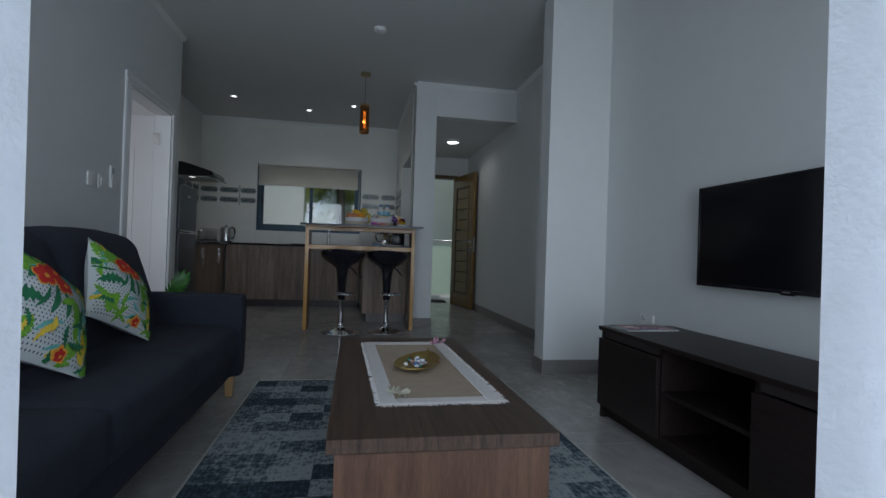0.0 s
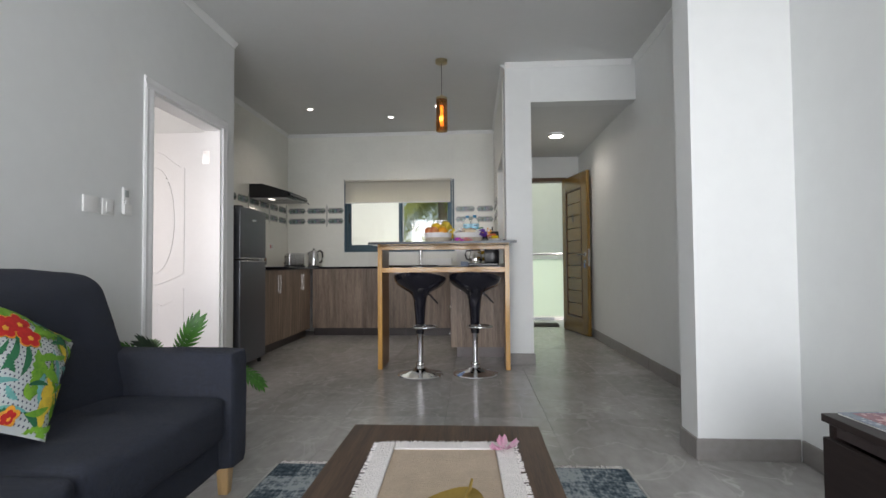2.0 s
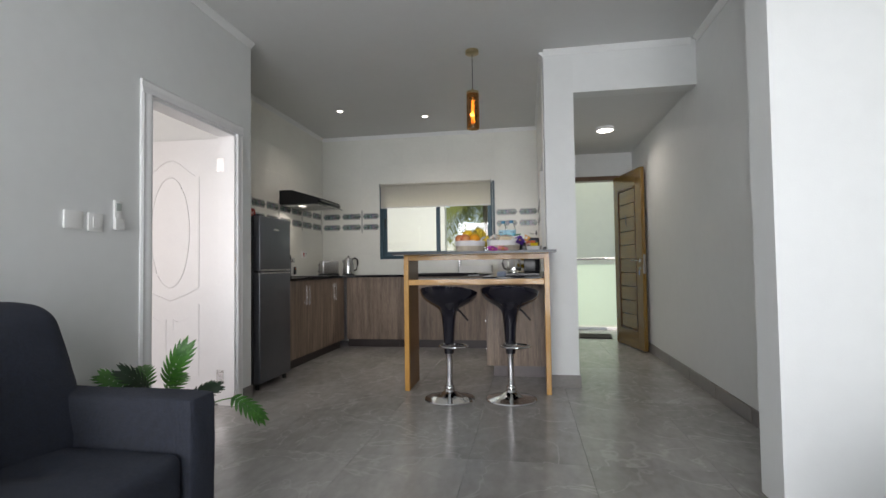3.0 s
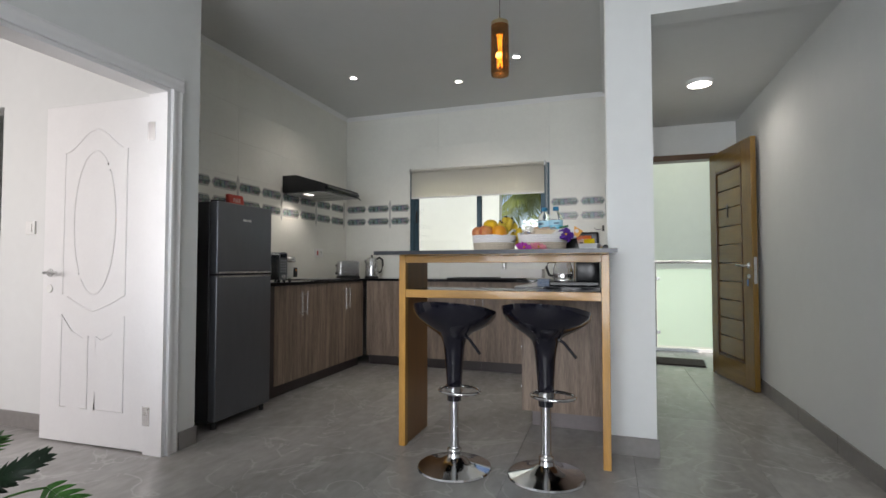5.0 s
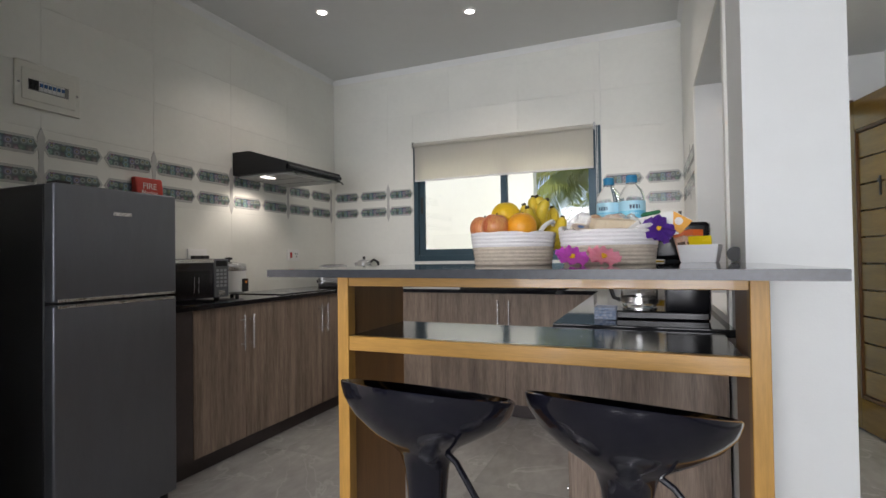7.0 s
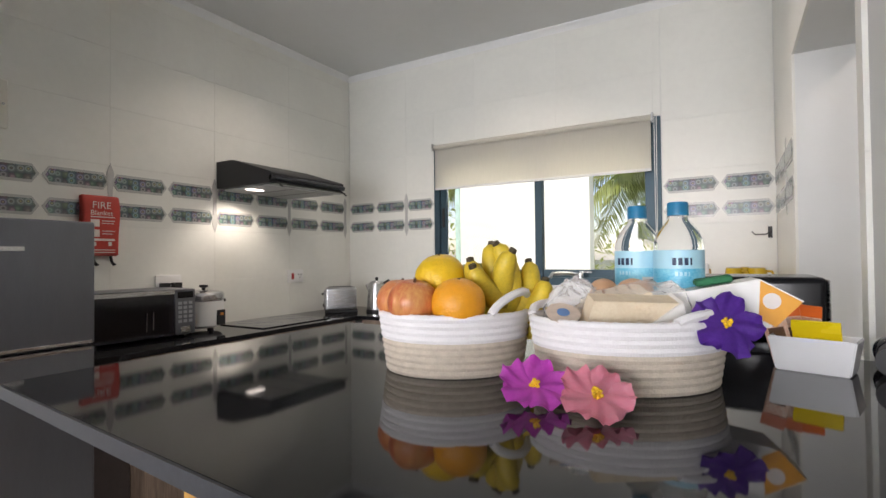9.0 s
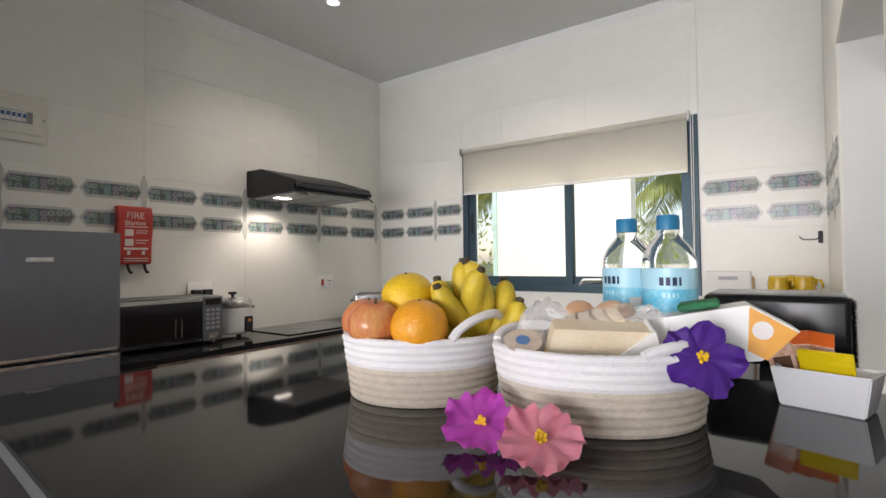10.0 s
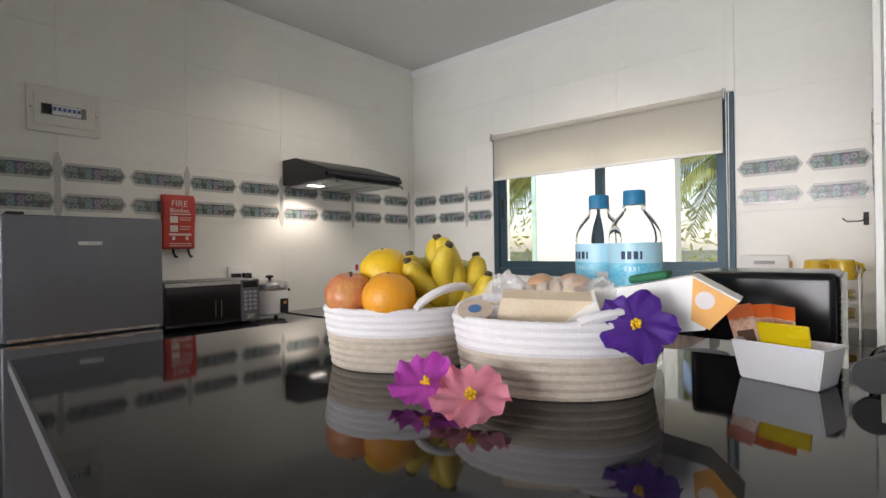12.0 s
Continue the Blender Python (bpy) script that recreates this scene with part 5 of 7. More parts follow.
part("body", lathe([(0.0, 0.018), (0.073, 0.018), (0.074, 0.06), (0.066, 0.16), (0.058, 0.205), (0.0, 0.21)], 36), STEEL, kt)
part("lid", lathe([(0.0, 0.206), (0.056, 0.206), (0.045, 0.222), (0.012, 0.226), (0.0, 0.226)], 30), STEEL, kt)
part("lid_knob", lathe([(0.0, 0.224), (0.007, 0.224), (0.012, 0.236), (0.012, 0.25), (0.0, 0.253)], 16), BLACK_MATT, kt)
part("handle", tube([(0.052, 0, 0.205), (0.085, 0, 0.225), (0.118, 0, 0.20), (0.122, 0, 0.14), (0.105, 0, 0.07), (0.074, 0, 0.055)], 0.011, 10), BLACK_MATT, kt)
part("spout", tube([(-0.050, 0, 0.165), (-0.075, 0, 0.20)], 0.018, 12, taper=[0.024, 0.010]), STEEL, kt)
cm = thing("coffee_maker", pose(0.905, 5.12, 0.905), "glossy black drip coffee maker with glass jug", "coffee maker")
part("base", bx(-0.19, 0.13, -0.10, 0.10, 0.0, 0.03, bevel=0.006), COFFEE_BLACK, cm)
part("tower", bx(-0.01, 0.13, -0.098, 0.098, 0.03, 0.2145, bevel=0.006, seg=2), COFFEE_BLACK, cm)
part("side_trim", bx(0.1302, 0.1342, -0.098, 0.098, 0.02, 0.34, bevel=0.002), STEEL, cm)
part("brew_head", bx(-0.10, 0.13, -0.10, 0.10, 0.215, 0.345, bevel=0.014, seg=3), COFFEE_BLACK, cm)
part("hot_plate", lathe([(0.0, 0.03), (0.062, 0.03), (0.062, 0.036), (0.0, 0.036)], 30, centre=(-0.10, 0, 0)), STEEL, cm)
jg = part("jug", lathe([(0.0, 0.037), (0.058, 0.037), (0.066, 0.06), (0.066, 0.10), (0.052, 0.145), (0.050, 0.155), (0.047, 0.155), (0.049, 0.143), (0.062, 0.10), (0.062, 0.062), (0.055, 0.042), (0.0, 0.042)], 32, centre=(-0.10, 0, 0)), GLASS, cm, "clear glass jug")
part("jug_band", lathe([(0.0665, 0.052), (0.0675, 0.052), (0.0675, 0.075), (0.0665, 0.075)], 32, centre=(-0.10, 0, 0)), STEEL, jg)
part("jug_lid", lathe([(0.0, 0.156), (0.052, 0.156), (0.048, 0.170), (0.0, 0.174)], 28, centre=(-0.10, 0, 0)), BLACK_MATT, jg)
part("jug_handle", tube([(-0.15, 0, 0.155), (-0.195, 0, 0.155), (-0.208, 0, 0.12), (-0.190, 0, 0.07), (-0.166, 0, 0.06)], 0.008, 10), BLACK_MATT, jg)
nb = thing("tea_towel", pose(0.70, 5.02, 0.905), "folded blue and white checked tea towel", "tea towel")
CHECK = mat("blue_check", (0.12, 0.22, 0.42), 0.9, second=(0.6, 0.64, 0.7), scale=60)
for k in range(4):
    part("fold", bx(-0.045, 0.03, -0.05, 0.05, 0.001 + 0.011 * k, 0.011 + 0.011 * k, bevel=0.004, seg=2), CHECK, nb)

# rack with crockery, chopping board
YELLOW_CERAMIC = mat("yellow_ceramic", (0.62, 0.40, 0.015), 0.2, vary=0.08, coat=0.4)
rk = thing("dish_rack", pose(0.93, 6.78, 0.905), "white wire dish rack on the worktop", "dish rack")
for x in (-0.10, 0.10):
    for y in (-0.15, 0.15):
        part("upright", tube([(x, y, 0.0), (x, y, 0.27)], 0.004, 8), WHITE_PLASTIC, rk)
for z in (0.06, 0.15, 0.24):
    for y in [-0.15 + 0.05 * k for k in range(7)]:
        part("wire", tube([(-0.10, y, z), (0.10, y, z)], 0.0022, 6), WHITE_PLASTIC, rk)
    for x in (-0.10, 0.10):
        part("shelf_rail", tube([(x, -0.15, z), (x, 0.15, z)], 0.003, 6), WHITE_PLASTIC, rk)
for k, (x, y) in enumerate(((0.88, 6.68), (0.975, 6.68), (0.88, 6.80), (0.975, 6.80), (0.93, 6.89))):
    mgm = thing("mug", pose(x, y, 1.148, 0, 0, -30 + 25 * k), "yellow ceramic mug upside down on the rack", "mug", "yellow mugs")
    part("cup", lathe([(0.034, 0.0), (0.040, 0.0), (0.041, 0.05), (0.036, 0.082), (0.0, 0.085), (0.0, 0.078), (0.031, 0.076), (0.036, 0.05), (0.035, 0.004)], 28), YELLOW_CERAMIC, mgm)
    part("handle", tube([(0.038, 0, 0.068), (0.062, 0, 0.066), (0.070, 0, 0.042), (0.060, 0, 0.018), (0.040, 0, 0.016)], 0.0055, 8), YELLOW_CERAMIC, mgm)
for sh, n in ((0.06, 5), (0.15, 4)):
    for k in range(n):
        z = 0.905 + sh + 0.0022 + 0.009 * k
        pt = tagged(new("plate", to_mesh("plate", lathe([(0.0, 0.0), (0.055, 0.0), (0.088, 0.010), (0.090, 0.013), (0.085, 0.012), (0.054, 0.004), (0.0, 0.004)], 36), YELLOW_CERAMIC)), "yellow ceramic plate stacked on the rack", "plate", "yellow plates")
        pt.location = (0.925, 6.76 + 0.002 * (k % 2), z)
cb = thing("chopping_board", pose(0.655, 6.985, 0.906, 7, 0, 0), "white plastic chopping board leaning on the tiles", "chopping board")
part("board", bx(-0.105, 0.105, -0.012, -0.002, 0.0, 0.345, bevel=0.008, seg=3), WHITE_PLASTIC, cb)
# no hole is cut: a grey strip paints the slot's shade
part("grip_slot", bx(-0.045, 0.045, -0.0132, -0.0118, 0.30, 0.318, bevel=0.0005), mat("slot_shadow_grey", (0.4, 0.4, 0.42), 0.6), cb)
part("wood_board", bx(-0.02, 0.115, 0.0, 0.010, 0.0, 0.315, bevel=0.004), LEGWOOD, cb)
hk = thing("towel_hook", on_back(1.05, 1.415, YB - 0.0105), "small black metal wall hook", "hook")
part("backplate", bx(-0.01, 0.01, -0.03, 0.03, 0.0, 0.004, bevel=0.001), BLACK_MATT, hk)
part("arm", tube([(0, 0, 0.004), (-0.02, -0.012, 0.03), (-0.07, -0.012, 0.035), (-0.085, 0.004, 0.035)], 0.003, 8), BLACK_MATT, hk)

# wall fittings on the kitchen side wall (proud of the tiles)
XT = XK + 0.0102
RED_PL = mat("red_switch", (0.45, 0.02, 0.02), 0.4)
plate("wall_socket", on_left(5.45, 1.172, XT), 0.146, 0.086, "white double socket with two black plugs", "wall socket", [("plug", -0.055, -0.012, -0.04, 0.0, 0.05, BLACK_MATT), ("plug", 0.012, 0.055, -0.04, 0.0, 0.05, BLACK_MATT)])
plate("wall_socket", on_left(6.385, 1.175, XT), 0.146, 0.092, "white cooker socket with red switch", "wall socket", [("red_rocker", -0.042, -0.022, -0.022, 0.022, 0.016, RED_PL), ("socket_slot", 0.018, 0.028, 0.006, 0.016, 0.0116, BLACK_MATT), ("socket_slot", 0.044, 0.054, 0.006, 0.016, 0.0116, BLACK_MATT), ("socket_slot", 0.031, 0.041, -0.016, -0.006, 0.0116, BLACK_MATT)])
BLUE_PL = mat("blue_breaker", (0.06, 0.16, 0.36), 0.4)
bb = thing("breaker_box", on_left(4.588, 1.985, XT), "cream flush breaker box with blue switches", "breaker box")
part("cover", bx(-0.145, 0.145, -0.108, 0.108, 0.0, 0.012, bevel=0.004), CREAM_PLASTIC, bb)
part("door_panel", bx(-0.118, 0.118, -0.075, 0.075, 0.012, 0.018, bevel=0.003), CREAM_PLASTIC, bb)
part("breaker_slot", bx(-0.092, 0.085, -0.026, 0.026, 0.018, 0.0188), mat("slot_grey", (0.25, 0.25, 0.24), 0.6), bb)
for k in range(8):
    br = part("breaker", bx(-0.088 + 0.019 * k, -0.071 + 0.019 * k, -0.022, 0.022, 0.0188, 0.026), WHITE_PLASTIC if k > 1 else BLACK_MATT, bb)
    part("toggle", bx(-0.085 + 0.019 * k, -0.074 + 0.019 * k, -0.004, 0.012, 0.026, 0.033), BLUE_PL if k > 1 else BLACK_MATT, br)
for x in (-0.128, 0.128):
    part("screw", lathe([(0.0, 0.012), (0.006, 0.012), (0.006, 0.0145), (0.0, 0.015)], 12, centre=(x, 0, 0)), STEEL, bb)


def text(words, size, material, parent, m, name="lettering"):
    cu = bpy.data.curves.new(name, "FONT")
    cu.body, cu.size, cu.extrude, cu.align_x = words, size, 0.0004, "CENTER"
    tmp = bpy.data.objects.new(name, cu)
    scene.collection.objects.link(tmp)
    bpy.context.view_layer.update()
    me = bpy.data.meshes.new_from_object(tmp.evaluated_get(bpy.context.evaluated_depsgraph_get()))
    bpy.data.objects.remove(tmp)
    me.materials.clear()
    me.materials.append(material)
    ob = new(name, me)
    ob.parent = parent
    ob.matrix_local = m
    return ob


RED_CLOTH = mat("red_fire_blanket_pouch", (0.50, 0.045, 0.03), 0.5, vary=0.12, scale=14)
PRINT_W = mat("white_print", (0.72, 0.66, 0.62), 0.6)
fb = thing("fire_blanket", on_left(5.092, 1.472, XT), "red fire blanket pouch with black straps", "fire blanket")
bm = bx(-0.085, 0.085, -0.15, 0.15, 0.0, 0.045, bevel=0.012, seg=3)
bmesh.ops.subdivide_edges(bm, edges=[e for e in bm.edges if e.calc_length() > 0.1], cuts=6, use_grid_fill=True)
for v in bm.verts:
    v.co.x += 0.004 * math.sin(20 * v.co.y)
    v.co.z *= 1 - 0.25 * (abs(v.co.y) / 0.15) ** 4
part("pouch", bm, RED_CLOTH, fb)
text("FIRE", 0.048, PRINT_W, fb, pose(0, 0.085, 0.0455))
text("Blanket", 0.034, PRINT_W, fb, pose(0, 0.052, 0.0455))
for x0, x1, y0, y1 in ((-0.05, 0.06, 0.040, 0.045), (-0.05, -0.01, -0.005, 0.03), (0.0, 0.06, 0.022, 0.026), (0.0, 0.055, 0.010, 0.014), (-0.05, -0.01, -0.055, -0.02), (0.0, 0.06, -0.028, -0.024), (0.0, 0.05, -0.042, -0.038), (-0.055, 0.06, -0.075, -0.064), (-0.04, -0.025, -0.10, -0.08), (0.03, 0.045, -0.10, -0.08), (-0.055, 0.06, -0.122, -0.118), (-0.055, 0.06, -0.134, -0.130)):
    part("print_bar", bx(x0, x1, y0, y1, 0.0452, 0.0458), PRINT_W, fb)
for x in (-0.03, 0.05):
    part("strap", tube([(x, -0.14, 0.02), (x + 0.006, -0.175, 0.022), (x + 0.02, -0.195, 0.015), (x + 0.026, -0.19, 0.02)], 0.007, 8), BLACK_MATT, fb)

# downlights
for lx, ly in LIGHT_SPOTS:
    dl = thing("downlight", pose(lx, ly, HC), "small round recessed ceiling downlight switched on", "downlight", "kitchen downlights")
    part("trim_ring", lathe([(0.030, 0.0), (0.046, 0.0), (0.046, -0.004), (0.032, -0.007), (0.030, -0.004)], 28), WHITE_GLOSS, dl)
    part("lens", lathe([(0.0, -0.0015), (0.0298, -0.0015), (0.0298, -0.003), (0.0, -0.003)], 24), LAMP_WHITE, dl, "glowing lens")

# ---- on the bar: baskets, fruit, bottles ----
ZB = 1.1117
ROPE_W = mat("white_cotton_rope", (0.84, 0.82, 0.82), 0.9, vary=0.04, scale=30, bump=0.35, bump_scale=420)
ROPE_B = mat("beige_cotton_rope", (0.62, 0.54, 0.44), 0.9, vary=0.12, scale=60, bump=0.35, bump_scale=420)


def oval(a, b, z, n=48, dip=None):
    pts = []
    for i in range(n):
        t = 2 * math.pi * i / n
        pts.append((a * math.cos(t), b * math.sin(t), z + (dip(t) if dip else 0)))
    return pts


def rope_ring(a, b, z, r, bm, n=120):
    """One coil of twisted rope, with the twist as relief."""
    pts = oval(a, b, z, n)
    tube(pts, r, 8, bm, taper=[r * (1.0 + 0.13 * (i % 2)) for i in range(n)], closed=True)


def basket(m, a, b, label, grip, rise):
    ob = thing("rope_basket", m, label, "basket", "rope baskets on the bar")
    part("floor", prism([(p[0], p[1]) for p in oval(a * 0.86, b * 0.86, 0)], 0.0, 0.008), ROPE_B, ob)
    for k in range(9):
        f = 0.90 + 0.012 * k
        bm = bmesh.new()
        rope_ring(a * f, b * f, 0.0062 + 0.0106 * k, 0.0064, bm)
        part("coil", bm, ROPE_B if k < 5 else ROPE_W, ob, "" if k < 5 else "white cotton rope coil")
    for s in (-1, 1):
        pts = []
        for i in range(17):
            t = -0.62 + 1.24 * i / 16
            h = 0.096 + rise * (1 - (t / 0.62) ** 2) ** 0.7 if abs(t) < 0.62 else 0.096
            pts.append((s * a * math.cos(t + grip), s * b * math.sin(t + grip), h))
        part("handle", tube(pts, 0.0068, 8), ROPE_W, ob, "looped white rope handle")
    return ob


def rounded_fruit(name, x, y, z, r, squash, material, label, dimple=0.12, seed=0):
    bm = bmesh.new()
    bmesh.ops.create_uvsphere(bm, u_segments=28, v_segments=18, radius=1.0)
    for v in bm.verts:
        rr = math.hypot(v.co.x, v.co.y)
        z0 = v.co.z
        v.co.z = z0 * squash - (dimple * math.exp(-(rr / 0.28) ** 2) * (1 if z0 > 0 else -1))
        k = 1 + 0.025 * noise.noise(v.co * 1.7 + Vector((seed, seed * 2, 0)))
        v.co *= r * k
    ob = thing(name, pose(x, y, z, 12 * math.sin(seed), 10 * math.cos(seed), 40 * seed), label, name if name != "papaya" else "papaya", "fruit in the basket")
    part("flesh", bm, material, ob)
    stem_h = 0.008 if name == "apple" else 0.0012
    part("stem", tube([(0, 0, (squash - dimple) * r - 0.001), (0.001, 0.001, (squash - dimple) * r + stem_h)], 0.0022, 6), mat("stem_brown", (0.10, 0.06, 0.03), 0.8), ob)
    return ob


APPLE = mat("apple_skin", (0.70, 0.36, 0.12), 0.32, second=(0.52, 0.07, 0.04), scale=26, stretch=(1, 1, 0.3), coat=0.1)
ORANGE_S = mat("orange_skin", (0.80, 0.33, 0.015), 0.38, vary=0.1, scale=12, bump=0.25, bump_scale=240, coat=0.15)
YELLOW_S = mat("yellow_citrus_skin", (0.80, 0.50, 0.015), 0.38, vary=0.1, scale=12, bump=0.25, bump_scale=240, coat=0.15)
PAPAYA = mat("green_papaya_skin", (0.22, 0.28, 0.03), 0.4, second=(0.36, 0.33, 0.03), scale=10)
BANANA = mat("banana_skin", (0.74, 0.53, 0.045), 0.42, second=(0.50, 0.36, 0.03), scale=24)
BANANA_TIP = mat("banana_tip", (0.06, 0.045, 0.02), 0.7)
B1 = (0.462, 4.572)
basket(pose(B1[0], B1[1], ZB, 0, 0, 42), 0.124, 0.113, "white and beige rope basket filled with fruit", -0.70, 0.032)
rounded_fruit("apple", B1[0] - 0.078, B1[1] - 0.052, ZB + 0.112, 0.0400, 0.92, APPLE, "red and yellow apple in the rope basket", 0.16, 1)
rounded_fruit("apple", B1[0] - 0.030, B1[1] - 0.084, ZB + 0.114, 0.0412, 0.92, APPLE, "red and yellow apple beside the orange", 0.16, 2)
rounded_fruit("orange", B1[0] + 0.044, B1[1] - 0.067, ZB + 0.112, 0.0428, 0.96, ORANGE_S, "bright ripe orange in the rope basket", 0.04, 3)
rounded_fruit("grapefruit", B1[0] - 0.016, B1[1] - 0.020, ZB + 0.150, 0.0435, 0.95, YELLOW_S, "yellow citrus fruit in the rope basket", 0.04, 4)
bm = bmesh.new()
bmesh.ops.create_uvsphere(bm, u_segments=28, v_segments=20, radius=1.0)
for v in bm.verts:
    k = 0.049 * (1 - 0.22 * v.co.x)
    v.co = Vector((v.co.x * 0.105, v.co.y * k, v.co.z * k))
pp = thing("papaya", pose(B1[0] + 0.010, B1[1] + 0.072, ZB + 0.125, 0, -8, 42), "green papaya lying behind the oranges", "papaya", "fruit in the basket")
part("flesh", bm, PAPAYA, pp)
part("stalk_end", lathe([(0.0, 0.0), (0.010, 0.0), (0.008, 0.006), (0.0, 0.007)], 12), BANANA_TIP, pp).matrix_local = Matrix.Translation((-0.103, 0, 0)) @ Matrix.Rotation(radians(-90), 4, "Y")


def banana(m, length, r, bend):
    ob = thing("banana", m, "small ripe yellow banana of a bunch", "banana", "bananas in the basket")
    pts, tp_ = [], []
    n = 14
    for i in range(n + 1):
        s = i / n
        a = bend * (s - 0.15)
        pts.append((length * math.sin(a) / bend, 0, length * (1 - math.cos(a)) / bend * 1.0))
        tp_.append(r * (0.25 + 0.75 * math.sin(math.pi * min(1, max(0, 0.06 + 0.88 * s))) ** 0.45) if 0.06 < s < 0.95 else r * 0.34)
    part("skin", tube(pts, r, 12, taper=tp_), BANANA, ob)
    e = Vector(pts[-1])
    part("tip", lathe([(0.0, -0.004), (r * 0.36, -0.004), (r * 0.34, 0.006), (0.0, 0.008)], 10), BANANA_TIP, ob).matrix_local = Matrix.Translation(e) @ Matrix.Rotation(bend * 0.85 * -1 + math.pi / 2, 4, "Y")
    return ob


BN = Vector((0.540, 4.606, ZB + 0.084))
FAN_R = Vector((0.79, 0.61, 0.0))
FAN_N = Vector((0.61, -0.79, 0.0))
for deg, off, drop, lean, L in ((172, -0.012, -0.006, 0.34, 0.118), (146, -0.008, 0.012, 0.22, 0.128), (128, 0.004, 0.034, -0.10, 0.118), (80, 0.010, 0.020, 0.05, 0.135),
                                (160, -0.030, -0.036, 0.42, 0.115), (52, 0.026, 0.004, -0.15, 0.118), (36, 0.024, -0.014, 0.25, 0.112), (14, 0.034, -0.026, 0.05, 0.10), (158, -0.004, 0.022, 0.62, 0.120), (112, 0.0, 0.030, 0.42, 0.112)):
    a = radians(deg)
    ax = (FAN_R * math.cos(a) + Vector((0, 0, math.sin(a))) + FAN_N * lean).normalized()
    up = Vector((0, 0, 1)) if abs(math.sin(a)) < 0.75 else FAN_R * (-1 if math.cos(a) > 0 else 1)
    side = up.cross(ax).normalized()
    up = ax.cross(side)
    rot = Matrix((ax, side, up)).transposed().to_4x4()
    banana(Matrix.Translation(BN + FAN_R * off + Vector((0, 0, drop))) @ rot, L * 0.93, 0.0192, 0.95)

B2 = (0.736, 4.606)
basket(pose(B2[0], B2[1], ZB, 0, 0, 30), 0.138, 0.111, "white and beige rope basket holding packed bread", -0.75, 0.012)
FILM = mat("clear_food_film", (0.95, 0.95, 0.95), 0.22, vary=0.0, trans=0.8, ior=1.12)
BREAD = mat("sliced_bread", (0.80, 0.69, 0.52), 0.85, second=(0.72, 0.58, 0.40), scale=30, bump=0.3, bump_scale=120)
EGGY = mat("brown_egg", (0.52, 0.31, 0.18), 0.5, vary=0.08)
PAPER = mat("white_paper_wrap", (0.78, 0.76, 0.72), 0.6, vary=0.04)
PINKPR = mat("pink_print", (0.70, 0.42, 0.40), 0.6, vary=0.2, scale=60)


def crumpled(name, m, size, material, label, category, seed, amount=0.10, extra=None):
    bm = bmesh.new()
    bmesh.ops.create_icosphere(bm, subdivisions=4, radius=1.0)
    for v in bm.verts:
        d = v.co.normalized()
        p = Vector([math.copysign(abs(d[i]) ** 0.55, d[i]) for i in range(3)]).normalized() * (1 + amount * noise.noise(d * 3.2 + Vector((seed, 0, 0))) + amount * 0.5 * noise.noise(d * 9 + Vector((0, seed, 0))))
        v.co = Vector((p.x * size[0], p.y * size[1], p.z * size[2]))
    ob = thing(name, m, label, category)
    w = part("wrap", bm, material, ob)
    if material == FILM:
        w.visible_shadow = False
    return ob


bd = crumpled("bread_pack", pose(B2[0] + 0.006, B2[1] + 0.008, ZB + 0.095, 0, -10, 26), (0.092, 0.056, 0.050), FILM, "sliced white bread wrapped in clear film", "bread", 3, 0.16)
for k in range(5):
    part("slice", bx(-0.062 + 0.018 * k, -0.046 + 0.018 * k, -0.045, 0.045, -0.034, 0.034, bevel=0.006, seg=2), BREAD, bd)
sandwich = thing("sandwich", pose(B2[0] + 0.018, B2[1] - 0.044, ZB + 0.094, 14, 0, 28), "triangular bread sandwich in printed paper wrap", "sandwich")
part("bread", prism([(-0.075, -0.028), (0.075, -0.028), (0.055, 0.030), (-0.060, 0.034)], -0.018, 0.018, axis="y"), BREAD, sandwich)
part("paper", prism([(-0.02, -0.030), (0.078, -0.030), (0.058, 0.033)], -0.0215, 0.0215, axis="y"), PAPER, sandwich)
part("print", prism([(0.012, -0.024), (0.048, -0.024), (0.044, 0.006)], -0.0222, -0.0216, axis="y"), PINKPR, sandwich)
for k, (x, y) in enumerate(((-0.01, 0.045), (0.03, 0.06))):
    bm = bmesh.new()
    bmesh.ops.create_uvsphere(bm, u_segments=20, v_segments=14, radius=0.024)
    for v in bm.verts:
        v.co.z *= 1.18
    eg = tagged(new("egg", to_mesh("egg", bm, EGGY)), "brown egg lying among the bread packs", "egg", "eggs in the basket")
    eg.location, eg.rotation_euler = (B2[0] + x - 0.03, B2[1] + y - 0.005, ZB + 0.124), (1.2, 0.3, k)
jam = thing("cheese_portion", pose(B2[0] - 0.068, B2[1] - 0.092, ZB + 0.098, 30, 0, 30), "round foil-topped cheese portion with blue mark", "cheese")
part("cup", lathe([(0.0, -0.012), (0.018, -0.012), (0.022, 0.006), (0.024, 0.008), (0.0, 0.009)], 30), mat("kraft_foil", (0.52, 0.42, 0.34), 0.5, vary=0.15, scale=60), jam)
part("mark", lathe([(0.0, 0.0092), (0.009, 0.0092), (0.009, 0.0098), (0.0, 0.0098)], 18), BLUE_PL, jam)
crumpled("clear_bag", pose(B2[0] - 0.084, B2[1] + 0.000, ZB + 0.104, 20, 30, 20), (0.037, 0.020, 0.052), FILM, "crumpled clear plastic bag in the basket", "plastic bag", 8, 0.25)
CARTON = mat("white_carton", (0.78, 0.77, 0.74), 0.4, vary=0.03)
CARTON_O = mat("orange_print", (0.75, 0.33, 0.03), 0.4, vary=0.1)
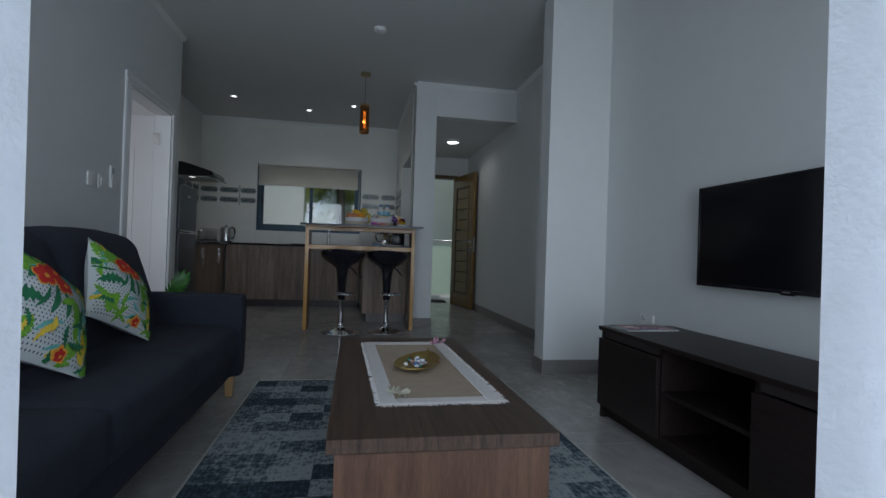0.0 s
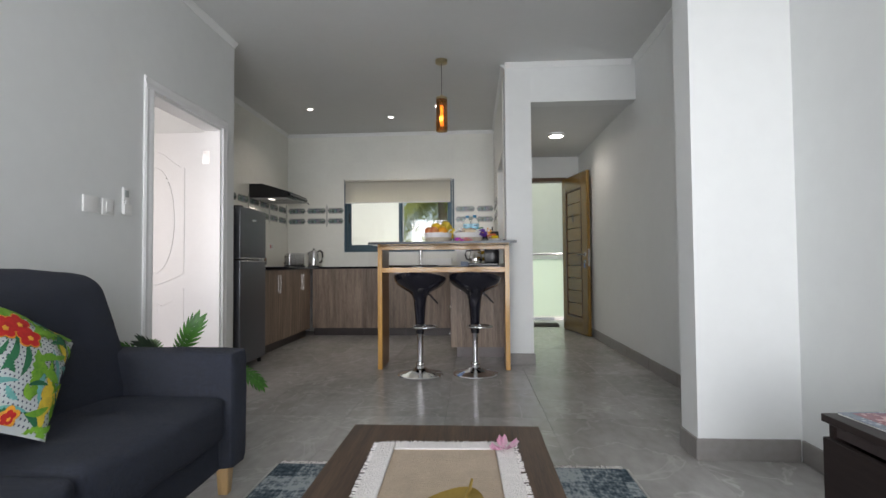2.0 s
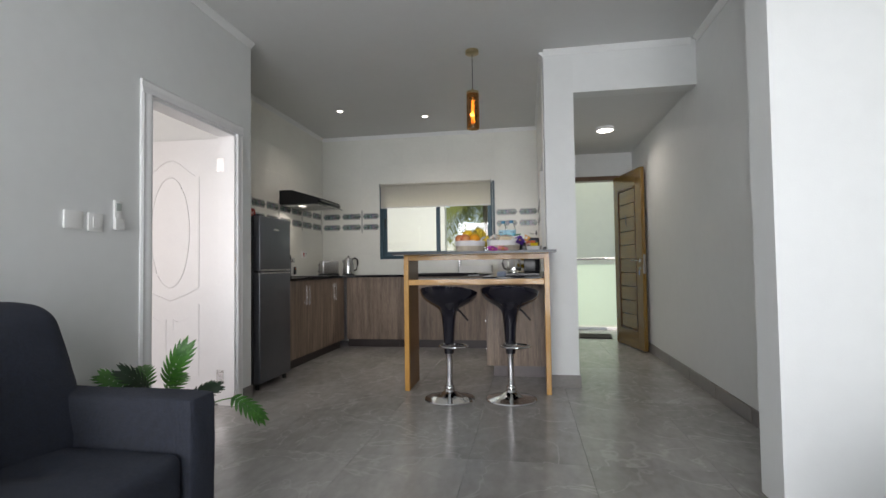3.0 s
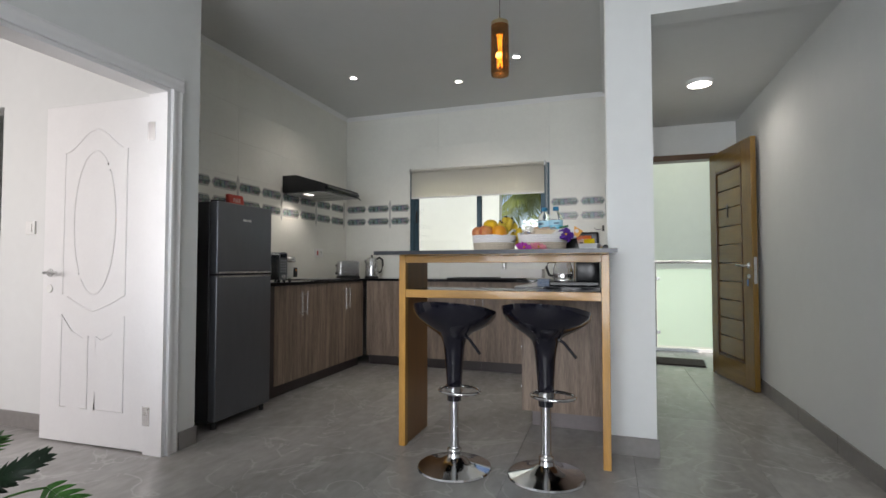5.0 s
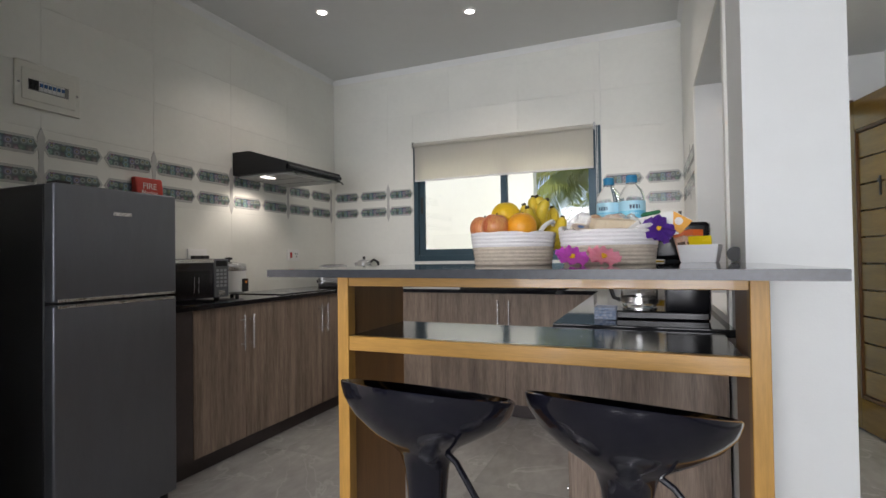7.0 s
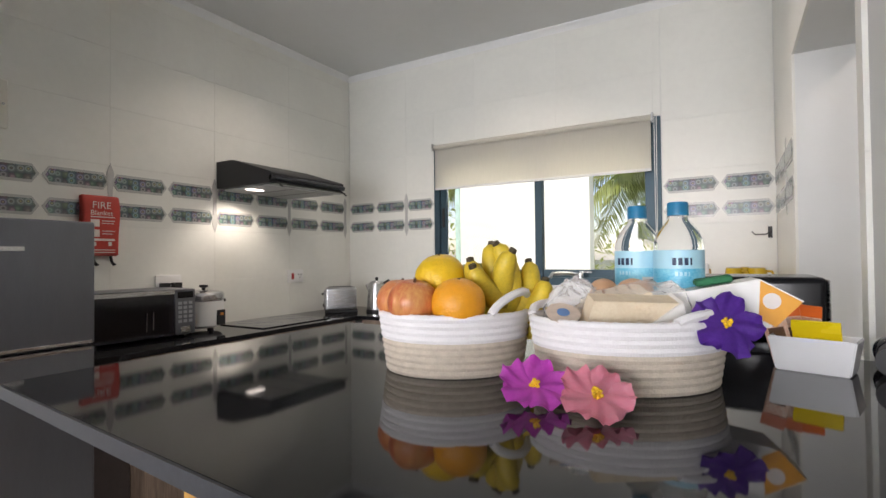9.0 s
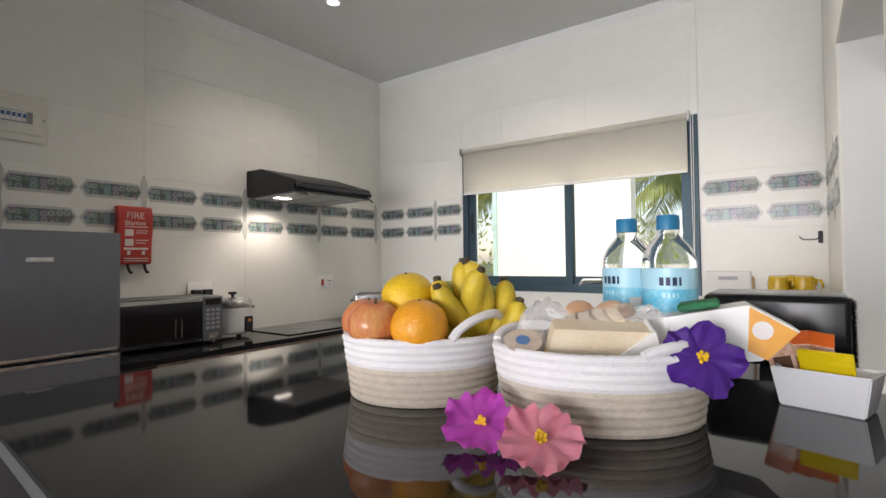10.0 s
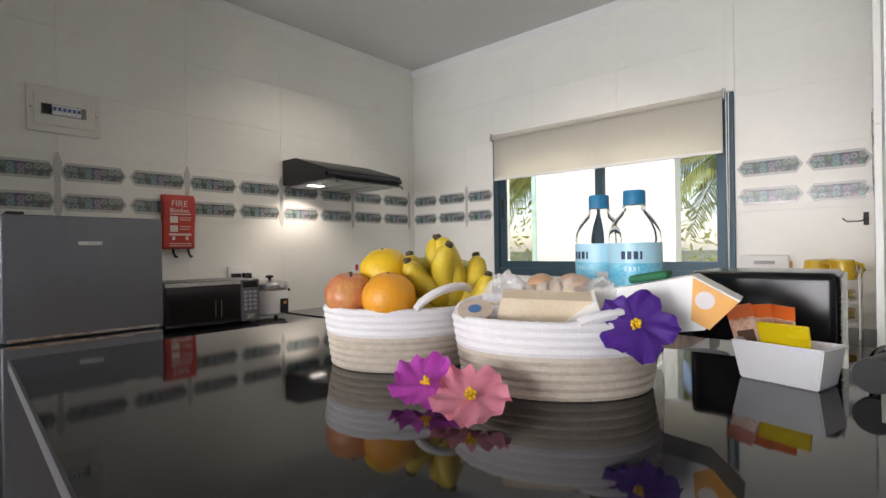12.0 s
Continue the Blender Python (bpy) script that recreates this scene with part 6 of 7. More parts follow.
ck2 = thing("milk_carton", pose(0.852, 4.668, ZB + 0.106, 0, -10, 8), "white milk carton with orange corner lying down", "milk carton")
bm = bmesh.new()
vs = [bm.verts.new(p) for p in ((-0.10, -0.032, -0.03), (-0.10, 0.032, -0.03), (-0.10, 0.032, 0.03), (-0.10, -0.032, 0.03), (0.06, -0.034, -0.034), (0.06, 0.034, -0.034), (0.06, 0.034, 0.034), (0.06, -0.034, 0.034), (0.105, -0.034, -0.004), (0.105, 0.034, -0.004))]
for f in ((0, 1, 2, 3), (0, 1, 5, 4), (1, 2, 6, 5), (2, 3, 7, 6), (3, 0, 4, 7), (4, 5, 9, 8), (6, 7, 8, 9), (4, 8, 7), (5, 6, 9)):
    bm.faces.new([vs[i] for i in f])
bmesh.ops.recalc_face_normals(bm, faces=bm.faces)
part("box", bm, CARTON, ck2)
part("orange_panel", prism([(0.048, -0.020), (0.066, -0.034), (0.103, -0.005), (0.060, 0.032)], -0.0352, -0.0343, axis="y"), CARTON_O, ck2)
part("round_mark", lathe([(0.0, 0.0), (0.011, 0.0), (0.011, 0.0008), (0.0, 0.0008)], 20), PRINT_W, ck2).matrix_local = Matrix.Translation((0.068, -0.0352, 0.002)) @ Matrix.Rotation(radians(90), 4, "X")
part("green_cap", bx(-0.02, 0.03, -0.02, 0.02, 0.0345, 0.045, bevel=0.003), DEEP, ck2)

PET = mat("clear_bottle_plastic", (0.97, 0.99, 1.0), 0.02, vary=0, trans=1.0, ior=1.055)
LABEL_W = mat("bottle_label", (0.30, 0.70, 0.82), 0.35, second=(0.03, 0.38, 0.60), scale=26, stretch=(1, 1, 1.6))
LABEL_T = mat("bottle_label_pale", (0.40, 0.68, 0.80), 0.35, vary=0.06)
CAP_BLUE = mat("blue_bottle_cap", (0.012, 0.19, 0.36), 0.35, vary=0.05)
INK = mat("dark_ink", (0.02, 0.04, 0.09), 0.5)


def water_bottle(m):
    ob = thing("water_bottle", m, "clear water bottle with blue label and cap", "bottle", "water bottles on the bar")
    R = 0.0395
    prof = [(0.0, 0.004), (0.030, 0.0), (R - 0.003, 0.006), (R, 0.016), (R, 0.070), (R - 0.001, 0.085), (R - 0.001, 0.194), (R, 0.198), (R - 0.0015, 0.210), (R - 0.007, 0.224), (R - 0.016, 0.236), (0.0165, 0.244), (0.0135, 0.250), (0.0135, 0.268)]
    b_ = part("bottle_body", lathe(prof + [(0.0, 0.268)], 40), PET, ob)
    b_.visible_shadow = False
    part("label", lathe([(R + 0.0002, 0.124), (R + 0.0006, 0.124), (R + 0.0006, 0.162), (R + 0.0002, 0.162)], 40), LABEL_W, ob)
    part("label_top", lathe([(R + 0.0002, 0.1622), (R + 0.0006, 0.1622), (R + 0.0006, 0.193), (R + 0.0002, 0.193)], 40), LABEL_T, ob)
    for a0, a1, z0, z1 in ((-2.1, -1.35, 0.168, 0.180), (-2.0, -1.45, 0.150, 0.157)):
        bm = bmesh.new()
        n = 10
        ra = R + 0.0012
        lo_ = [bm.verts.new((ra * math.cos(a0 + (a1 - a0) * i / n), ra * math.sin(a0 + (a1 - a0) * i / n), z0)) for i in range(n + 1)]
        hi_ = [bm.verts.new((v.co.x, v.co.y, z1)) for v in lo_]
        for i in range(n):
            if i not in (2, 5, 8):
                bm.faces.new((lo_[i], lo_[i + 1], hi_[i + 1], hi_[i]))
        part("label_print", bm, INK if z0 > 0.15 else LABEL_T, ob)
    part("barcode", bx(-0.0115, 0.0115, -R - 0.0018, -R - 0.0008, 0.130, 0.147), PRINT_W, ob).matrix_local = Matrix.Rotation(radians(50), 4, "Z")
    part("neck_ring", lathe([(0.0138, 0.247), (0.0175, 0.247), (0.0175, 0.251), (0.0138, 0.251)], 24), PET, ob)
    part("cap", lathe([(0.0, 0.252), (0.0168, 0.252), (0.0168, 0.272), (0.0155, 0.2745), (0.0, 0.2745)], 36), CAP_BLUE, ob, "blue screw cap")
    return ob


w1 = water_bottle(pose(0.797, 4.757, ZB, 0, 0, 22))
copy_thing(w1, pose(0.727, 4.786, ZB, 0, 0, -16))

MAGENTA = mat("magenta_petal", (0.86, 0.16, 0.76), 0.5, second=(0.74, 0.09, 0.66), scale=22)
PINK = mat("pink_petal", (0.98, 0.44, 0.54), 0.5, second=(0.96, 0.33, 0.44), scale=22)
PURPLE = mat("purple_petal", (0.17, 0.05, 0.46), 0.5, second=(0.10, 0.025, 0.30), scale=22)
STAMEN = mat("yellow_stamen", (0.85, 0.50, 0.02), 0.5, vary=0.15, scale=60)
flower("hibiscus", pose(0.655, 4.428, ZB + 0.016, 34, 0, 30), 5, 0.046, MAGENTA, "magenta silk hibiscus lying on the bar", 0.16, STAMEN, 5, 1.08)
flower("hibiscus", pose(0.735, 4.416, ZB + 0.016, 34, 4, 20), 5, 0.046, PINK, "pink silk hibiscus lying on the bar", 0.16, STAMEN, 6, 1.08)
flower("hibiscus", pose(0.868, 4.566, ZB + 0.092, 66, 0, 24), 5, 0.046, PURPLE, "purple silk hibiscus hung on the basket rim", 0.10, STAMEN, 7, 0.95)

CERAMIC = mat("white_ceramic", (0.80, 0.80, 0.81), 0.18, vary=0.02, coat=0.3)
sd_ = thing("sugar_dish", pose(0.987, 4.797, ZB, 0, 0, -17), "white rectangular ceramic dish with sachets", "dish")


def tray(w0, d0, w1, d1, h, t):
    """A box dish with sloping walls."""
    bm = bmesh.new()
    def ring(w, d, z):
        return [bm.verts.new((sx * w, sy * d, z)) for sx, sy in ((-1, -1), (1, -1), (1, 1), (-1, 1))]
    rs = [ring(w0, d0, 0.0), ring(w1, d1, h), ring(w1 - t, d1 - t, h), ring(w0 - t, d0 - t, t)]
    for A, B in zip(rs, rs[1:]):
        for i in range(4):
            bm.faces.new((A[i], A[(i + 1) % 4], B[(i + 1) % 4], B[i]))
    bm.faces.new(rs[0])
    bm.faces.new(rs[-1])
    bmesh.ops.recalc_face_normals(bm, faces=bm.faces)
    bmesh.ops.bevel(bm, geom=bm.edges[:], offset=0.002, segments=2, affect="EDGES")
    return bm


part("bowl", tray(0.048, 0.028, 0.057, 0.035, 0.054, 0.004), CERAMIC, sd_)
SACHET_O = mat("orange_sachet", (0.80, 0.66, 0.54), 0.3, second=(0.50, 0.14, 0.04), scale=34)
COFFEE_BROWN = mat("coffee_picture_brown", (0.10, 0.045, 0.02), 0.35, vary=0.3, scale=90)
SEAL_RED = mat("orange_red_seal", (0.70, 0.13, 0.02), 0.3, vary=0.1)
SACHET_Y = mat("yellow_sachet", (0.75, 0.55, 0.01), 0.25, vary=0.06)
for k, (x, y, rz, ry) in enumerate(((-0.042, 0.010, 20, -14), (-0.026, 0.016, 5, -8), (-0.012, 0.020, -8, 4))):
    sc = thing("coffee_sachet", pose(0.987, 4.797, ZB + 0.006, 0, 0, -17) @ pose(x, y, 0.0, 8, ry, rz), "orange printed coffee sachet standing in the dish", "sachet", "sachets in the dish")
    part("pouch", bx(-0.017, 0.017, -0.002, 0.002, 0.0, 0.078, bevel=0.0015), SACHET_O, sc)
    part("seal", bx(-0.017, 0.017, -0.0006, 0.0006, 0.078, 0.097), SEAL_RED, sc)
    part("print", bx(-0.011, 0.011, -0.0028, -0.0021, 0.030, 0.060), COFFEE_BROWN, sc)
sy_ = thing("tea_sachet", pose(0.987, 4.797, ZB + 0.006, 0, 0, -17) @ pose(0.022, -0.008, 0.004, 12, 0, -4), "yellow foil tea sachet standing in the dish", "sachet", "sachets in the dish")
part("pouch", bx(-0.048, 0.016, -0.002, 0.002, 0.0, 0.072, bevel=0.0015), SACHET_Y, sy_)
part("fold", bx(-0.048, 0.016, -0.0035, -0.0022, 0.055, 0.071), SACHET_Y, sy_)
tg = thing("torch", pose(1.088, 4.835, ZB + 0.0245, 0, 0, 80), "small black torch lying on the bar", "torch")
part("barrel", tube([(-0.045, 0, 0), (0.03, 0, 0)], 0.017, 18), BLACK_MATT, tg)
part("head", tube([(0.03, 0, 0), (0.036, 0, 0), (0.06, 0, 0)], 0.022, 20, taper=[0.019, 0.0235, 0.024]), BLACK_GLOSS, tg)
part("tail_cap", tube([(-0.060, 0, 0), (-0.045, 0, 0)], 0.022, 18), BLACK_MATT, tg)

# ---- corridor: entrance door, lamp, landing ----
df = thing("door_frame", pose(0, 0, 0), "dark varnished wooden entrance door frame", "door frame", kind="structure")
part("head", bx(1.36, 2.12, 7.185, 7.33, 2.093, 2.15, bevel=0.004), DOORWOOD_DARK, df)
part("jamb", bx(1.36, 1.41, 7.185, 7.33, 0.0, 2.093, bevel=0.004), DOORWOOD_DARK, df)
part("jamb", bx(2.075, 2.12, 7.185, 7.33, 0.0, 2.093, bevel=0.004), DOORWOOD_DARK, df)
ang = math.degrees(math.atan2(6.405 - 7.19, 2.236 - 2.072))
ed = thing("door_1", pose(2.072, 7.19, 0.008, 0, 0, ang), "varnished wooden entrance door with slatted panel, open", "door", kind="structure")
DW, DH = 0.80, 2.10
# local x runs from hinge to free edge; the side seen from the room is -y
part("stile", bx(0.0, 0.13, -0.022, 0.022, 0.0, DH, bevel=0.002), DOORWOOD, ed)
part("stile", bx(DW - 0.16, DW, -0.022, 0.022, 0.0, DH, bevel=0.002), DOORWOOD, ed)
part("rail", bx(0.1305, DW - 0.1605, -0.022, 0.022, 0.0, 0.20, bevel=0.002), DOORWOOD_H, ed)
part("rail", bx(0.1305, DW - 0.1605, -0.022, 0.022, DH - 0.19, DH, bevel=0.002), DOORWOOD_H, ed)
for a in ((0.131, 0.150, 0.201, DH - 0.191), (DW - 0.180, DW - 0.161, 0.201, DH - 0.191)):
    part("bead", bx(a[0], a[1], -0.026, 0.018, a[2], a[3], bevel=0.004), DOORWOOD_DARK, ed)
for z0, z1 in ((0.201, 0.220), (DH - 0.210, DH - 0.191)):
    part("bead", bx(0.1505, DW - 0.1805, -0.026, 0.018, z0, z1, bevel=0.004), DOORWOOD_DARK, ed)
n = 10
hh = (DH - 0.211 - 0.221) / n
for k in range(n):
    part("slat", bx(0.1505, DW - 0.1805, -0.014, 0.014, 0.221 + hh * k + 0.002, 0.221 + hh * (k + 1) - 0.002, bevel=0.004), DOORWOOD_H, ed)
for s in (-1, 1):
    h_ = part("handle", tube([(DW - 0.06, s * 0.022, 1.03), (DW - 0.06, s * 0.060, 1.03), (DW - 0.075, s * 0.066, 1.03), (DW - 0.18, s * 0.066, 1.035)], 0.009, 10), STEEL, ed, "steel lever handle")
    part("rose", lathe([(0.0, 0.0), (0.025, 0.0), (0.023, 0.006), (0.0, 0.007)], 20), STEEL, h_).matrix_local = Matrix.Translation((DW - 0.06, s * 0.0225, 1.03)) @ Matrix.Rotation(radians(90 * s), 4, "X").inverted()
    part("lock_rose", lathe([(0.0, 0.0), (0.022, 0.0), (0.020, 0.006), (0.0, 0.007)], 20), STEEL, h_).matrix_local = Matrix.Translation((DW - 0.06, s * 0.0225, 0.94)) @ Matrix.Rotation(radians(90 * s), 4, "X").inverted()
part("edge_plate", bx(DW, DW + 0.002, -0.012, 0.012, 0.88, 1.10), STEEL, ed)
part("key_tag", bx(DW - 0.075, DW - 0.05, -0.034, -0.030, 0.86, 0.915, bevel=0.003), BLUE_PL, ed, "blue plastic key tag")
part("number", bx(0.345, 0.362, -0.018, -0.0145, 1.47, 1.585), BLACK_MATT, ed, "black numeral one")
part("number", bx(0.330, 0.3448, -0.018, -0.0145, 1.55, 1.57), BLACK_MATT, ed)
cl = thing("corridor_lamp", pose(1.77, 5.93, 2.45), "round white flush ceiling lamp switched on", "ceiling lamp")
part("rim", lathe([(0.078, 0.0), (0.092, 0.0), (0.092, -0.028), (0.080, -0.030)], 40), WHITE_GLOSS, cl)
part("diffuser", lathe([(0.0, -0.020), (0.078, -0.020), (0.078, -0.029), (0.0, -0.033)], 40), LAMP_WHITE, cl, "glowing diffuser")
COIR = mat("dark_coir_mat", (0.045, 0.035, 0.03), 0.95, vary=0.3, scale=120, bump=0.6, bump_scale=200)
dm = thing("doormat", pose(1.75, 7.66, 0.0, 0, 0, -6), "dark brown doormat outside the entrance", "doormat")
part("pile", bx(-0.30, 0.30, -0.20, 0.20, 0.003, 0.014, bevel=0.004), COIR, dm)
part("edging", bx(-0.315, 0.315, -0.215, 0.215, 0.0, 0.0029), BLACK_MATT, dm)
gb = thing("balustrade", pose(0, 8.45, 0), "glass balustrade with steel posts and rail", "balustrade")
GLASS_G = mat("balustrade_glass", (0.80, 0.94, 0.86), 0.02, vary=0, trans=1.0, ior=1.2)
for x in (1.64, 2.9):
    p_ = part("post", tube([(x, 0, 0.0), (x, 0, 1.07)], 0.02, 14), STEEL, gb)
    for z in (0.22, 0.88):
        part("clamp", bx(x + 0.018, x + 0.06, -0.012, 0.012, z - 0.02, z + 0.02, bevel=0.004), STEEL, p_)
part("handrail", tube([(1.3, 0, 1.085), (3.2, 0, 1.085)], 0.021, 14), STEEL, gb)
part("glass_panel", bx(1.67, 2.87, -0.005, 0.005, 0.06, 1.0), GLASS_G, gb).visible_shadow = False
part("base_rail", bx(1.3, 3.2, -0.03, 0.03, 0.0, 0.03), WHITE_GLOSS, gb)

# ---- bedroom: door, casing, inside ----
cs = thing("door_casing", pose(0, 0, 0), "white moulded casing round the bedroom door", "door casing", kind="structure")
CAS = [(0.0, 0.0), (0.075, 0.0), (0.075, 0.010), (0.062, 0.017), (0.050, 0.012), (0.030, 0.015), (0.012, 0.021), (0.0, 0.018)]
for y, s in ((3.870, 1), (3.005, -1)):
    part("casing", prism([(XL + q, y + s * p) for p, q in CAS], 0.0, 2.0199), WHITE_GLOSS, cs)
part("casing", prism([(XL + q, 2.02 + p) for p, q in CAS], 2.93, 3.945, axis="y"), WHITE_GLOSS, cs)
part("lining", bx(XL - 0.131, XL + 0.001, 3.847, 3.8698, 0.0, 2.0), WHITE_GLOSS, cs)
part("lining", bx(XL - 0.131, XL + 0.001, 3.0052, 3.028, 0.0, 2.0), WHITE_GLOSS, cs)
part("lining", bx(XL - 0.131, XL + 0.001, 3.0052, 3.8698, 2.0, 2.0198), WHITE_GLOSS, cs)
bdm = thing("door_2", pose(XL - 0.137, 3.880, 0.008, 0, 0, 181.5), "white moulded bedroom door standing open", "door", kind="structure")
BW, BH = 0.80, 1.985
part("leaf", bx(0.0, BW, -0.02, 0.02, 0.0, BH, bevel=0.002), WHITE_GLOSS, bdm)


def molding(pts):
    """A raised door moulding along a closed line of (x, z) on the room side."""
    return part("moulding", tube([(x, 0.0165, z) for x, z in pts], 0.0075, 8, closed=True), WHITE_GLOSS, bdm)


def arc_top(x0, x1, z0, z1, rise, low=0.0):
    pts = [(x0, z0 + low)]
    for i in range(13):
        s = i / 12
        pts.append((x0 + (x1 - x0) * s, z0 + low * (abs(2 * s - 1)) - low * 0.6 * math.sin(math.pi * s)))
    for i in range(13):
        s = 1 - i / 12
        pts.append((x0 + (x1 - x0) * s, z1 + rise * (0.5 - 0.5 * math.cos(2 * math.pi * s))))
    return pts


molding(arc_top(0.16, BW - 0.16, 0.80, 1.70, 0.13, 0.06))
molding([(BW / 2 + 0.16 * math.cos(2 * math.pi * i / 40), 1.28 + 0.42 * math.sin(2 * math.pi * i / 40)) for i in range(40)])
molding([(0.16, 0.20), (0.37, 0.20), (0.37, 0.62), (0.33, 0.60), (0.25, 0.64), (0.16, 0.74)])
molding([(BW - 0.37, 0.20), (BW - 0.16, 0.20), (BW - 0.16, 0.74), (BW - 0.25, 0.64), (BW - 0.33, 0.60), (BW - 0.37, 0.62)])
h_ = part("handle", tube([(BW - 0.06, 0.02, 0.985), (BW - 0.06, 0.06, 0.985), (BW - 0.075, 0.066, 0.985), (BW - 0.17, 0.066, 0.985)], 0.009, 10), STEEL, bdm, "steel lever handle")
part("rose", lathe([(0.0, 0.0), (0.025, 0.0), (0.023, 0.006), (0.0, 0.007)], 20), STEEL, h_).matrix_local = Matrix.Translation((BW - 0.06, 0.0202, 0.985)) @ Matrix.Rotation(radians(-90), 4, "X")
part("lock_rose", lathe([(0.0, 0.0), (0.025, 0.0), (0.023, 0.006), (0.0, 0.007)], 20), WHITE_PLASTIC, h_).matrix_local = Matrix.Translation((BW - 0.06, 0.0202, 0.89)) @ Matrix.Rotation(radians(-90), 4, "X")
for z in (0.20, 1.78):
    part("hinge", bx(-0.006, 0.012, 0.0195, 0.024, z - 0.05, z + 0.05), STEEL, bdm, "steel hinge")
    part("hinge_plate", bx(-0.052, -0.004, 0.0335, 0.0365, z - 0.05, z + 0.05), STEEL, bdm, "steel hinge")
    part("hinge_pin", tube([(-0.006, 0.024, z - 0.052), (-0.006, 0.024, z + 0.052)], 0.006, 10), STEEL, bdm)
plate("light_switch", Matrix.Translation((-2.45, 3.955, 1.28)) @ Matrix(((1, 0, 0, 0), (0, 0, -1, 0), (0, 1, 0, 0), (0, 0, 0, 1))), 0.086, 0.086, "white light switch on the bedroom wall", "light switch", [("rocker", -0.02, 0.02, -0.026, 0.026, 0.016, WHITE_PLASTIC)])
skirting("baseboard_bedroom", [(-2.74, -2.28, 3.943, 3.955)])
wall("wall_dressing_back", "x", 6.2, 0.1, -4.0, -2.02, 0, HC, [], WALL, WL)
dk = thing("side_table", pose(-3.1, 4.9, 0), "dark wooden side table in the far room", "side table")
part("tabletop", bx(-0.25, 0.25, -0.25, 0.25, 0.70, 0.73, bevel=0.003), WENGE, dk)
for x in (-0.22, 0.22):
    for y in (-0.22, 0.22):
        part("leg", bx(x - 0.02, x + 0.02, y - 0.02, y + 0.02, 0.0, 0.70), WENGE, dk)

# ---- outside ----
solid("ground", bx(-600, 600, -600, 600, -3.3, -3.1), mat("garden_ground", (0.10, 0.12, 0.05), 0.95, vary=0.3, scale=0.6), "garden ground with low grass far below", "ground")
nb_ = thing("neighbour_building", pose(0, 0, 0), "pale rendered neighbouring building with corner pier", "building")
part("wall", bx(-2.44, -0.64, 10.0, 10.22, -3.1, 5.0), FACADE, nb_)
part("corner_trim", bx(-2.50, -2.441, 9.97, 10.2, -3.1, 5.0), mat("pale_green_trim", (0.45, 0.66, 0.58), 0.7), nb_)
part("roof", bx(-2.6, -0.5, 9.85, 10.4, 5.0, 5.2), mat("roof_grey", (0.2, 0.2, 0.2), 0.8), nb_)
# out of view, added so direct sun misses the landing wall
solid("landing_roof", bx(1.2, 4.4, 7.33, 10.1, 4.2, 4.35), FACADE, "unseen pale slab added to shade the stairwell landing", "roof")
wall("wall_landing", "x", 9.9, 0.2, 1.2, 4.4, -3.1, 4.2, [], FACADE, "pale rendered wall across the stairwell")
wall("wall_landing_side", "y", 1.2, 0.13, 7.32, 9.9, -3.1, 4.2, [], FACADE, "pale rendered side wall of the landing")
PALM = mat("palm_leaflet", (0.36, 0.40, 0.12), 0.45, second=(0.14, 0.22, 0.04), scale=3, rand=0.15)
_nt = PALM.node_tree
_tl = node(_nt, "ShaderNodeBsdfTranslucent", Color=(0.55, 0.60, 0.16, 1))
_mx = node(_nt, "ShaderNodeMixShader", Fac=0.45)
_nt.links.new(_nt.nodes["Principled BSDF"].outputs[0], _mx.inputs[1])
_nt.links.new(_tl.outputs[0], _mx.inputs[2])
_nt.links.new(_mx.outputs[0], _nt.nodes["Material Output"].inputs[0])
PALM_TRUNK = mat("palm_trunk", (0.24, 0.20, 0.15), 0.9, vary=0.2, scale=8, bump=0.4)


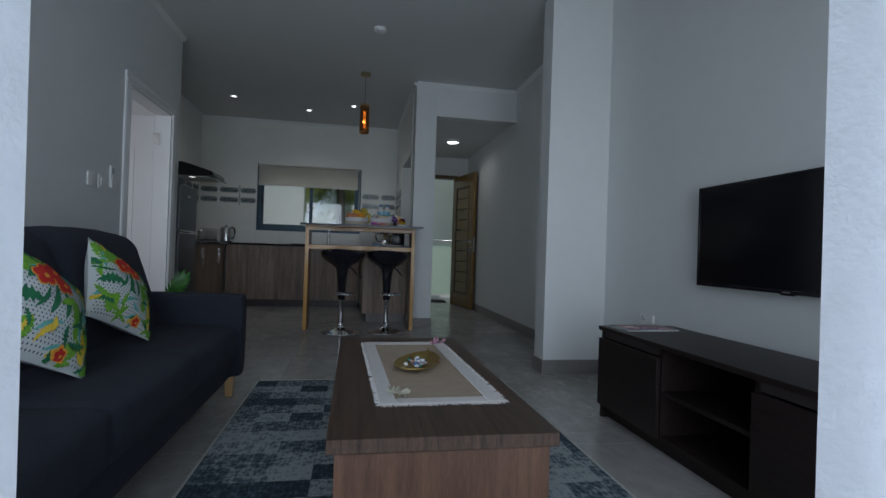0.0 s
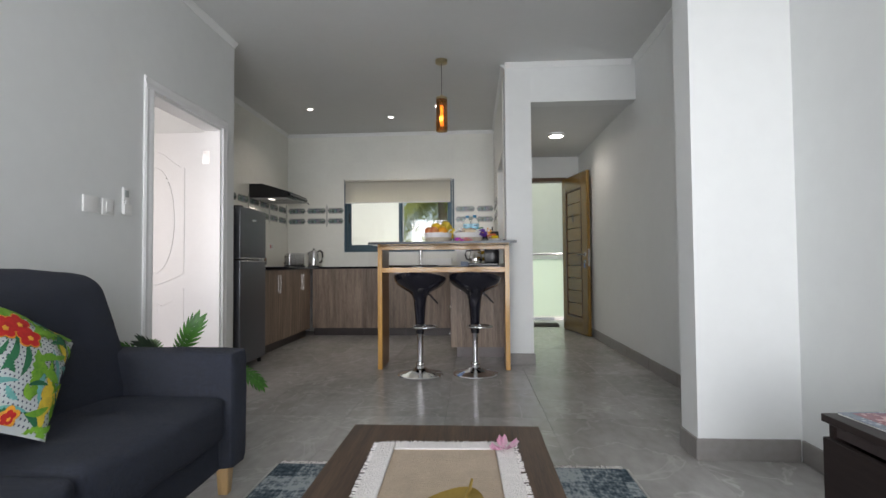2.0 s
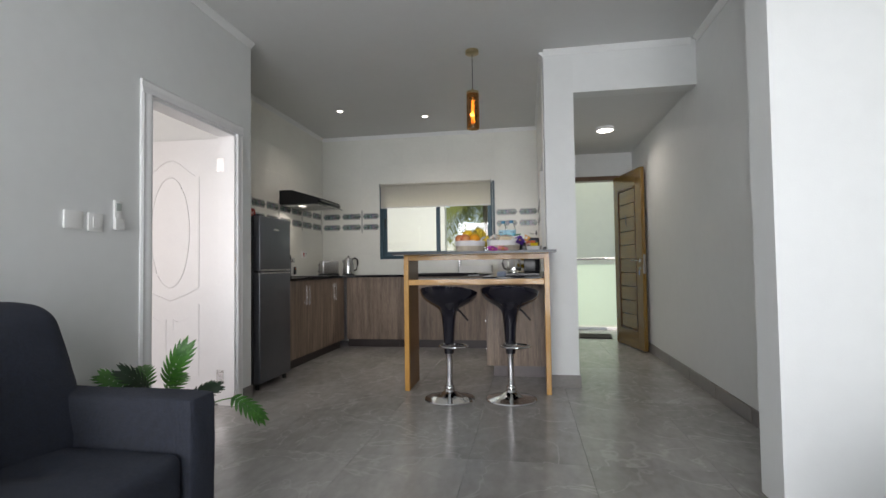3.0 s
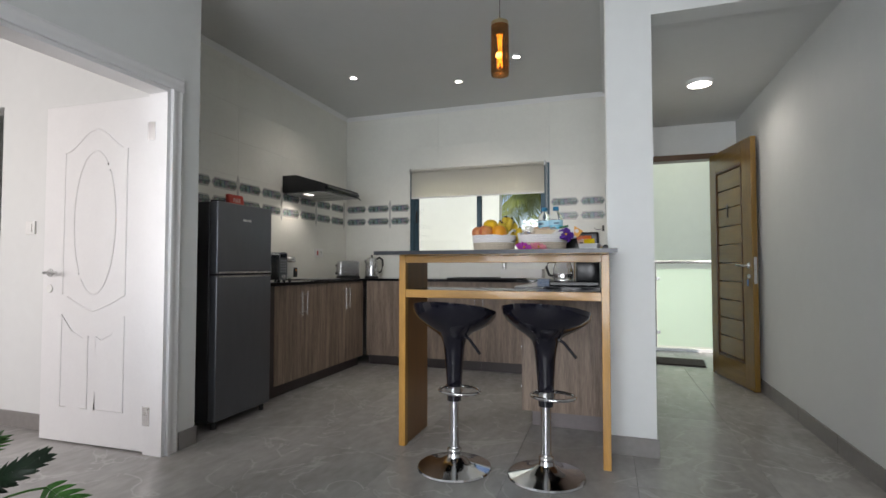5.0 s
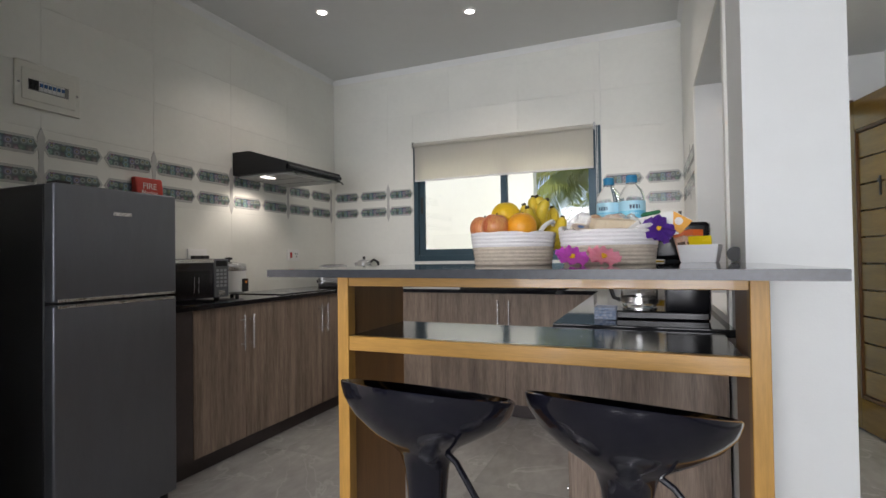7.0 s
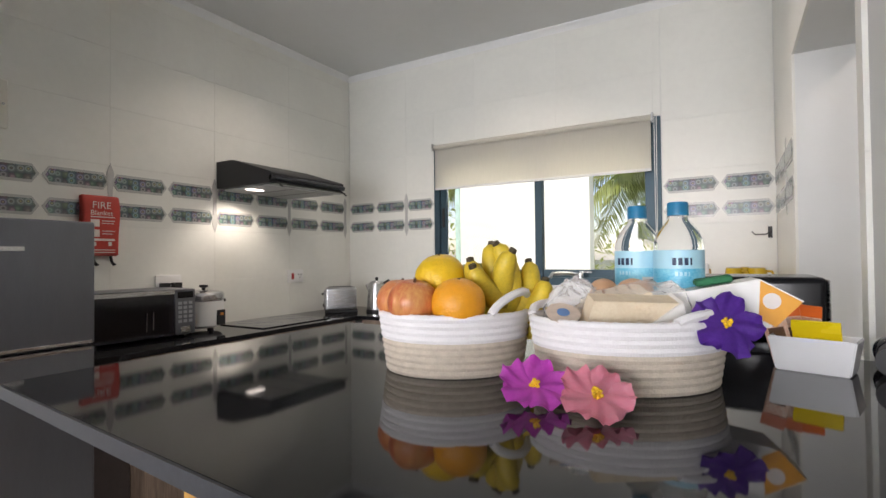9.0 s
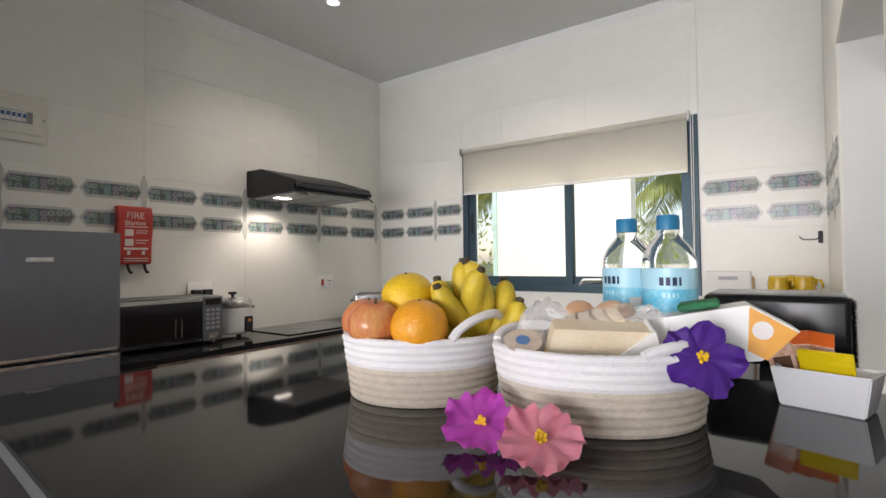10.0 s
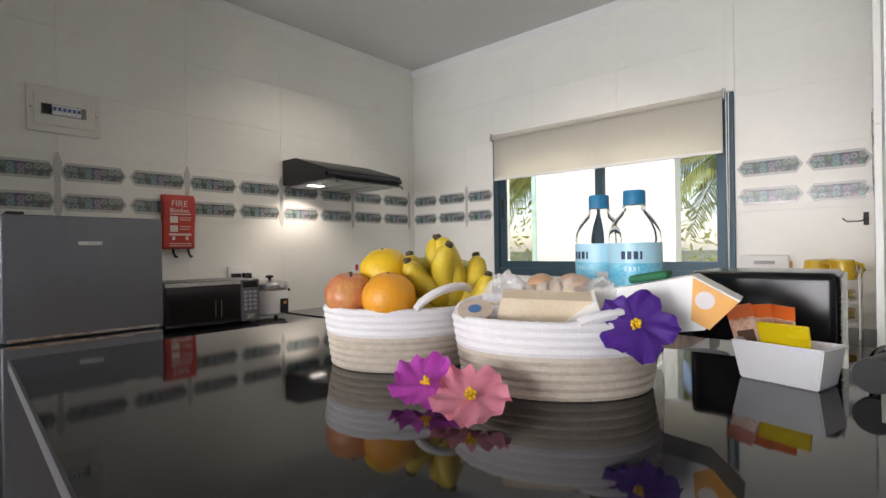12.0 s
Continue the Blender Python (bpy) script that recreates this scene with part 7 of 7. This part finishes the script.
def palm(x, y, top, seed, fronds=13, reach=2.2):
    ob = thing("palm_tree", pose(x, y, -3.1), "coconut palm with drooping yellow-green fronds", "palm tree", "palms behind the house")
    h = top + 3.1
    pts = [(0.25 * math.sin(2.0 * s / 10), 0.1 * s / 10, h * s / 10) for s in range(11)]
    part("trunk", tube(pts, 0.12, 14, taper=[0.17 - 0.008 * s + 0.006 * (s % 2) for s in range(11)]), PALM_TRUNK, ob)
    r = random.Random(seed)
    hx, hy, hz = pts[-1]
    for k in range(fronds):
        a = 2 * math.pi * k / fronds + r.uniform(-0.2, 0.2)
        el = r.uniform(-0.55, 0.9)
        L = reach * r.uniform(0.8, 1.15)
        rib = []
        for i in range(15):
            s = i / 14
            d = L * s
            rib.append(Vector((hx + math.cos(a) * d * math.cos(el) * (1 - 0.12 * s), hy + math.sin(a) * d * math.cos(el) * (1 - 0.12 * s), hz + d * math.sin(el) - 1.0 * s * s * (1.1 + 0.4 * math.cos(el)))))
        bm = tube(rib, 0.02, 5, taper=[0.022 - 0.0012 * i for i in range(15)])
        for i in range(46):
            s = 0.12 + 0.87 * i / 45
            q = s * 14
            b0 = min(13, int(q))
            p = rib[b0].lerp(rib[b0 + 1], q - b0)
            d = (rib[b0 + 1] - rib[b0]).normalized()
            side = d.cross(Vector((0, 0, 1))).normalized()
            ll = 0.55 * math.sin(math.pi * (0.15 + 0.75 * s)) * r.uniform(0.8, 1.1)
            for sg in (-1, 1):
                out = (side * sg + d * 0.6 + Vector((0, 0, -0.35 - 0.3 * r.random()))).normalized()
                w = d * 0.014
                tip = p + out * ll + Vector((0, 0, -0.12 * ll))
                mid = p + out * ll * 0.5
                vs = [bm.verts.new(c_) for c_ in (p - w, p + w, mid + w * 1.3, tip, mid - w * 1.3)]
                bm.faces.new(vs)
        part("frond", bm, PALM, ob)


palm(-0.15, 11.3, 2.6, 1)
palm(0.55, 12.6, 3.4, 2)
palm(-3.1, 11.6, 2.7, 3)
palm(-4.6, 13.6, 3.6, 4)
palm(0.35, 10.6, 0.55, 5, 11, 1.5)
palm(-3.3, 10.6, 0.7, 6, 11, 1.5)
bm = bmesh.new()
rnd = random.Random(12)
for k in range(8000):
    c = Vector((rnd.uniform(-12, 6), rnd.uniform(14.5, 17.5), rnd.uniform(-3, 4.2 + 1.2 * math.sin(k))))
    d = Vector((rnd.uniform(-1, 1), rnd.uniform(-1, 1), rnd.uniform(-1, 0.4))).normalized() * rnd.uniform(0.12, 0.34)
    w = Vector((rnd.uniform(-1, 1), rnd.uniform(-1, 1), rnd.uniform(-1, 1))).normalized() * 0.045
    bm.faces.new([bm.verts.new(p) for p in (c, c + d * 0.5 + w, c + d, c + d * 0.5 - w)])
tagged(new("shrubs", to_mesh("shrubs", bm, PALM)), "dense sunlit garden foliage behind the house", "shrubs", "", "stuff")

# ---- floor tiles and wall tiles ----
def tile_mesh(name, w, h, t, bevel, material):
    return to_mesh(name, bx(0, w, 0, h, -t, 0, bevel=bevel), material, smooth=False)


TWX, TWY, GAP = 0.605, 1.21, 0.0010
full = tile_mesh("tile", TWX - GAP, TWY - GAP, 0.012, 0.0004, TILE_FLOOR)
made = {}
for i in range(-7, 6):
    for j in range(-4, 5):
        x0, y0 = i * TWX, 3.07 + j * TWY
        x1, y1 = min(x0 + TWX - GAP, 3.15), min(y0 + TWY - GAP, 8.65)
        x0, y0 = max(x0, -4.0), max(y0, -1.75)
        if x1 - x0 < 0.05 or y1 - y0 < 0.05:
            continue
        key = (round(x1 - x0, 3), round(y1 - y0, 3))
        if key == (round(TWX - GAP, 3), round(TWY - GAP, 3)):
            me = full
        else:
            me = made.setdefault(key, tile_mesh("tile", *key, 0.012, 0.0004, TILE_FLOOR))
        ob = new("tile", me)
        ob.location = (x0, y0, 0.0)
        ob.parent = floor

BAND_EDGE = mat("band_grey_border", (0.50, 0.50, 0.48), 0.22, vary=0.08, coat=0.2)


def mosaic_material():
    m = bpy.data.materials.new("floral_mosaic_strip")
    m.use_nodes = True
    nt = m.node_tree
    b = nt.nodes["Principled BSDF"]
    b.inputs["Roughness"].default_value = 0.18
    tc = node(nt, "ShaderNodeTexCoord")
    v = node(nt, "ShaderNodeTexVoronoi", Scale=34.0)
    v.inputs["Randomness"].default_value = 0.55
    nt.links.new(tc.outputs["Object"], v.inputs["Vector"])
    ramp = node(nt, "ShaderNodeValToRGB")
    els = ramp.color_ramp.elements
    els[0].position, els[0].color = 0.0, (0.55, 0.46, 0.22, 1)
    els[1].position, els[1].color = 1.0, (0.06, 0.075, 0.085, 1)
    e = els.new(0.22)
    e.color = (0.085, 0.085, 0.09, 1)
    e = els.new(0.38)
    e.color = (0.34, 0.35, 0.34, 1)
    e = els.new(0.55)
    e.color = (0.14, 0.155, 0.165, 1)
    nt.links.new(v.outputs["Distance"], ramp.inputs[0])
    scale_ = node(nt, "ShaderNodeMath")
    scale_.operation, scale_.inputs[1].default_value = "MULTIPLY", 1.1
    nt.links.new(v.outputs["Distance"], scale_.inputs[0])
    nt.links.new(scale_.outputs[0], ramp.inputs[0])
    hue = node(nt, "ShaderNodeMix")
    hue.data_type, hue.blend_type = "RGBA", "OVERLAY"
    hue.inputs[0].default_value = 0.24
    nt.links.new(ramp.outputs[0], hue.inputs[6])
    nt.links.new(v.outputs["Color"], hue.inputs[7])
    nt.links.new(hue.outputs[2], b.inputs["Base Color"])
    bp = node(nt, "ShaderNodeBump", Strength=0.35, Distance=0.002)
    nt.links.new(v.outputs["Distance"], bp.inputs["Height"])
    nt.links.new(bp.outputs[0], b.inputs["Normal"])
    return m


MOSAIC = mosaic_material()
TH = 0.009
Z_BAND = (1.475, 1.785)
STRIPS = (1.553, 1.700)
tile_sizes = {}


def hex_outline(w, h, cut):
    return [(0, 0), (cut, -h / 2), (w - cut, -h / 2), (w, 0), (w - cut, h / 2), (cut, h / 2)]


def strip_meshes(w):
    edge = prism(hex_outline(w, 0.086, 0.030), TH, TH + 0.0035)
    fill = prism([(x + 0.0, y) for x, y in [(0.014, 0), (0.030, -0.0305), (w - 0.030, -0.0305), (w - 0.014, 0), (w - 0.030, 0.0305), (0.030, 0.0305)]], TH + 0.0036, TH + 0.0055)
    return to_mesh("band_border", edge, BAND_EDGE), to_mesh("band_mosaic", fill, MOSAIC)


strips_made = {}
KITE = to_mesh("band_kite", prism([(0, -0.165), (0.018, -0.115), (0.010, 0.0), (0.018, 0.115), (0, 0.165), (-0.018, 0.115), (-0.010, 0.0), (-0.018, -0.115)], TH, TH + 0.003), BAND_EDGE)


def tile_wall(name, place, a0, a1, joint, holes, label):
    """Wall tiles from the worktop to the ceiling; place(a, z) gives the pose of a point of the wall, with z out of it."""
    root = thing(name, pose(0, 0, 0), label, "wall tiles", kind="structure")
    zs = [0.875, 1.175] + [Z_BAND[0], Z_BAND[1]] + [2.085, 2.385, 2.685, 2.757]
    W = 0.592
    k0 = math.floor((a0 - joint) / W)
    k = k0
    while joint + k * W < a1 - 0.01:
        c0, c1 = max(a0, joint + k * W), min(a1, joint + (k + 1) * W)
        for z0, z1 in zip(zs, zs[1:]):
            pieces = [(c0, c1, z0, z1)]
            for h0, h1, g0, g1 in holes:
                nxt = []
                for p0, p1, q0, q1 in pieces:
                    if h1 <= p0 or h0 >= p1 or g1 <= q0 or g0 >= q1:
                        nxt.append((p0, p1, q0, q1))
                        continue
                    if h0 > p0:
                        nxt.append((p0, h0, q0, q1))
                    if h1 < p1:
                        nxt.append((h1, p1, q0, q1))
                    m0, m1 = max(p0, h0), min(p1, h1)
                    if g0 > q0:
                        nxt.append((m0, m1, q0, g0))
                    if g1 < q1:
                        nxt.append((m0, m1, g1, q1))
                pieces = nxt
            for p0, p1, q0, q1 in pieces:
                w, h = p1 - p0 - 0.0005, q1 - q0 - 0.0005
                if w < 0.012 or h < 0.008:
                    continue
                key = (round(w, 3), round(h, 3))
                if key not in tile_sizes:
                    tile_sizes[key] = to_mesh("wall_tile", bx(0, w, 0, h, 0.0, TH, bevel=0.0003), TILE_WALL, smooth=False)
                ob = new("wall_tile", tile_sizes[key])
                ob.matrix_world = place(p0, q0)
                ob.parent = root
        jj = joint + k * W
        if a0 + 0.02 < jj < a1 - 0.02 and not any(h0 - 0.02 < jj < h1 + 0.02 and g0 < 1.6 < g1 for h0, h1, g0, g1 in holes):
            ob = new("band_kite", KITE)
            ob.matrix_world = place(jj, 1.63)
            ob.parent = root
        for half in (0, 1):
            s0 = joint + k * W + 0.004 + half * 0.296
            s1 = s0 + 0.288
            s0, s1 = max(s0, a0 + 0.002), min(s1, a1 - 0.002)
            for h0, h1, g0, g1 in holes:
                if g0 < 1.6 < g1:
                    if s0 < h0 < s1:
                        s1 = h0 - 0.002
                    elif s0 < h1 < s1:
                        s0 = h1 + 0.002
                    elif h0 <= s0 and s1 <= h1:
                        s1 = s0
            if s1 - s0 < 0.10:
                continue
            wkey = round(s1 - s0, 3)
            if wkey not in strips_made:
                strips_made[wkey] = strip_meshes(wkey)
            for z in STRIPS:
                for me in strips_made[wkey]:
                    ob = new(me.name, me)
                    ob.matrix_world = place(s0, z)
                    ob.parent = root
        k += 1
    return root


TLB = "glossy off-white wall tiles with two floral strips"
tile_wall("tiles_kitchen_side", lambda a, z: on_left(a, z, XK), 4.078, YB - 0.010, 4.560, [], TLB)
tile_wall("tiles_kitchen_back", lambda a, z: on_back(a, z, YB), XK + 0.0095, 0.5245, -1.295, [(WX0 - 0.004, 0.53, WZ0 - 0.004, WZ1 + 0.004)], TLB)
tile_wall("tiles_kitchen_back_end", lambda a, z: on_back(a, z, YB), 0.5255, 1.08, 0.526, [], TLB)
mirror_right = lambda a, z: Matrix.Translation((1.09, -a, z)) @ Matrix(((0, 0, -1, 0), (-1, 0, 0, 0), (0, 1, 0, 0), (0, 0, 0, 1)))
tile_wall("tiles_kitchen_right", mirror_right, -6.99, -4.95, -6.395, [(-6.1, -5.0, 0.93, 2.05)], TLB)
